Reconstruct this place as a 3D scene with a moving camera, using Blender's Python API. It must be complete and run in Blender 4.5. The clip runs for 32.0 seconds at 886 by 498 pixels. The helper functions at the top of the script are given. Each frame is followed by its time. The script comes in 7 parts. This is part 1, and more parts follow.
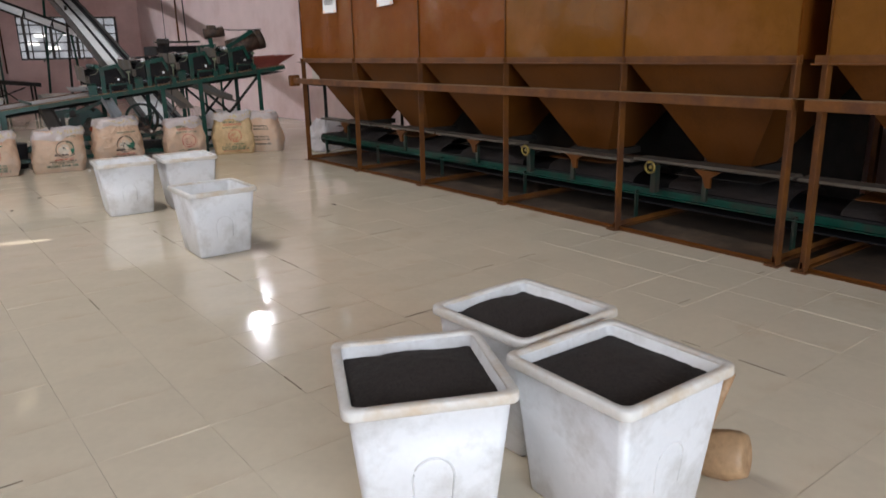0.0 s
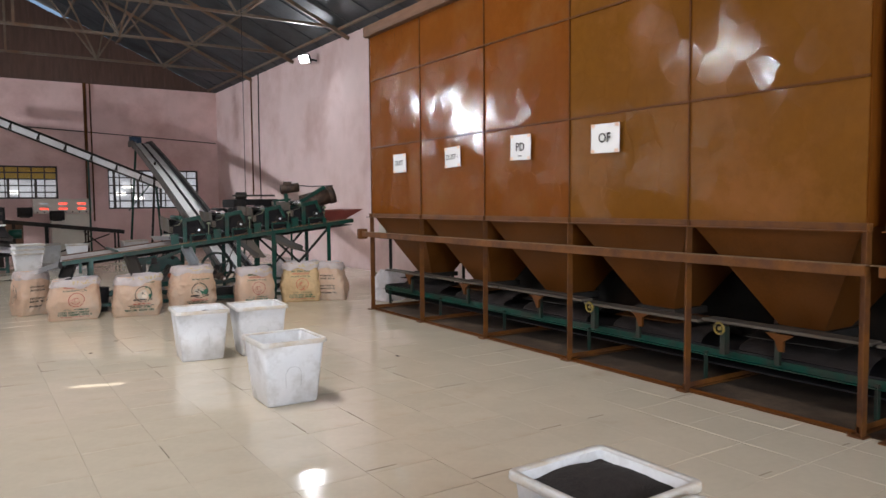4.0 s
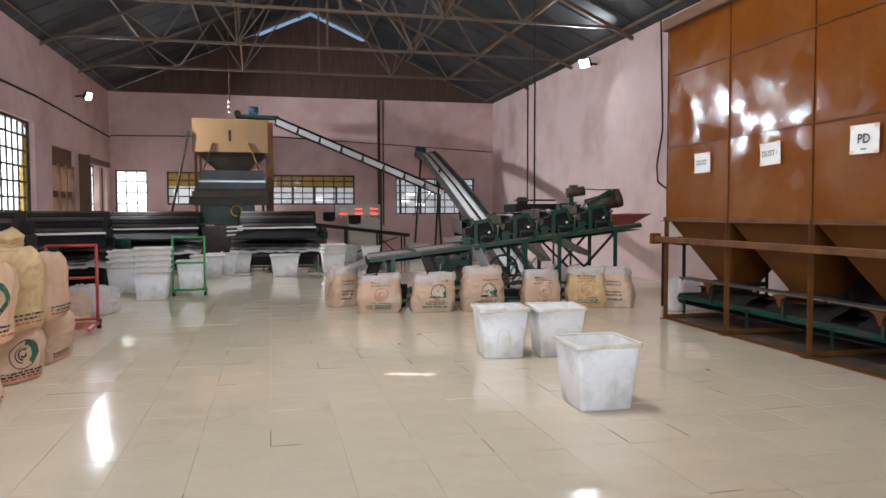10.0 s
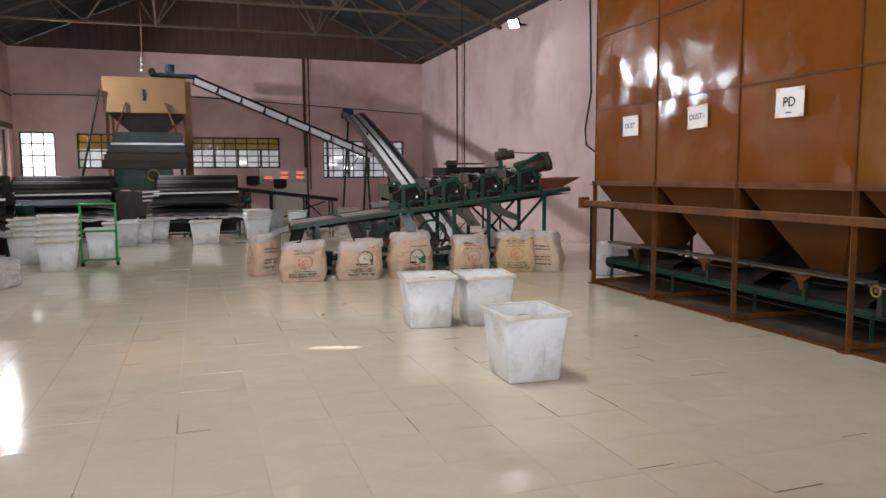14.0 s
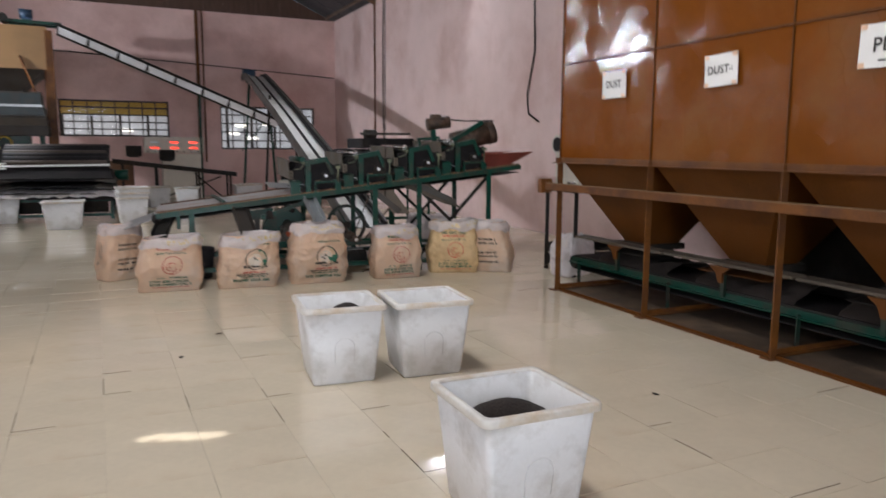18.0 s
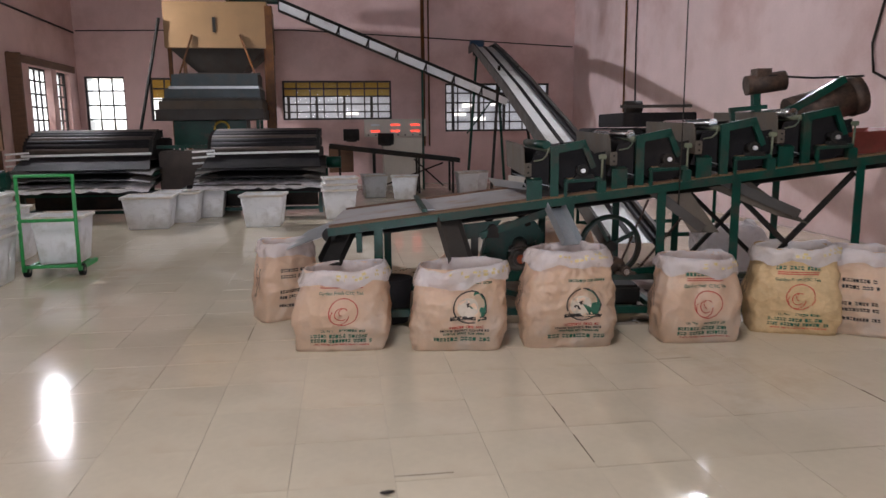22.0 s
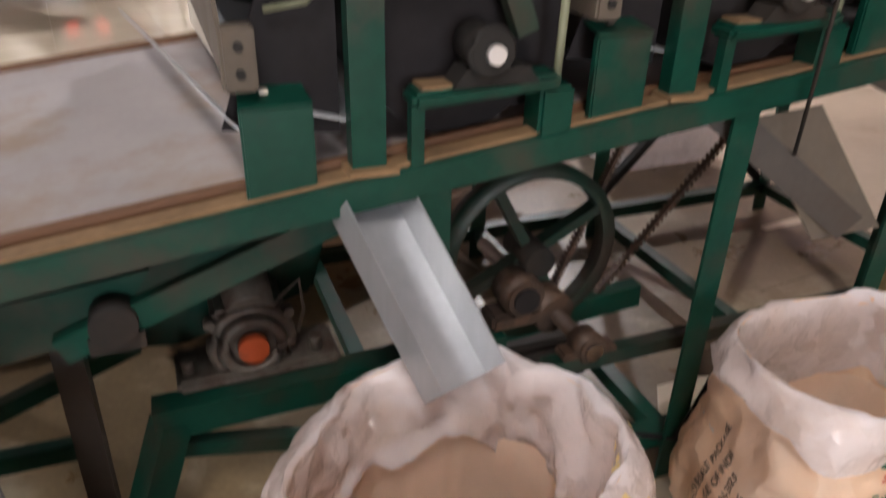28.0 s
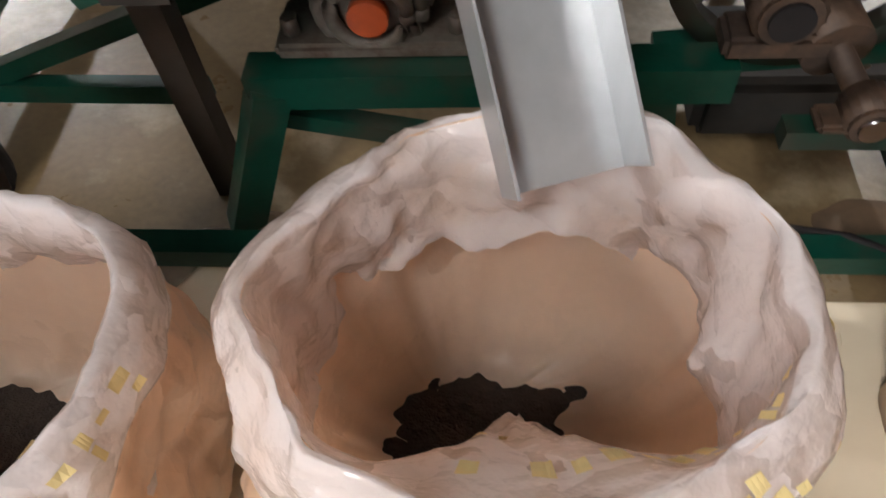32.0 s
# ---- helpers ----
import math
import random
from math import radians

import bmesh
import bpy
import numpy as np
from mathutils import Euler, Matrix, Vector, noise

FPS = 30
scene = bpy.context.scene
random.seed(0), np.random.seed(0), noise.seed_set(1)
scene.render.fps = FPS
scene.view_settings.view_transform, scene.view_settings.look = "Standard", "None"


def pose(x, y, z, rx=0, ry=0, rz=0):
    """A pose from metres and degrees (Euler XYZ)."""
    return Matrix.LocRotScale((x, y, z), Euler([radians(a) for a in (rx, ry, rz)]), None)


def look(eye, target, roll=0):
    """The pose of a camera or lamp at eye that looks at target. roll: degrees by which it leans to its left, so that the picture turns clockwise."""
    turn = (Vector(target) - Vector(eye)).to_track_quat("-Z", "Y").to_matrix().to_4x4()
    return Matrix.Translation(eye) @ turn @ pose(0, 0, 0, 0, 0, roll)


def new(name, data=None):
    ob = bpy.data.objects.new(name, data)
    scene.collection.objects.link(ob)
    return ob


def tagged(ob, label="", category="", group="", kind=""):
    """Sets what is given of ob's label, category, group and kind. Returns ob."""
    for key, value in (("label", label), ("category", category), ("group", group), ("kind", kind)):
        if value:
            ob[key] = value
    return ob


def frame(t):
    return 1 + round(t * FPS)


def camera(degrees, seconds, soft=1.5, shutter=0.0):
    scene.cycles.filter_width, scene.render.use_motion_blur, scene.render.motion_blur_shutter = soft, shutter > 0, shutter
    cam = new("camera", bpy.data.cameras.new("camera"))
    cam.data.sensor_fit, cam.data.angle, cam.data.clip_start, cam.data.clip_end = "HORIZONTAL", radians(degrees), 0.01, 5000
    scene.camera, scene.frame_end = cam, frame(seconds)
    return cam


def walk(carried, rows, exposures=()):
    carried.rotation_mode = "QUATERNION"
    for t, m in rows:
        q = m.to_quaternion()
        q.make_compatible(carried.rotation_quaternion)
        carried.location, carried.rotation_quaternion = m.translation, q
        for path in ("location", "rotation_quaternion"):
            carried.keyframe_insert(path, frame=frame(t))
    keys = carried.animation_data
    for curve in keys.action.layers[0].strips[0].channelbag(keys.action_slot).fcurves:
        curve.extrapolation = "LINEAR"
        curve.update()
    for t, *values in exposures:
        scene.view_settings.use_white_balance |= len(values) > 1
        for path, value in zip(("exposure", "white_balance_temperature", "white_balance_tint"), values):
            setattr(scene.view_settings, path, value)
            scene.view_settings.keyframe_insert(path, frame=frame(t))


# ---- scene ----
cam = camera(62.9, 32.0, shutter=0.5)
PATH = [
    (0, (-4.225, -8.187, 1.306), (-3.048, -6.66, 0.772), -1.3),
    (0.6, (-4.235, -8.194, 1.297), (-3.052, -6.679, 0.684), -1.2),
    (1, (-4.239, -8.196, 1.292), (-3.073, -6.677, 0.714), -1.2),
    (2, (-4.268, -8.201, 1.323), (-3.103, -6.624, 0.929), -0.5),
    (2.5, (-4.265, -8.217, 1.367), (-3.08, -6.617, 1.18), -0.8),
    (4.5, (-4.416, -8.134, 1.368), (-3.327, -6.461, 1.243), -0.6),
    (5, (-4.501, -8.085, 1.320), (-3.430, -6.398, 1.225), -0.7),
    (5.5, (-4.484, -8.233, 1.292), (-3.583, -6.448, 1.234), -1.4),
    (6, (-4.505, -8.055, 1.33), (-3.671, -6.239, 1.254), -0.5),
    (6.5, (-4.481, -8.086, 1.318), (-3.695, -6.25, 1.215), -0.6),
    (7, (-4.517, -8.07, 1.318), (-3.786, -6.211, 1.221), -1.0),
    (7.5, (-4.536, -8.085, 1.31), (-3.802, -6.227, 1.214), -0.2),
    (8, (-4.573, -8.108, 1.285), (-3.896, -6.228, 1.198), -0.4),
    (8.5, (-4.59, -8.047, 1.272), (-4.007, -6.135, 1.193), -0.9),
    (9, (-4.528, -7.983, 1.316), (-4.023, -6.049, 1.229), -0.6),
    (9.5, (-4.583, -7.902, 1.279), (-4.101, -5.963, 1.195), -0.5),
    (10, (-4.606, -7.84, 1.287), (-4.145, -5.897, 1.187), -0.2),
    (10.5, (-4.617, -7.829, 1.273), (-4.178, -5.882, 1.142), -0.4),
    (11, (-4.639, -7.867, 1.266), (-4.232, -5.912, 1.151), -0.7),
    (11.5, (-4.551, -7.93, 1.31), (-4.251, -5.956, 1.208), -0.5),
    (12, (-4.572, -7.843, 1.289), (-4.286, -5.866, 1.193), -0.4),
    (12.5, (-4.55, -7.849, 1.31), (-4.175, -5.887, 1.207), -0.1),
    (13, (-4.531, -7.901, 1.296), (-4.071, -5.959, 1.162), -0.3),
    (13.5, (-4.501, -7.774, 1.298), (-3.895, -5.877, 1.113), 0.0),
    (15.5, (-4.399, -7.054, 1.315), (-3.736, -5.179, 1.1), -0.6),
    (16, (-4.279, -6.766, 1.32), (-3.679, -4.867, 1.138), 0.5),
    (16.5, (-4.207, -6.48, 1.322), (-3.425, -4.648, 1.139), -0.3),
    (17, (-4.099, -6.195, 1.311), (-3.149, -4.449, 1.082), -1.3),
    (17.5, (-3.93, -5.869, 1.326), (-3.183, -4.026, 1.115), 0.1),
    (18, (-3.809, -5.558, 1.309), (-2.959, -3.769, 1.032), 0.3),
    (18.5, (-3.637, -5.261, 1.287), (-2.719, -3.522, 0.92), -1.2),
    (19, (-3.496, -4.941, 1.283), (-2.758, -3.119, 0.916), -0.4),
    (19.5, (-3.425, -4.622, 1.304), (-2.652, -2.803, 1.0), -2.3),
    (20, (-3.35, -4.294, 1.305), (-2.662, -2.441, 0.999), -1.1),
    (20.5, (-3.256, -3.901, 1.304), (-2.882, -1.963, 0.981), -0.6),
    (21, (-3.237, -3.592, 1.323), (-2.764, -1.682, 0.967), -1.4),
    (21.5, (-3.232, -3.164, 1.287), (-2.89, -1.224, 0.94), -1.2),
    (22, (-3.215, -2.826, 1.286), (-2.952, -0.87, 0.961), -0.6),
    (22.5, (-3.239, -2.436, 1.285), (-2.843, -0.504, 0.953), -2.1),
    (23, (-3.218, -2.074, 1.308), (-2.994, -0.11, 1.001), -1.6),
    (23.5, (-3.182, -1.775, 1.32), (-2.718, 0.138, 0.967), -1.9),
    (24, (-3.114, -1.377, 1.299), (-2.478, 0.475, 0.89), -3.4),
    (24.5, (-2.945, -1.107, 1.371), (-2.152, 0.662, 0.879), -3.8),
    (26.5, (-2.48, 0.08, 1.297), (-1.557, 1.795, 0.84), 0.8),
    (27, (-2.303, 0.311, 1.279), (-1.435, 2.048, 0.798), 1.0),
    (27.5, (-2.219, 0.516, 1.27), (-1.517, 2.298, 0.695), 1.1),
    (28, (-2.262, 0.728, 1.263), (-1.433, 2.279, 0.31), 1.5),
    (28.5, (-2.176, 0.767, 1.205), (-1.445, 2.183, -0.003), 3.5),
    (29, (-2.102, 0.773, 1.156), (-1.618, 2.234, -0.122), 2.8),
    (29.5, (-2.091, 0.876, 1.143), (-1.746, 2.203, -0.313), 2.4),
    (30, (-2.095, 1.002, 1.113), (-1.644, 2.143, -0.466), 5.0),
    (30.5, (-2.03, 1.029, 1.086), (-1.615, 2.021, -0.6), 5.7),
    (31, (-1.956, 1.081, 1.083), (-1.832, 2.066, -0.653), -1.7),
    (31.5, (-1.932, 1.068, 1.074), (-1.922, 2.086, -0.648), -7.0),
    (32, (-1.943, 1.059, 1.089), (-1.982, 2.156, -0.582), -6.4),
]
walk(cam, [(t, look(eye, target, roll)) for t, eye, target, roll in PATH], [(0, -0.42, 6300, 12), (2.5, -0.4, 6750, 17), (5, -0.06, 6100, 10), (8, -0.09, 6150, 10), (12, -0.22, 6400, 12), (16, -0.38, 6400, 12), (19, -0.42, 6350, 13), (22, -0.48, 6400, 17), (24, -0.2, 6800, 20), (26.5, 0.15, 6950, 18), (27.5, 0.3, 6900, 18), (29, 0.6, 6900, 18), (30, 0.66, 6900, 13), (31, 0.6, 6950, 12), (32, 0.55, 6800, 12)])

# ---------------------------------------------------------------- world, sun, lamps
SUN = Vector((-0.34, -0.30, 0.89)).normalized()          # towards the sun
world = bpy.data.worlds.new("sky")
scene.world = world
world.use_nodes = True
wn = world.node_tree
sky = wn.nodes.new("ShaderNodeTexSky")
sky.sky_type = "NISHITA"
sky.sun_disc = False
sky.sun_elevation = math.asin(SUN.z)
sky.sun_rotation = math.atan2(SUN.x, SUN.y)
wn.links.new(sky.outputs[0], wn.nodes["Background"].inputs[0])
wn.nodes["Background"].inputs[1].default_value = 0.12
sun_lamp = bpy.data.lights.new("sun", "SUN")
sun_lamp.energy, sun_lamp.angle, sun_lamp.color = 5.0, radians(0.4), (1.0, 0.95, 0.87)
sun_ob = new("sun", sun_lamp)
sun_ob.matrix_world = look(SUN * 60, (0, 0, 0))


def daylight(name, centre, target, w, h, watts, colour=(0.86, 0.93, 1.0)):
    """Sky light that enters by an opening."""
    lamp = bpy.data.lights.new(name, "AREA")
    lamp.shape, lamp.size, lamp.size_y, lamp.energy, lamp.color = "RECTANGLE", w, h, watts, colour
    ob = new(name, lamp)
    ob.matrix_world = look(centre, target)
    return ob


daylight("daylight_gate", (-5.0, -13.6, 2.1), (-4.6, 0, 0.9), 4.6, 3.0, 760)


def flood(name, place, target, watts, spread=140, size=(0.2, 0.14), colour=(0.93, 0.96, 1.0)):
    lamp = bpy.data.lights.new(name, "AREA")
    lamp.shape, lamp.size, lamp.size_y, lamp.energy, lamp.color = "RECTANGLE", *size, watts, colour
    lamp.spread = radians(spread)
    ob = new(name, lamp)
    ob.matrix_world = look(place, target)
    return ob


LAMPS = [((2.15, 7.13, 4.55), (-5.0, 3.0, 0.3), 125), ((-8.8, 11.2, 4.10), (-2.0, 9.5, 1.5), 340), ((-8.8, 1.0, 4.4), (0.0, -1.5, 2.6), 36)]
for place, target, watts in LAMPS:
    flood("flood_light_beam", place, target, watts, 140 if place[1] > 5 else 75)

# fill lamp under an added, unseen roof sheet, to brighten the open sacks
ADDED_SHEET = (-4.7, -3.4, -4.1, -1.3)
daylight("added_roof_fill", (-4.05, -2.7, 6.72), (-3.6, -0.9, 0.0), 1.2, 2.7, 300, (0.97, 0.98, 1.0))

# sky light by the barred windows and the door of the window wall
for wy, wz, ww, wh, watts in ((-6.2, 1.5, 2.3, 2.5, 60), (3.4, 2.2, 2.3, 1.7, 20), (6.92, 2.2, 2.0, 1.7, 18), (13.35, 1.9, 1.9, 1.2, 12)):
    daylight("daylight_window", (-9.45, wy, wz), (0, wy - 1.0 if wy > 0 else 1.0, 0.9), ww, wh, watts, (0.92, 0.97, 1.0))
for wx, ww, watts in ((-8.56, 0.8, 5),):
    daylight("daylight_window", (wx, 15.15, 2.0), (wx, 0, 0.5), ww, 0.9, watts, (0.92, 0.97, 1.0))

# ---------------------------------------------------------------- materials


def mat(name, colour, rough=0.6, metal=0.0, vary=0.15, scale=6.0, fine=60.0, bump=0.1, dirt=None, dirt_amount=0.35, dirt_scale=1.5, per_object=0.0, coat=0.0,
        rough_vary=0.12, stretch=(1, 1, 1), crease=0.0, facet=0.03, facet_force=0.5, gloss=0.5, crease_force=0.4, foil=0.0, foil_force=0.3):
    m = bpy.data.materials.new(name)
    m.use_nodes = True
    nt = m.node_tree
    N, L = nt.nodes.new, nt.links.new
    b = nt.nodes["Principled BSDF"]
    co = N("ShaderNodeTexCoord")
    mp = N("ShaderNodeMapping")
    mp.inputs["Scale"].default_value = stretch
    L(co.outputs["Object"], mp.inputs[0])
    big, small, blot = N("ShaderNodeTexNoise"), N("ShaderNodeTexNoise"), N("ShaderNodeTexNoise")
    for n, s, d in ((big, scale, 5), (small, fine, 3), (blot, dirt_scale, 8)):
        n.inputs["Scale"].default_value, n.inputs["Detail"].default_value = s, d
        L(mp.outputs[0], n.inputs["Vector"])
    blot.inputs["Roughness"].default_value = 0.65
    add = N("ShaderNodeMath")
    add.operation = "MULTIPLY_ADD"
    L(small.outputs[0], add.inputs[0])
    add.inputs[1].default_value = 0.5
    L(big.outputs[0], add.inputs[2])
    ramp = N("ShaderNodeMapRange")
    ramp.inputs["From Min"].default_value, ramp.inputs["From Max"].default_value = 0.45, 1.05
    ramp.inputs["To Min"].default_value, ramp.inputs["To Max"].default_value = 1 - vary, 1 + vary
    L(add.outputs[0], ramp.inputs["Value"])
    last = ramp.outputs[0]
    if per_object:
        info = N("ShaderNodeObjectInfo")
        span = N("ShaderNodeMapRange")
        span.inputs["To Min"].default_value, span.inputs["To Max"].default_value = 1 - per_object, 1 + per_object
        L(info.outputs["Random"], span.inputs["Value"])
        mul = N("ShaderNodeMath")
        mul.operation = "MULTIPLY"
        L(last, mul.inputs[0]), L(span.outputs[0], mul.inputs[1])
        last = mul.outputs[0]
    tint = N("ShaderNodeVectorMath")
    tint.operation = "SCALE"
    tint.inputs[0].default_value = colour
    L(last, tint.inputs["Scale"])
    final = tint.outputs[0]
    if dirt:
        sel = N("ShaderNodeMapRange")
        sel.inputs["From Min"].default_value, sel.inputs["From Max"].default_value = 0.62 - 0.4 * dirt_amount, 0.80 - 0.3 * dirt_amount
        L(blot.outputs[0], sel.inputs["Value"])
        mix = N("ShaderNodeMix")
        mix.data_type = "RGBA"
        L(sel.outputs[0], mix.inputs[0])
        L(final, mix.inputs[6])
        mix.inputs[7].default_value = (*dirt, 1)
        final = mix.outputs[2]
    L(final, b.inputs["Base Color"])
    rr = N("ShaderNodeMapRange")
    rr.inputs["From Min"].default_value, rr.inputs["From Max"].default_value = 0.3, 0.7
    rr.inputs["To Min"].default_value, rr.inputs["To Max"].default_value = max(0.02, rough - rough_vary), min(1, rough + rough_vary)
    L(blot.outputs[0], rr.inputs["Value"])
    L(rr.outputs[0], b.inputs["Roughness"])
    b.inputs["Metallic"].default_value = metal
    b.inputs["Coat Weight"].default_value = coat
    b.inputs["Specular IOR Level"].default_value = gloss
    if bump:
        bm_n = N("ShaderNodeBump")
        bm_n.inputs["Strength"].default_value, bm_n.inputs["Distance"].default_value = bump, 0.01
        L(add.outputs[0], bm_n.inputs["Height"])
        if crease:
            cr = N("ShaderNodeTexNoise")
            cr.noise_type = "RIDGED_MULTIFRACTAL"
            cr.inputs["Scale"].default_value, cr.inputs["Detail"].default_value = crease, 3
            L(mp.outputs[0], cr.inputs["Vector"])
            cb = N("ShaderNodeBump")
            cb.inputs["Strength"].default_value, cb.inputs["Distance"].default_value = crease_force, 0.012
            L(cr.outputs[0], cb.inputs["Height"])
            # crumple facets
            warp, vor, fb = N("ShaderNodeVectorMath"), N("ShaderNodeTexVoronoi"), N("ShaderNodeBump")
            warp.operation = "MULTIPLY_ADD"
            warp.inputs[1].default_value = (0.16, 0.16, 0.16)
            L(big.outputs["Color"], warp.inputs[0]), L(mp.outputs[0], warp.inputs[2])
            vor.inputs["Scale"].default_value = crease * 1.9
            L(warp.outputs[0], vor.inputs["Vector"])
            fb.inputs["Strength"].default_value, fb.inputs["Distance"].default_value = facet_force, facet
            L(vor.outputs["Distance"], fb.inputs["Height"])
            L(fb.outputs[0], cb.inputs["Normal"])
            L(cb.outputs[0], bm_n.inputs["Normal"])
        last_n = bm_n.outputs[0]
        if foil:
            # flat crinkles of stiff film: each cell leans its own way
            wave, cell, off, lean, dot, fo = N("ShaderNodeVectorMath"), N("ShaderNodeTexVoronoi"), N("ShaderNodeVectorMath"), N("ShaderNodeVectorMath"), N("ShaderNodeVectorMath"), N("ShaderNodeBump")
            wave.operation, off.operation, lean.operation, dot.operation = "MULTIPLY_ADD", "SUBTRACT", "SUBTRACT", "DOT_PRODUCT"
            wave.inputs[1].default_value = (0.12, 0.12, 0.12)
            lean.inputs[1].default_value = (0.5, 0.5, 0.5)
            cell.inputs["Scale"].default_value = foil
            L(big.outputs["Color"], wave.inputs[0]), L(mp.outputs[0], wave.inputs[2])
            L(wave.outputs[0], cell.inputs["Vector"])
            L(wave.outputs[0], off.inputs[0]), L(cell.outputs["Position"], off.inputs[1])
            L(cell.outputs["Color"], lean.inputs[0])
            L(off.outputs[0], dot.inputs[0]), L(lean.outputs[0], dot.inputs[1])
            fo.inputs["Strength"].default_value, fo.inputs["Distance"].default_value = 1.0, foil_force
            L(dot.outputs["Value"], fo.inputs["Height"])
            L(last_n, fo.inputs["Normal"])
            if coat:
                L(fo.outputs[0], b.inputs["Coat Normal"])
                soft_n = N("ShaderNodeBump")
                soft_n.inputs["Strength"].default_value, soft_n.inputs["Distance"].default_value = 1.0, 0.3 * foil_force
                L(dot.outputs["Value"], soft_n.inputs["Height"]), L(last_n, soft_n.inputs["Normal"])
                last_n = soft_n.outputs[0]
            else:
                last_n = fo.outputs[0]
        L(last_n, b.inputs["Normal"])
    return m


def glow(name, colour, strength, blotch=0.0):
    m = bpy.data.materials.new(name)
    m.use_nodes = True
    b = m.node_tree.nodes["Principled BSDF"]
    if blotch:
        n, r, c = (m.node_tree.nodes.new(k) for k in ("ShaderNodeTexNoise", "ShaderNodeMapRange", "ShaderNodeTexCoord"))
        n.inputs["Scale"].default_value = blotch
        r.inputs["From Min"].default_value, r.inputs["From Max"].default_value = 0.35, 0.65
        r.inputs["To Min"].default_value, r.inputs["To Max"].default_value = 0.35 * strength, 1.3 * strength
        m.node_tree.links.new(c.outputs["Object"], n.inputs["Vector"])
        m.node_tree.links.new(n.outputs[0], r.inputs["Value"])
        m.node_tree.links.new(r.outputs[0], b.inputs["Emission Strength"])
    b.inputs["Base Color"].default_value = (*colour, 1)
    b.inputs["Emission Color"].default_value = (*colour, 1)
    b.inputs["Emission Strength"].default_value = strength
    return m


M_TILE = mat("glazed_floor_tile", (0.69, 0.603, 0.462), 0.085, vary=0.06, scale=3, fine=25, bump=0.012, dirt=(0.52, 0.40, 0.27), dirt_amount=0.14, dirt_scale=0.8, per_object=0.025, rough_vary=0.04)
M_GROUT = mat("tile_joint", (0.53, 0.44, 0.33), 0.4, vary=0.12, scale=1.2, dirt=(0.40, 0.31, 0.22), dirt_amount=0.3, dirt_scale=1.1)
M_DARKJOINT = mat("dirt_filled_joint", (0.12, 0.08, 0.05), 0.8, vary=0.4)
M_WALL = mat("pink_limewash", (0.74, 0.57, 0.55), 0.85, vary=0.06, scale=2, fine=40, bump=0.12, dirt=(0.62, 0.43, 0.40), dirt_amount=0.35, dirt_scale=0.7)
M_WALL_FAR = mat("rose_limewash", (0.72, 0.51, 0.485), 0.88, vary=0.08, scale=2, fine=40, bump=0.12, dirt=(0.56, 0.36, 0.33), dirt_amount=0.45, dirt_scale=0.6)
M_GABLE = mat("rusty_gable_sheet", (0.10, 0.055, 0.04), 0.8, vary=0.3, scale=4, bump=0.2, stretch=(3, 1, 0.4))
M_ROOF = mat("dark_roof_sheet", (0.034, 0.043, 0.051), 0.55, vary=0.3, scale=3, bump=0.2, dirt=(0.03, 0.03, 0.03))
M_TRUSS = mat("rust_spotted_truss_steel", (0.17, 0.135, 0.10), 0.6, 0.3, vary=0.3, scale=12, dirt=(0.20, 0.10, 0.05), dirt_amount=0.4)
M_HOPPER = mat("glossy_orange_brown_enamel", (0.165, 0.050, 0.007), 0.15, vary=0.12, scale=2.5, fine=16, bump=0.10, gloss=0.21, crease=7, crease_force=0.05, facet=0.006, facet_force=0.12, foil=5, foil_force=0.055, dirt=(0.185, 0.075, 0.018), dirt_amount=0.3, dirt_scale=1.2, rough_vary=0.1)
M_HOPPER2 = mat("ochre_brown_enamel", (0.158, 0.063, 0.009), 0.15, vary=0.12, scale=2.5, fine=16, bump=0.10, gloss=0.21, crease=7, crease_force=0.05, facet=0.006, facet_force=0.12, foil=5, foil_force=0.055, dirt=(0.22, 0.085, 0.02), dirt_amount=0.3, dirt_scale=1.2)
# bin enamel again, darkened for the shade below the bins, with some dust
M_FUNNEL = mat("shaded_dusty_enamel", (0.10, 0.033, 0.005), 0.45, gloss=0.15, vary=0.25, scale=4, dirt=(0.10, 0.037, 0.010), dirt_amount=0.4, dirt_scale=2)
M_HFRAME = mat("brown_painted_steel", (0.14, 0.052, 0.011), 0.5, gloss=0.25, vary=0.25, scale=10, dirt=(0.08, 0.033, 0.016), dirt_amount=0.45, dirt_scale=4)
M_GREEN = mat("green_machine_paint", (0.001, 0.040, 0.026), 0.4, gloss=0.3, vary=0.25, scale=8, dirt=(0.04, 0.034, 0.024), dirt_amount=0.3, dirt_scale=5)
M_DUSTRAIL = mat("tea_dust_on_rail", (0.19, 0.115, 0.055), 0.9, vary=0.3, scale=10, dirt=(0.10, 0.06, 0.03))
M_BLACK = mat("black_roller_rubber", (0.012, 0.0105, 0.0115), 0.7, gloss=0.2, vary=0.3, scale=9, dirt=(0.032, 0.027, 0.024), dirt_amount=0.3)
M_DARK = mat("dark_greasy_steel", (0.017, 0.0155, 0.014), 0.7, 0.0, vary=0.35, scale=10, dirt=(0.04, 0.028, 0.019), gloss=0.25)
# machine green darkened for shade under bins and machine, plus grime
M_GREEN2 = mat("shaded_grimy_green_paint", (0.003, 0.026, 0.016), 0.55, vary=0.3, scale=8, dirt=(0.03, 0.022, 0.015), dirt_amount=0.6, dirt_scale=5)
M_PLATE = mat("dusty_tan_plate", (0.10, 0.083, 0.065), 0.65, gloss=0.25, vary=0.15, scale=5, dirt=(0.125, 0.095, 0.066), dirt_scale=4)
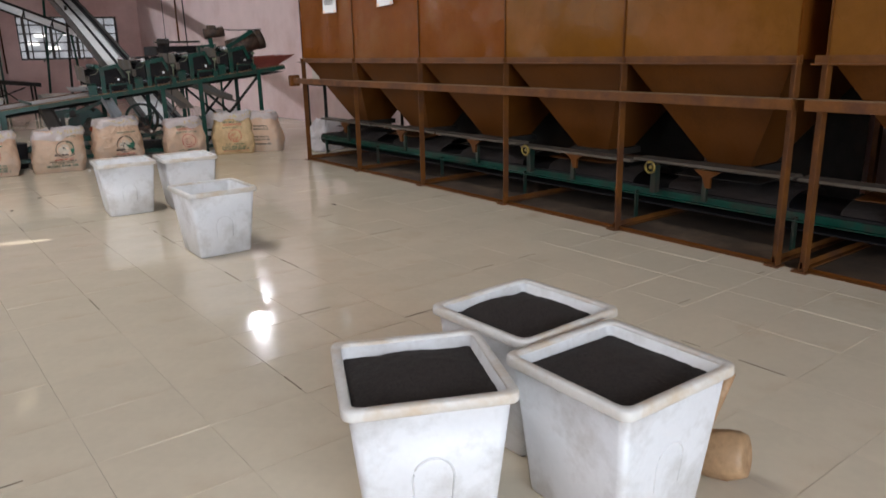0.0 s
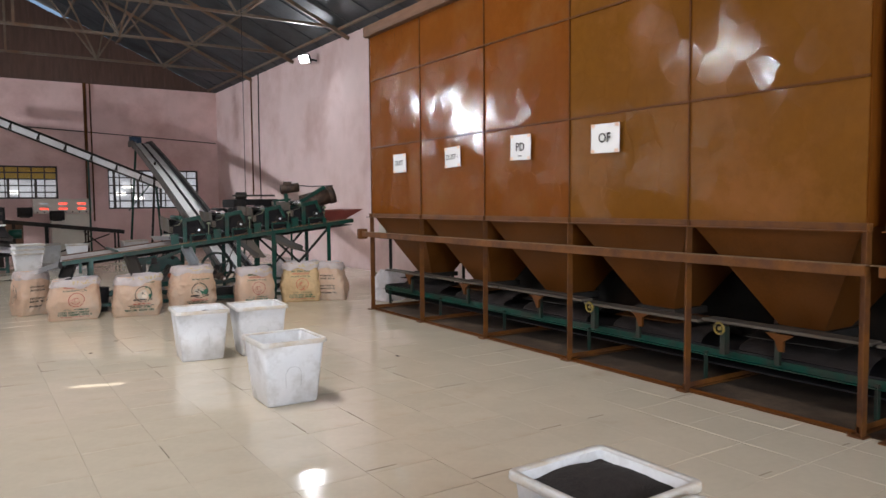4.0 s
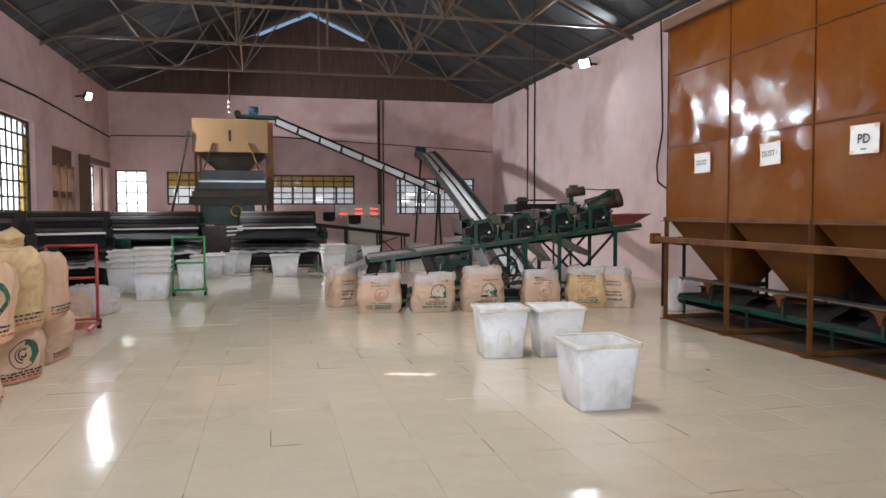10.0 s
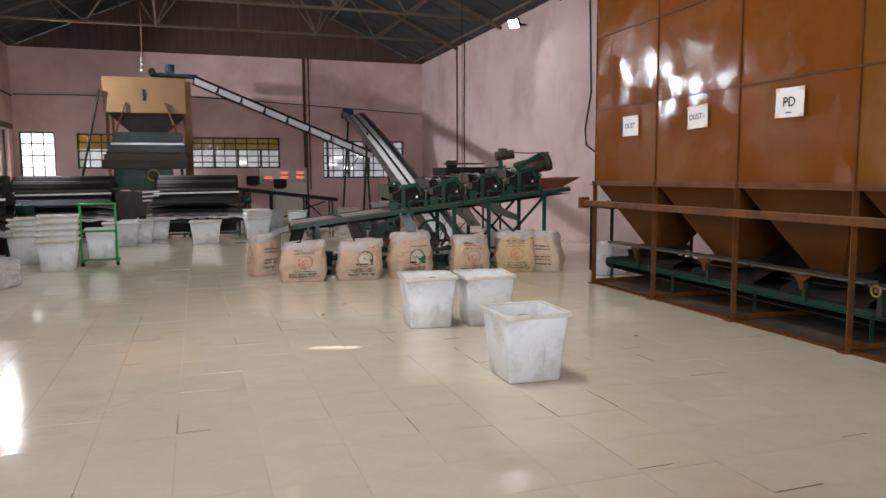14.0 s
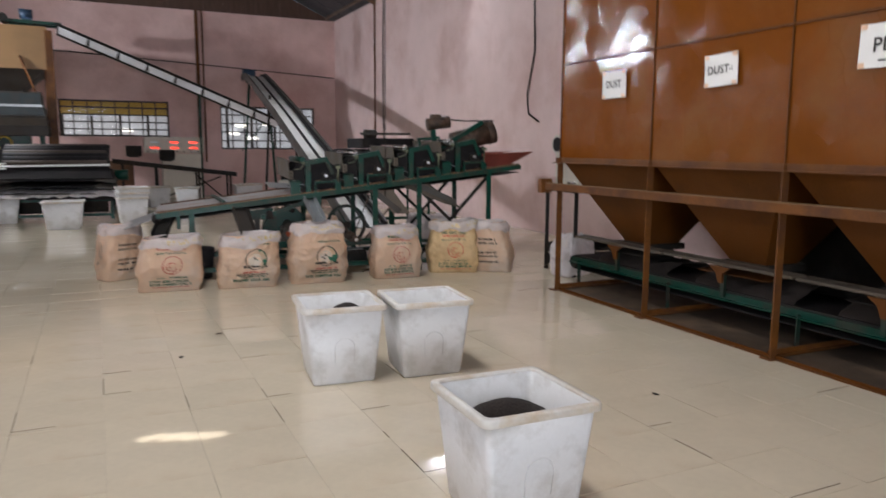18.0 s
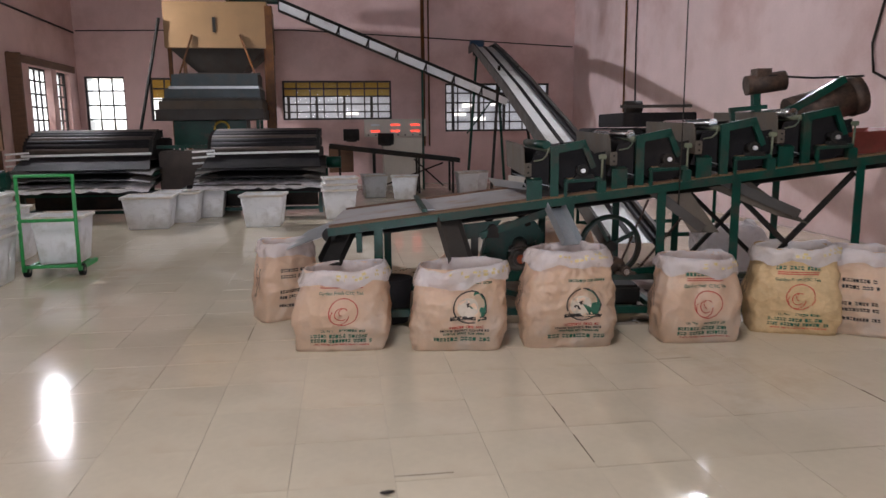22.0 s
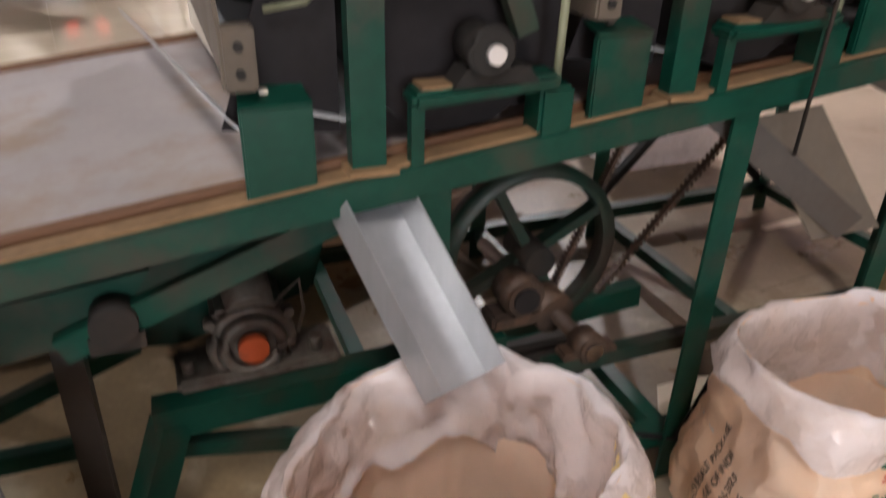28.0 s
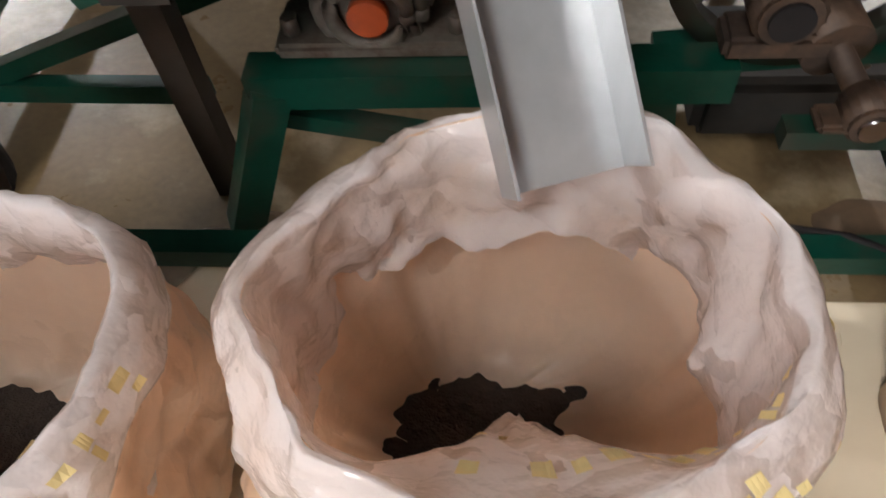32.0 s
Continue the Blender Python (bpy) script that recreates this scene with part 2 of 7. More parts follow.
M_DUSTGREEN = mat("dust_covered_green_tube", (0.15, 0.16, 0.10), 0.6, vary=0.2, scale=8, dirt=(0.05, 0.09, 0.06), dirt_scale=6)
M_HOOD = mat("dusty_grey_brown_sheet", (0.043, 0.036, 0.030), 0.6, 0.1, vary=0.2, scale=5, dirt=(0.05, 0.036, 0.026), dirt_scale=3)
M_GALV = mat("galvanised_sheet", (0.40, 0.42, 0.435), 0.34, 0.55, vary=0.12, scale=12, fine=50, bump=0.01, stretch=(1, 1, 0.3))
M_PANEL = mat("bright_zinc_panel", (0.78, 0.79, 0.80), 0.4, 0.2, vary=0.08, dirt=(0.6, 0.58, 0.55), dirt_amount=0.2, dirt_scale=3)
M_STEEL = mat("polished_steel", (0.62, 0.62, 0.62), 0.2, 1.0, vary=0.1)
M_SHINE = mat("bright_turned_steel", (0.85, 0.85, 0.85), 0.42, 0.8, vary=0.05)
M_CRATE = mat("scuffed_white_plastic", (0.71, 0.71, 0.71), 0.42, vary=0.05, scale=5, bump=0.03, dirt=(0.47, 0.45, 0.42), dirt_amount=0.36, dirt_scale=4.5)
M_RIM = mat("tea_stained_plastic_rim", (0.66, 0.64, 0.60), 0.42, vary=0.1, scale=8, dirt=(0.54, 0.42, 0.28), dirt_amount=0.33, dirt_scale=5)
M_TEA = mat("black_tea_granules", (0.022, 0.015, 0.012), 0.9, vary=0.6, scale=90, fine=320, bump=0.8)
M_SACK = mat("tan_kraft_paper", (0.93, 0.69, 0.49), 0.34, vary=0.12, scale=5, fine=45, bump=0.12, crease=7, facet_force=0.5, foil=9, foil_force=0.6, coat=0.35, dirt=(0.86, 0.74, 0.63), dirt_amount=0.35, dirt_scale=4)
M_SACK2 = mat("yellowed_kraft_paper", (0.60, 0.42, 0.22), 0.65, vary=0.15, scale=5, fine=45, bump=0.25, crease=7, dirt=(0.40, 0.27, 0.13), dirt_amount=0.35, dirt_scale=4)
M_LINER = mat("milky_plastic_liner", (0.90, 0.87, 0.885), 0.12, vary=0.05, scale=9, fine=30, bump=0.02, crease=9, crease_force=0.3, facet=0.010, facet_force=0.15, foil=26, foil_force=1.3, rough_vary=0.06, dirt=(0.80, 0.70, 0.64), dirt_amount=0.25, dirt_scale=7, coat=1.0)
M_INNER = mat("bag_inside_paper", (0.87, 0.71, 0.575), 0.3, vary=0.12, scale=6, bump=0.06, crease=5, crease_force=0.3, facet_force=0.25, foil=8, foil_force=0.35)
M_CAST = mat("greasy_cast_iron", (0.14, 0.125, 0.105), 0.5, 0.2, vary=0.3, scale=14, bump=0.3, dirt=(0.06, 0.035, 0.025), dirt_amount=0.5, dirt_scale=14)
M_CAP = mat("orange_red_cap_paint", (0.45, 0.075, 0.02), 0.5, vary=0.2, scale=20, dirt=(0.25, 0.06, 0.03), dirt_scale=20)
M_RUST = mat("oily_rust", (0.085, 0.05, 0.032), 0.6, 0.2, vary=0.4, scale=16, bump=0.3, dirt=(0.03, 0.02, 0.015), dirt_amount=0.5, dirt_scale=12)
M_GRIME_SHADE = mat("brown_grime_and_shade", (0.15, 0.105, 0.055), 0.35, vary=0.3, scale=3, dirt=(0.33, 0.28, 0.19), dirt_amount=0.22, dirt_scale=3.2)
M_INK_G = mat("dark_green_ink", (0.02, 0.12, 0.07), 0.7, vary=0.2)
M_INK_R = mat("red_ink", (0.55, 0.09, 0.06), 0.7, vary=0.2)
M_INK_K = mat("black_ink", (0.03, 0.025, 0.022), 0.7, vary=0.2)
M_INK_Y = mat("yellow_ink", (0.76, 0.63, 0.30), 0.6, vary=0.2)
M_INK_B = mat("pale_ink_ground", (0.66, 0.57, 0.47), 0.7, vary=0.1)
M_TAN = mat("ochre_painted_sheet", (0.27, 0.155, 0.065), 0.5, vary=0.1, scale=3, dirt=(0.30, 0.17, 0.07))
M_BELT = mat("white_conveyor_belt", (0.82, 0.82, 0.80), 0.5, vary=0.06, scale=6, dirt=(0.5, 0.46, 0.4), dirt_amount=0.2)
M_BAND = mat("grey_felt_belt", (0.34, 0.315, 0.31), 0.7, vary=0.08, scale=6, dirt=(0.30, 0.22, 0.16), dirt_amount=0.3, dirt_scale=4)
M_WOOD = mat("worn_wood", (0.13, 0.062, 0.03), 0.6, vary=0.25, scale=4, fine=40, stretch=(1, 1, 8))
M_FRAME = mat("dark_window_steel", (0.045, 0.04, 0.038), 0.6, 0.3, vary=0.2)
M_VALVE = mat("dusty_yellow_paint", (0.30, 0.21, 0.03), 0.6, vary=0.25, scale=20, dirt=(0.12, 0.09, 0.04), dirt_amount=0.5, dirt_scale=20)
M_YELLOW = mat("yellow_paint", (0.55, 0.36, 0.04), 0.5, vary=0.1)
M_RED = mat("red_trolley_paint", (0.42, 0.05, 0.035), 0.45, vary=0.15, dirt=(0.2, 0.05, 0.03), dirt_scale=6)
M_RED2 = mat("faded_dull_red_paint", (0.24, 0.05, 0.035), 0.6, vary=0.2, dirt=(0.16, 0.07, 0.045), dirt_scale=5)
M_LIME = mat("green_trolley_paint", (0.03, 0.30, 0.08), 0.45, vary=0.15)
M_PAPER = mat("white_paper_sheet", (0.80, 0.80, 0.78), 0.7, vary=0.03, bump=0.05)
M_BLUE = mat("blue_motor_paint", (0.03, 0.07, 0.13), 0.5, vary=0.2)
M_CREAM = mat("cream_enamel", (0.60, 0.56, 0.48), 0.4, vary=0.06)
M_GROUND = mat("dusty_yard_ground", (0.42, 0.36, 0.28), 0.95, vary=0.2, scale=1)
M_LED = glow("lamp_led", (0.93, 0.97, 1.0), 22.0)
M_LEDRED = glow("red_digit_led", (1.0, 0.05, 0.025), 3.0)
M_GLARE = glow("bright_yard_backdrop", (0.93, 0.97, 0.90), 1.7, 1.6)
M_HALL = glow("lit_hall_backdrop", (0.55, 0.58, 0.62), 0.30, 2.2)
M_DUSTFLOOR = mat("shaded_tea_dust", (0.06, 0.037, 0.021), 0.9, vary=0.4, scale=3, dirt=(0.14, 0.09, 0.052), dirt_amount=0.35, dirt_scale=2.5)
m_glass = bpy.data.materials.new("window_glass")
m_glass.use_nodes = True
gb = m_glass.node_tree.nodes["Principled BSDF"]
gb.inputs["Transmission Weight"].default_value, gb.inputs["Roughness"].default_value, gb.inputs["IOR"].default_value = 1.0, 0.05, 1.1
M_GLASS = m_glass



def let_light_through(m, share, colour, clear=0.0):
    """Thin paper or plastic: part of the light passes through."""
    nt = m.node_tree
    b, out = nt.nodes["Principled BSDF"], nt.nodes["Material Output"]
    tr, mx = nt.nodes.new("ShaderNodeBsdfTranslucent"), nt.nodes.new("ShaderNodeMixShader")
    tr.inputs[0].default_value = (*colour, 1)
    mx.inputs[0].default_value = share
    nt.links.new(b.outputs[0], mx.inputs[1])
    nt.links.new(tr.outputs[0], mx.inputs[2])
    last = mx.outputs[0]
    if clear:
        see, both = nt.nodes.new("ShaderNodeBsdfTransparent"), nt.nodes.new("ShaderNodeMixShader")
        both.inputs[0].default_value = clear
        nt.links.new(last, both.inputs[1])
        nt.links.new(see.outputs[0], both.inputs[2])
        last = both.outputs[0]
    nt.links.new(last, out.inputs[0])


let_light_through(M_SACK, 0.48, (0.86, 0.66, 0.52))
let_light_through(M_INNER, 0.62, (0.90, 0.73, 0.60))
let_light_through(M_LINER, 0.46, (0.9, 0.86, 0.86), 0.10)

# ---------------------------------------------------------------- mesh tools


class G:
    """A mesh in the making."""

    def __init__(self):
        self.v, self.f, self.s = [], [], []

    def add(self, verts, faces, smooth=False):
        o = len(self.v)
        self.v += [tuple(p) for p in verts]
        self.f += [tuple(i + o for i in f) for f in faces]
        self.s += [smooth] * len(faces)
        return self

    def box(self, a, b, m=None):
        (x0, y0, z0), (x1, y1, z1) = a, b
        vs = [Vector(p) for p in ((x0, y0, z0), (x1, y0, z0), (x1, y1, z0), (x0, y1, z0), (x0, y0, z1), (x1, y0, z1), (x1, y1, z1), (x0, y1, z1))]
        if m:
            vs = [m @ p for p in vs]
        return self.add(vs, [(0, 3, 2, 1), (4, 5, 6, 7), (0, 1, 5, 4), (1, 2, 6, 5), (2, 3, 7, 6), (3, 0, 4, 7)])

    def bar(self, p, q, w, h=None, up=(0, 0, 1)):
        """A rectangular bar from p to q, w wide and h high."""
        h = h or w
        p, q = Vector(p), Vector(q)
        d = (q - p).normalized()
        u = Vector(up)
        if abs(d.dot(u)) > 0.98:
            u = Vector((0, 1, 0))
        s = d.cross(u).normalized() * (w / 2)
        t = s.normalized().cross(d).normalized() * (h / 2)
        vs = [e + a * s + b * t for e in (p, q) for a, b in ((-1, -1), (1, -1), (1, 1), (-1, 1))]
        return self.add(vs, [(0, 1, 2, 3), (7, 6, 5, 4), (0, 4, 5, 1), (1, 5, 6, 2), (2, 6, 7, 3), (3, 7, 4, 0)])

    def angle(self, p, q, w, t=0.006, up=(0, 0, 1), flip=1):
        """An L-section from p to q."""
        p, q = Vector(p), Vector(q)
        d = (q - p).normalized()
        u = Vector(up)
        if abs(d.dot(u)) > 0.98:
            u = Vector((0, 1, 0))
        s = d.cross(u).normalized() * flip
        n = s.cross(d).normalized() * flip
        prof = [(0, 0), (w, 0), (w, t), (t, t), (t, w), (0, w)]
        vs = [e + (a - w / 2) * s + (b - w / 2) * n for e in (p, q) for a, b in prof]
        k = 6
        return self.add(vs, [tuple(range(k))[::-1], tuple(range(k, 2 * k))] + [(i, (i + 1) % k, k + (i + 1) % k, k + i) for i in range(k)])

    def cyl(self, p, q, r, seg=16, r2=None, caps=True):
        p, q = Vector(p), Vector(q)
        d = (q - p).normalized()
        u = Vector((0, 0, 1)) if abs(d.z) < 0.9 else Vector((1, 0, 0))
        s = d.cross(u).normalized()
        t = s.cross(d)
        r2 = r if r2 is None else r2
        vs = [e + rr * (math.cos(6.28319 * i / seg) * s + math.sin(6.28319 * i / seg) * t) for e, rr in ((p, r), (q, r2)) for i in range(seg)]
        self.add(vs, [(i, (i + 1) % seg, seg + (i + 1) % seg, seg + i) for i in range(seg)], True)
        if caps:
            o = len(self.v) - 2 * seg
            self.f += [tuple(o + i for i in range(seg))[::-1], tuple(o + seg + i for i in range(seg))]
            self.s += [False, False]
        return self

    def tube(self, pts, r, seg=8):
        """A round pipe along points."""
        pts = [Vector(p) for p in pts]
        o = len(self.v)
        for i, p in enumerate(pts):
            d = (pts[min(i + 1, len(pts) - 1)] - pts[max(i - 1, 0)]).normalized()
            u = Vector((0, 0, 1)) if abs(d.z) < 0.9 else Vector((1, 0, 0))
            s = d.cross(u).normalized()
            t = s.cross(d)
            self.v += [tuple(p + r * (math.cos(6.28319 * k / seg) * s + math.sin(6.28319 * k / seg) * t)) for k in range(seg)]
        for i in range(len(pts) - 1):
            for k in range(seg):
                self.f.append((o + i * seg + k, o + i * seg + (k + 1) % seg, o + (i + 1) * seg + (k + 1) % seg, o + (i + 1) * seg + k))
                self.s.append(True)
        self.f += [tuple(o + k for k in range(seg))[::-1], tuple(o + (len(pts) - 1) * seg + k for k in range(seg))]
        self.s += [False, False]
        return self

    def prism(self, poly, a, b, m=None):
        """A polygon of (x, z) drawn out from y = a to y = b."""
        k = len(poly)
        vs = [Vector((x, y, z)) for y in (a, b) for x, z in poly]
        if m:
            vs = [m @ p for p in vs]
        return self.add(vs, [tuple(range(k)), tuple(range(k, 2 * k))[::-1]] + [(i, k + i, k + (i + 1) % k, (i + 1) % k) for i in range(k)])

    def sheet(self, pts, t=0.004):
        """A plate through four points, t thick."""
        p = [Vector(x) for x in pts]
        n = (p[1] - p[0]).cross(p[2] - p[0]).normalized() * t
        vs = p + [x + n for x in p]
        k = len(p)
        return self.add(vs, [tuple(range(k))[::-1], tuple(range(k, 2 * k))] + [(i, (i + 1) % k, k + (i + 1) % k, k + i) for i in range(k)])

    def rings(self, rings, close_first=False, close_last=False, smooth=True):
        k = len(rings[0])
        o = len(self.v)
        for r in rings:
            self.v += [tuple(p) for p in r]
        for j in range(len(rings) - 1):
            for i in range(k):
                self.f.append((o + j * k + i, o + j * k + (i + 1) % k, o + (j + 1) * k + (i + 1) % k, o + (j + 1) * k + i))
                self.s.append(smooth)
        if close_first:
            self.f.append(tuple(o + i for i in range(k))[::-1])
            self.s.append(False)
        if close_last:
            self.f.append(tuple(o + (len(rings) - 1) * k + i for i in range(k)))
            self.s.append(False)
        return self

    def mesh(self, name, material):
        me = bpy.data.meshes.new(name)
        me.from_pydata(self.v, [], self.f)
        me.polygons.foreach_set("use_smooth", self.s)
        if material:
            me.materials.append(material)
        me.update()
        return me


def part(name, g, material, parent=None, label="", bevel=0.0):
    """One mesh object, under a thing or a part."""
    me = g.mesh(name, material) if isinstance(g, G) else g
    if bevel:
        bm = bmesh.new()
        bm.from_mesh(me)
        bmesh.ops.recalc_face_normals(bm, faces=bm.faces)
        bmesh.ops.bevel(bm, geom=bm.edges[:], offset=bevel, segments=2, affect="EDGES", clamp_overlap=True)
        bm.to_mesh(me)
        bm.free()
    ob = new(name, me)
    if parent:
        ob.parent = parent
    if label:
        tagged(ob, label)
    return ob


def thing(name, label, category, m=None, group="", kind=""):
    ob = new(name)
    ob.empty_display_size = 0.1
    if m:
        ob.matrix_basis = m
    return tagged(ob, label, category, group, kind)


def solo(name, g, material, label, category, m=None, group="", kind="", bevel=0.0):
    """A thing of one mesh."""
    ob = part(name, g, material, bevel=bevel)
    if m:
        ob.matrix_basis = m
    return tagged(ob, label, category, group, kind)


def letters(text, size, bold=True):
    """The outline faces of a line of writing, centred, in x and y."""
    cu = bpy.data.curves.new("writing", "FONT")
    cu.body, cu.size, cu.align_x, cu.align_y, cu.resolution_u = text, size, "CENTER", "CENTER", 3
    cu.offset = 0.012 * size if bold else 0
    ob = bpy.data.objects.new("writing", cu)
    scene.collection.objects.link(ob)
    bpy.context.view_layer.update()
    me = ob.to_mesh()
    vs, fs = [v.co.copy() for v in me.vertices], [tuple(p.vertices) for p in me.polygons]
    ob.to_mesh_clear()
    bpy.data.objects.remove(ob)
    bpy.data.curves.remove(cu)
    return vs, fs

# ---------------------------------------------------------------- the hall
X0, X1, Y0, Y1, EAVE, RIDGE = -9.12, 2.46, -13.0, 14.88, 4.82, 7.42
XM = (X0 + X1) / 2
SLOPE = (RIDGE - EAVE) / (X1 - XM)


def roof_z(x):
    return RIDGE - SLOPE * abs(x - XM)


def wall_mesh(axis, at, thick, a0, a1, z0, z1, holes):
    """A wall along x (axis 'x') or y with rectangular openings (a, a, z, z)."""
    g = G()
    xs = sorted({a0, a1, *(h[0] for h in holes), *(h[1] for h in holes)})
    zs = sorted({z0, z1, *(h[2] for h in holes), *(h[3] for h in holes)})
    for i in range(len(xs) - 1):
        run = None
        for j in range(len(zs) - 1):
            mx, mz = (xs[i] + xs[i + 1]) / 2, (zs[j] + zs[j + 1]) / 2
            gap = any(h[0] < mx < h[1] and h[2] < mz < h[3] for h in holes)
            if not gap:
                run = [zs[j], zs[j + 1]] if run is None else [run[0], zs[j + 1]]
            if run and (gap or j == len(zs) - 2):
                lo, hi = sorted((at, at + thick))
                a, b = ((xs[i], lo, run[0]), (xs[i + 1], hi, run[1])) if axis == "x" else ((lo, xs[i], run[0]), (hi, xs[i + 1], run[1]))
                g.box(a, b)
                run = None
    return g


FAR_WINDOWS = [(-9.0, -8.12, 0.95, 2.56), (-7.58, -6.35, 1.55, 2.53), (-4.6, -2.04, 1.55, 2.46), (-0.74, 1.84, 1.24, 2.39)]
LEFT_WINDOWS = [(2.15, 4.6, 1.29, 3.09), (5.85, 8.02, 1.31, 3.1), (12.3, 14.4, 1.3, 2.58)]
SIDE_DOOR = (-7.4, -5.0, 0.0, 2.8)
LEFT_DOOR = (9.15, 10.97, 0.0, 2.76)
tagged(part("wall_north", wall_mesh("x", Y1, 0.24, X0 - 0.24, X1 + 0.24, 0, EAVE, FAR_WINDOWS), M_WALL_FAR), "rose-pink limewashed far wall with stains", "wall", kind="structure")
tagged(part("wall_west", wall_mesh("y", X0, -0.24, Y0, Y1, 0, EAVE, LEFT_WINDOWS + [LEFT_DOOR, SIDE_DOOR]), M_WALL_FAR), "rose-pink limewashed wall with barred windows", "wall", kind="structure")
tagged(part("wall_east", wall_mesh("y", X1, 0.24, Y0, Y1, 0, EAVE, []), M_WALL), "pale pink limewashed wall behind the bins", "wall", kind="structure")
tagged(part("wall_south", wall_mesh("x", Y0, -0.24, X0 - 0.24, X1 + 0.24, 0, EAVE, [(-7.4, -2.6, 0, 3.7)]), M_WALL), "plain pink wall with a wide open gateway", "wall", kind="structure")

# gables: brown sheet with a slit of daylight under the ridge
for nm, y in (("gable_north", Y1 + 0.06), ("gable_south", Y0 - 0.06)):
    g = G()
    n = 46
    for i in range(n):
        xa, xb = X0 + (X1 - X0) * i / n, X0 + (X1 - X0) * (i + 1) / n
        off = 0.02 if i % 2 else 0.0
        za, zb = (roof_z(x) - (0.11 if abs(x - XM) < 1.75 else 0.01) for x in (xa, xb))
        g.add([(xa, y + off, EAVE), (xb, y + off, EAVE), (xb, y + off, zb), (xa, y + off, za)], [(0, 1, 2, 3)])
        g.add([(xb, y, EAVE), (xb, y + 0.02, EAVE), (xb, y + 0.02, zb), (xb, y, zb)], [(0, 1, 2, 3)])
    tagged(part(nm, g, M_GABLE), "rusty brown corrugated gable sheet", "gable", kind="structure")

# roof: two slopes of dark sheet with a few holes that let the sun through
SPOTS = [(-3.65, -2.165, 0.06, 0.032), (-3.56, -2.20, 0.06, 0.040), (-3.47, -2.235, 0.06, 0.040), (-3.40, -2.255, 0.05, 0.032), (-5.24, 0.93, 0.05, 0.03), (-5.42, 0.9, 0.04, 0.025), (-5.55, 0.9, 0.035, 0.022), (-5.36, 3.72, 0.045, 0.03)]
HOLES = []
for sx, sy, hw, hh in SPOTS:
    k = 6.0
    for _ in range(20):
        k = roof_z(sx + k * SUN.x) / SUN.z
    HOLES.append((sx + k * SUN.x - hw, sx + k * SUN.x + hw, sy + k * SUN.y - hh, sy + k * SUN.y + hh))
SKYLIGHT = (-2.62, -2.2, 11.1, 11.85)
HOLES += [SKYLIGHT, ADDED_SHEET]
for nm, xa, xb in (("roof_west", X0 - 0.5, XM), ("roof_east", XM, X1 + 0.5)):
    g = G()
    mine = [h for h in HOLES if xa < h[0] < xb]
    xs = sorted({xa, xb, *(v for h in mine for v in h[:2])})
    ys = sorted({Y0 - 0.5, Y1 + 0.1, *(v for h in mine for v in h[2:])})
    for i in range(len(xs) - 1):
        for j in range(len(ys) - 1):
            mx, my = (xs[i] + xs[i + 1]) / 2, (ys[j] + ys[j + 1]) / 2
            if not any(h[0] < mx < h[1] and h[2] < my < h[3] for h in mine):
                q = [(xs[i], ys[j]), (xs[i + 1], ys[j]), (xs[i + 1], ys[j + 1]), (xs[i], ys[j + 1])]
                g.add([(x, y, roof_z(x)) for x, y in q] + [(x, y, roof_z(x) + 0.02) for x, y in q], [(3, 2, 1, 0), (4, 5, 6, 7)])
    # ribs of the corrugation
    y = Y0
    while y < Y1:
        g.bar((xa, y, roof_z(xa) - 0.008), (xb, y, roof_z(xb) - 0.008), 0.03, 0.012)
        y += 0.9
    tagged(part(nm, g, M_ROOF), "dark soot-grey corrugated roof sheets", "roof", kind="structure")

# Glow stands in for sun on the skylight; the second sheet is added, unseen
M_FIBRE = glow("glowing_translucent_sheet", (1.0, 0.84, 0.55), 3.2)
for xa, xb, ya, yb in (SKYLIGHT, ADDED_SHEET):
    tagged(part("skylight", G().sheet([(x, y, roof_z(x) + 0.03) for x, y in ((xa, ya), (xb, ya), (xb, yb), (xa, yb))]), M_FIBRE), "yellowed translucent roof sheet given a glow, the near one added", "skylight", kind="structure")


def truss(y):
    t = thing("roof_truss", "rust-spotted pale steel roof truss of thin angles", "truss", pose(0, y, 0), "roof trusses")
    low = 4.93
    part("bottom_chord", G().angle((X0 + 0.02, 0, low), (X1 - 0.02, 0, low), 0.065, 0.008), M_TRUSS, t)
    for a, b in ((X0, XM), (X1, XM)):
        part("top_chord", G().angle((a, 0, EAVE - 0.09), (b, 0, RIDGE - 0.09), 0.065, 0.008), M_TRUSS, t)
    part("king_post", G().angle((XM, 0, low), (XM, 0, RIDGE - 0.1), 0.05, 0.006), M_TRUSS, t)
    for e in (-1, 1):
        nodes = [(4.15, 1), (3.45, 0), (2.65, 1), (1.92, 0), (1.1, 1)]
        for k, ((a, up), (b, _)) in enumerate(zip(nodes, nodes[1:])):
            xa, xb = XM + e * a, XM + e * b
            za, zb = (roof_z(xa) - 0.1, low) if up else (low, roof_z(xb) - 0.1)
            part("web_bar", G().angle((xa, 0.02 - 0.04 * (k % 2), za), (xb, 0.02 - 0.04 * (k % 2), zb), 0.042, 0.005), M_TRUSS, t)
        part("hanger", G().angle((XM + e * 1.92, 0.03, low), (XM + e * 0.3, 0.03, RIDGE - 0.3), 0.035, 0.005), M_TRUSS, t)
    return t


TRUSSES = (11.5, 8.5, 5.5, 2.5, -0.5, -3.5, -6.5, -9.5)
for y in TRUSSES:
    truss(y)
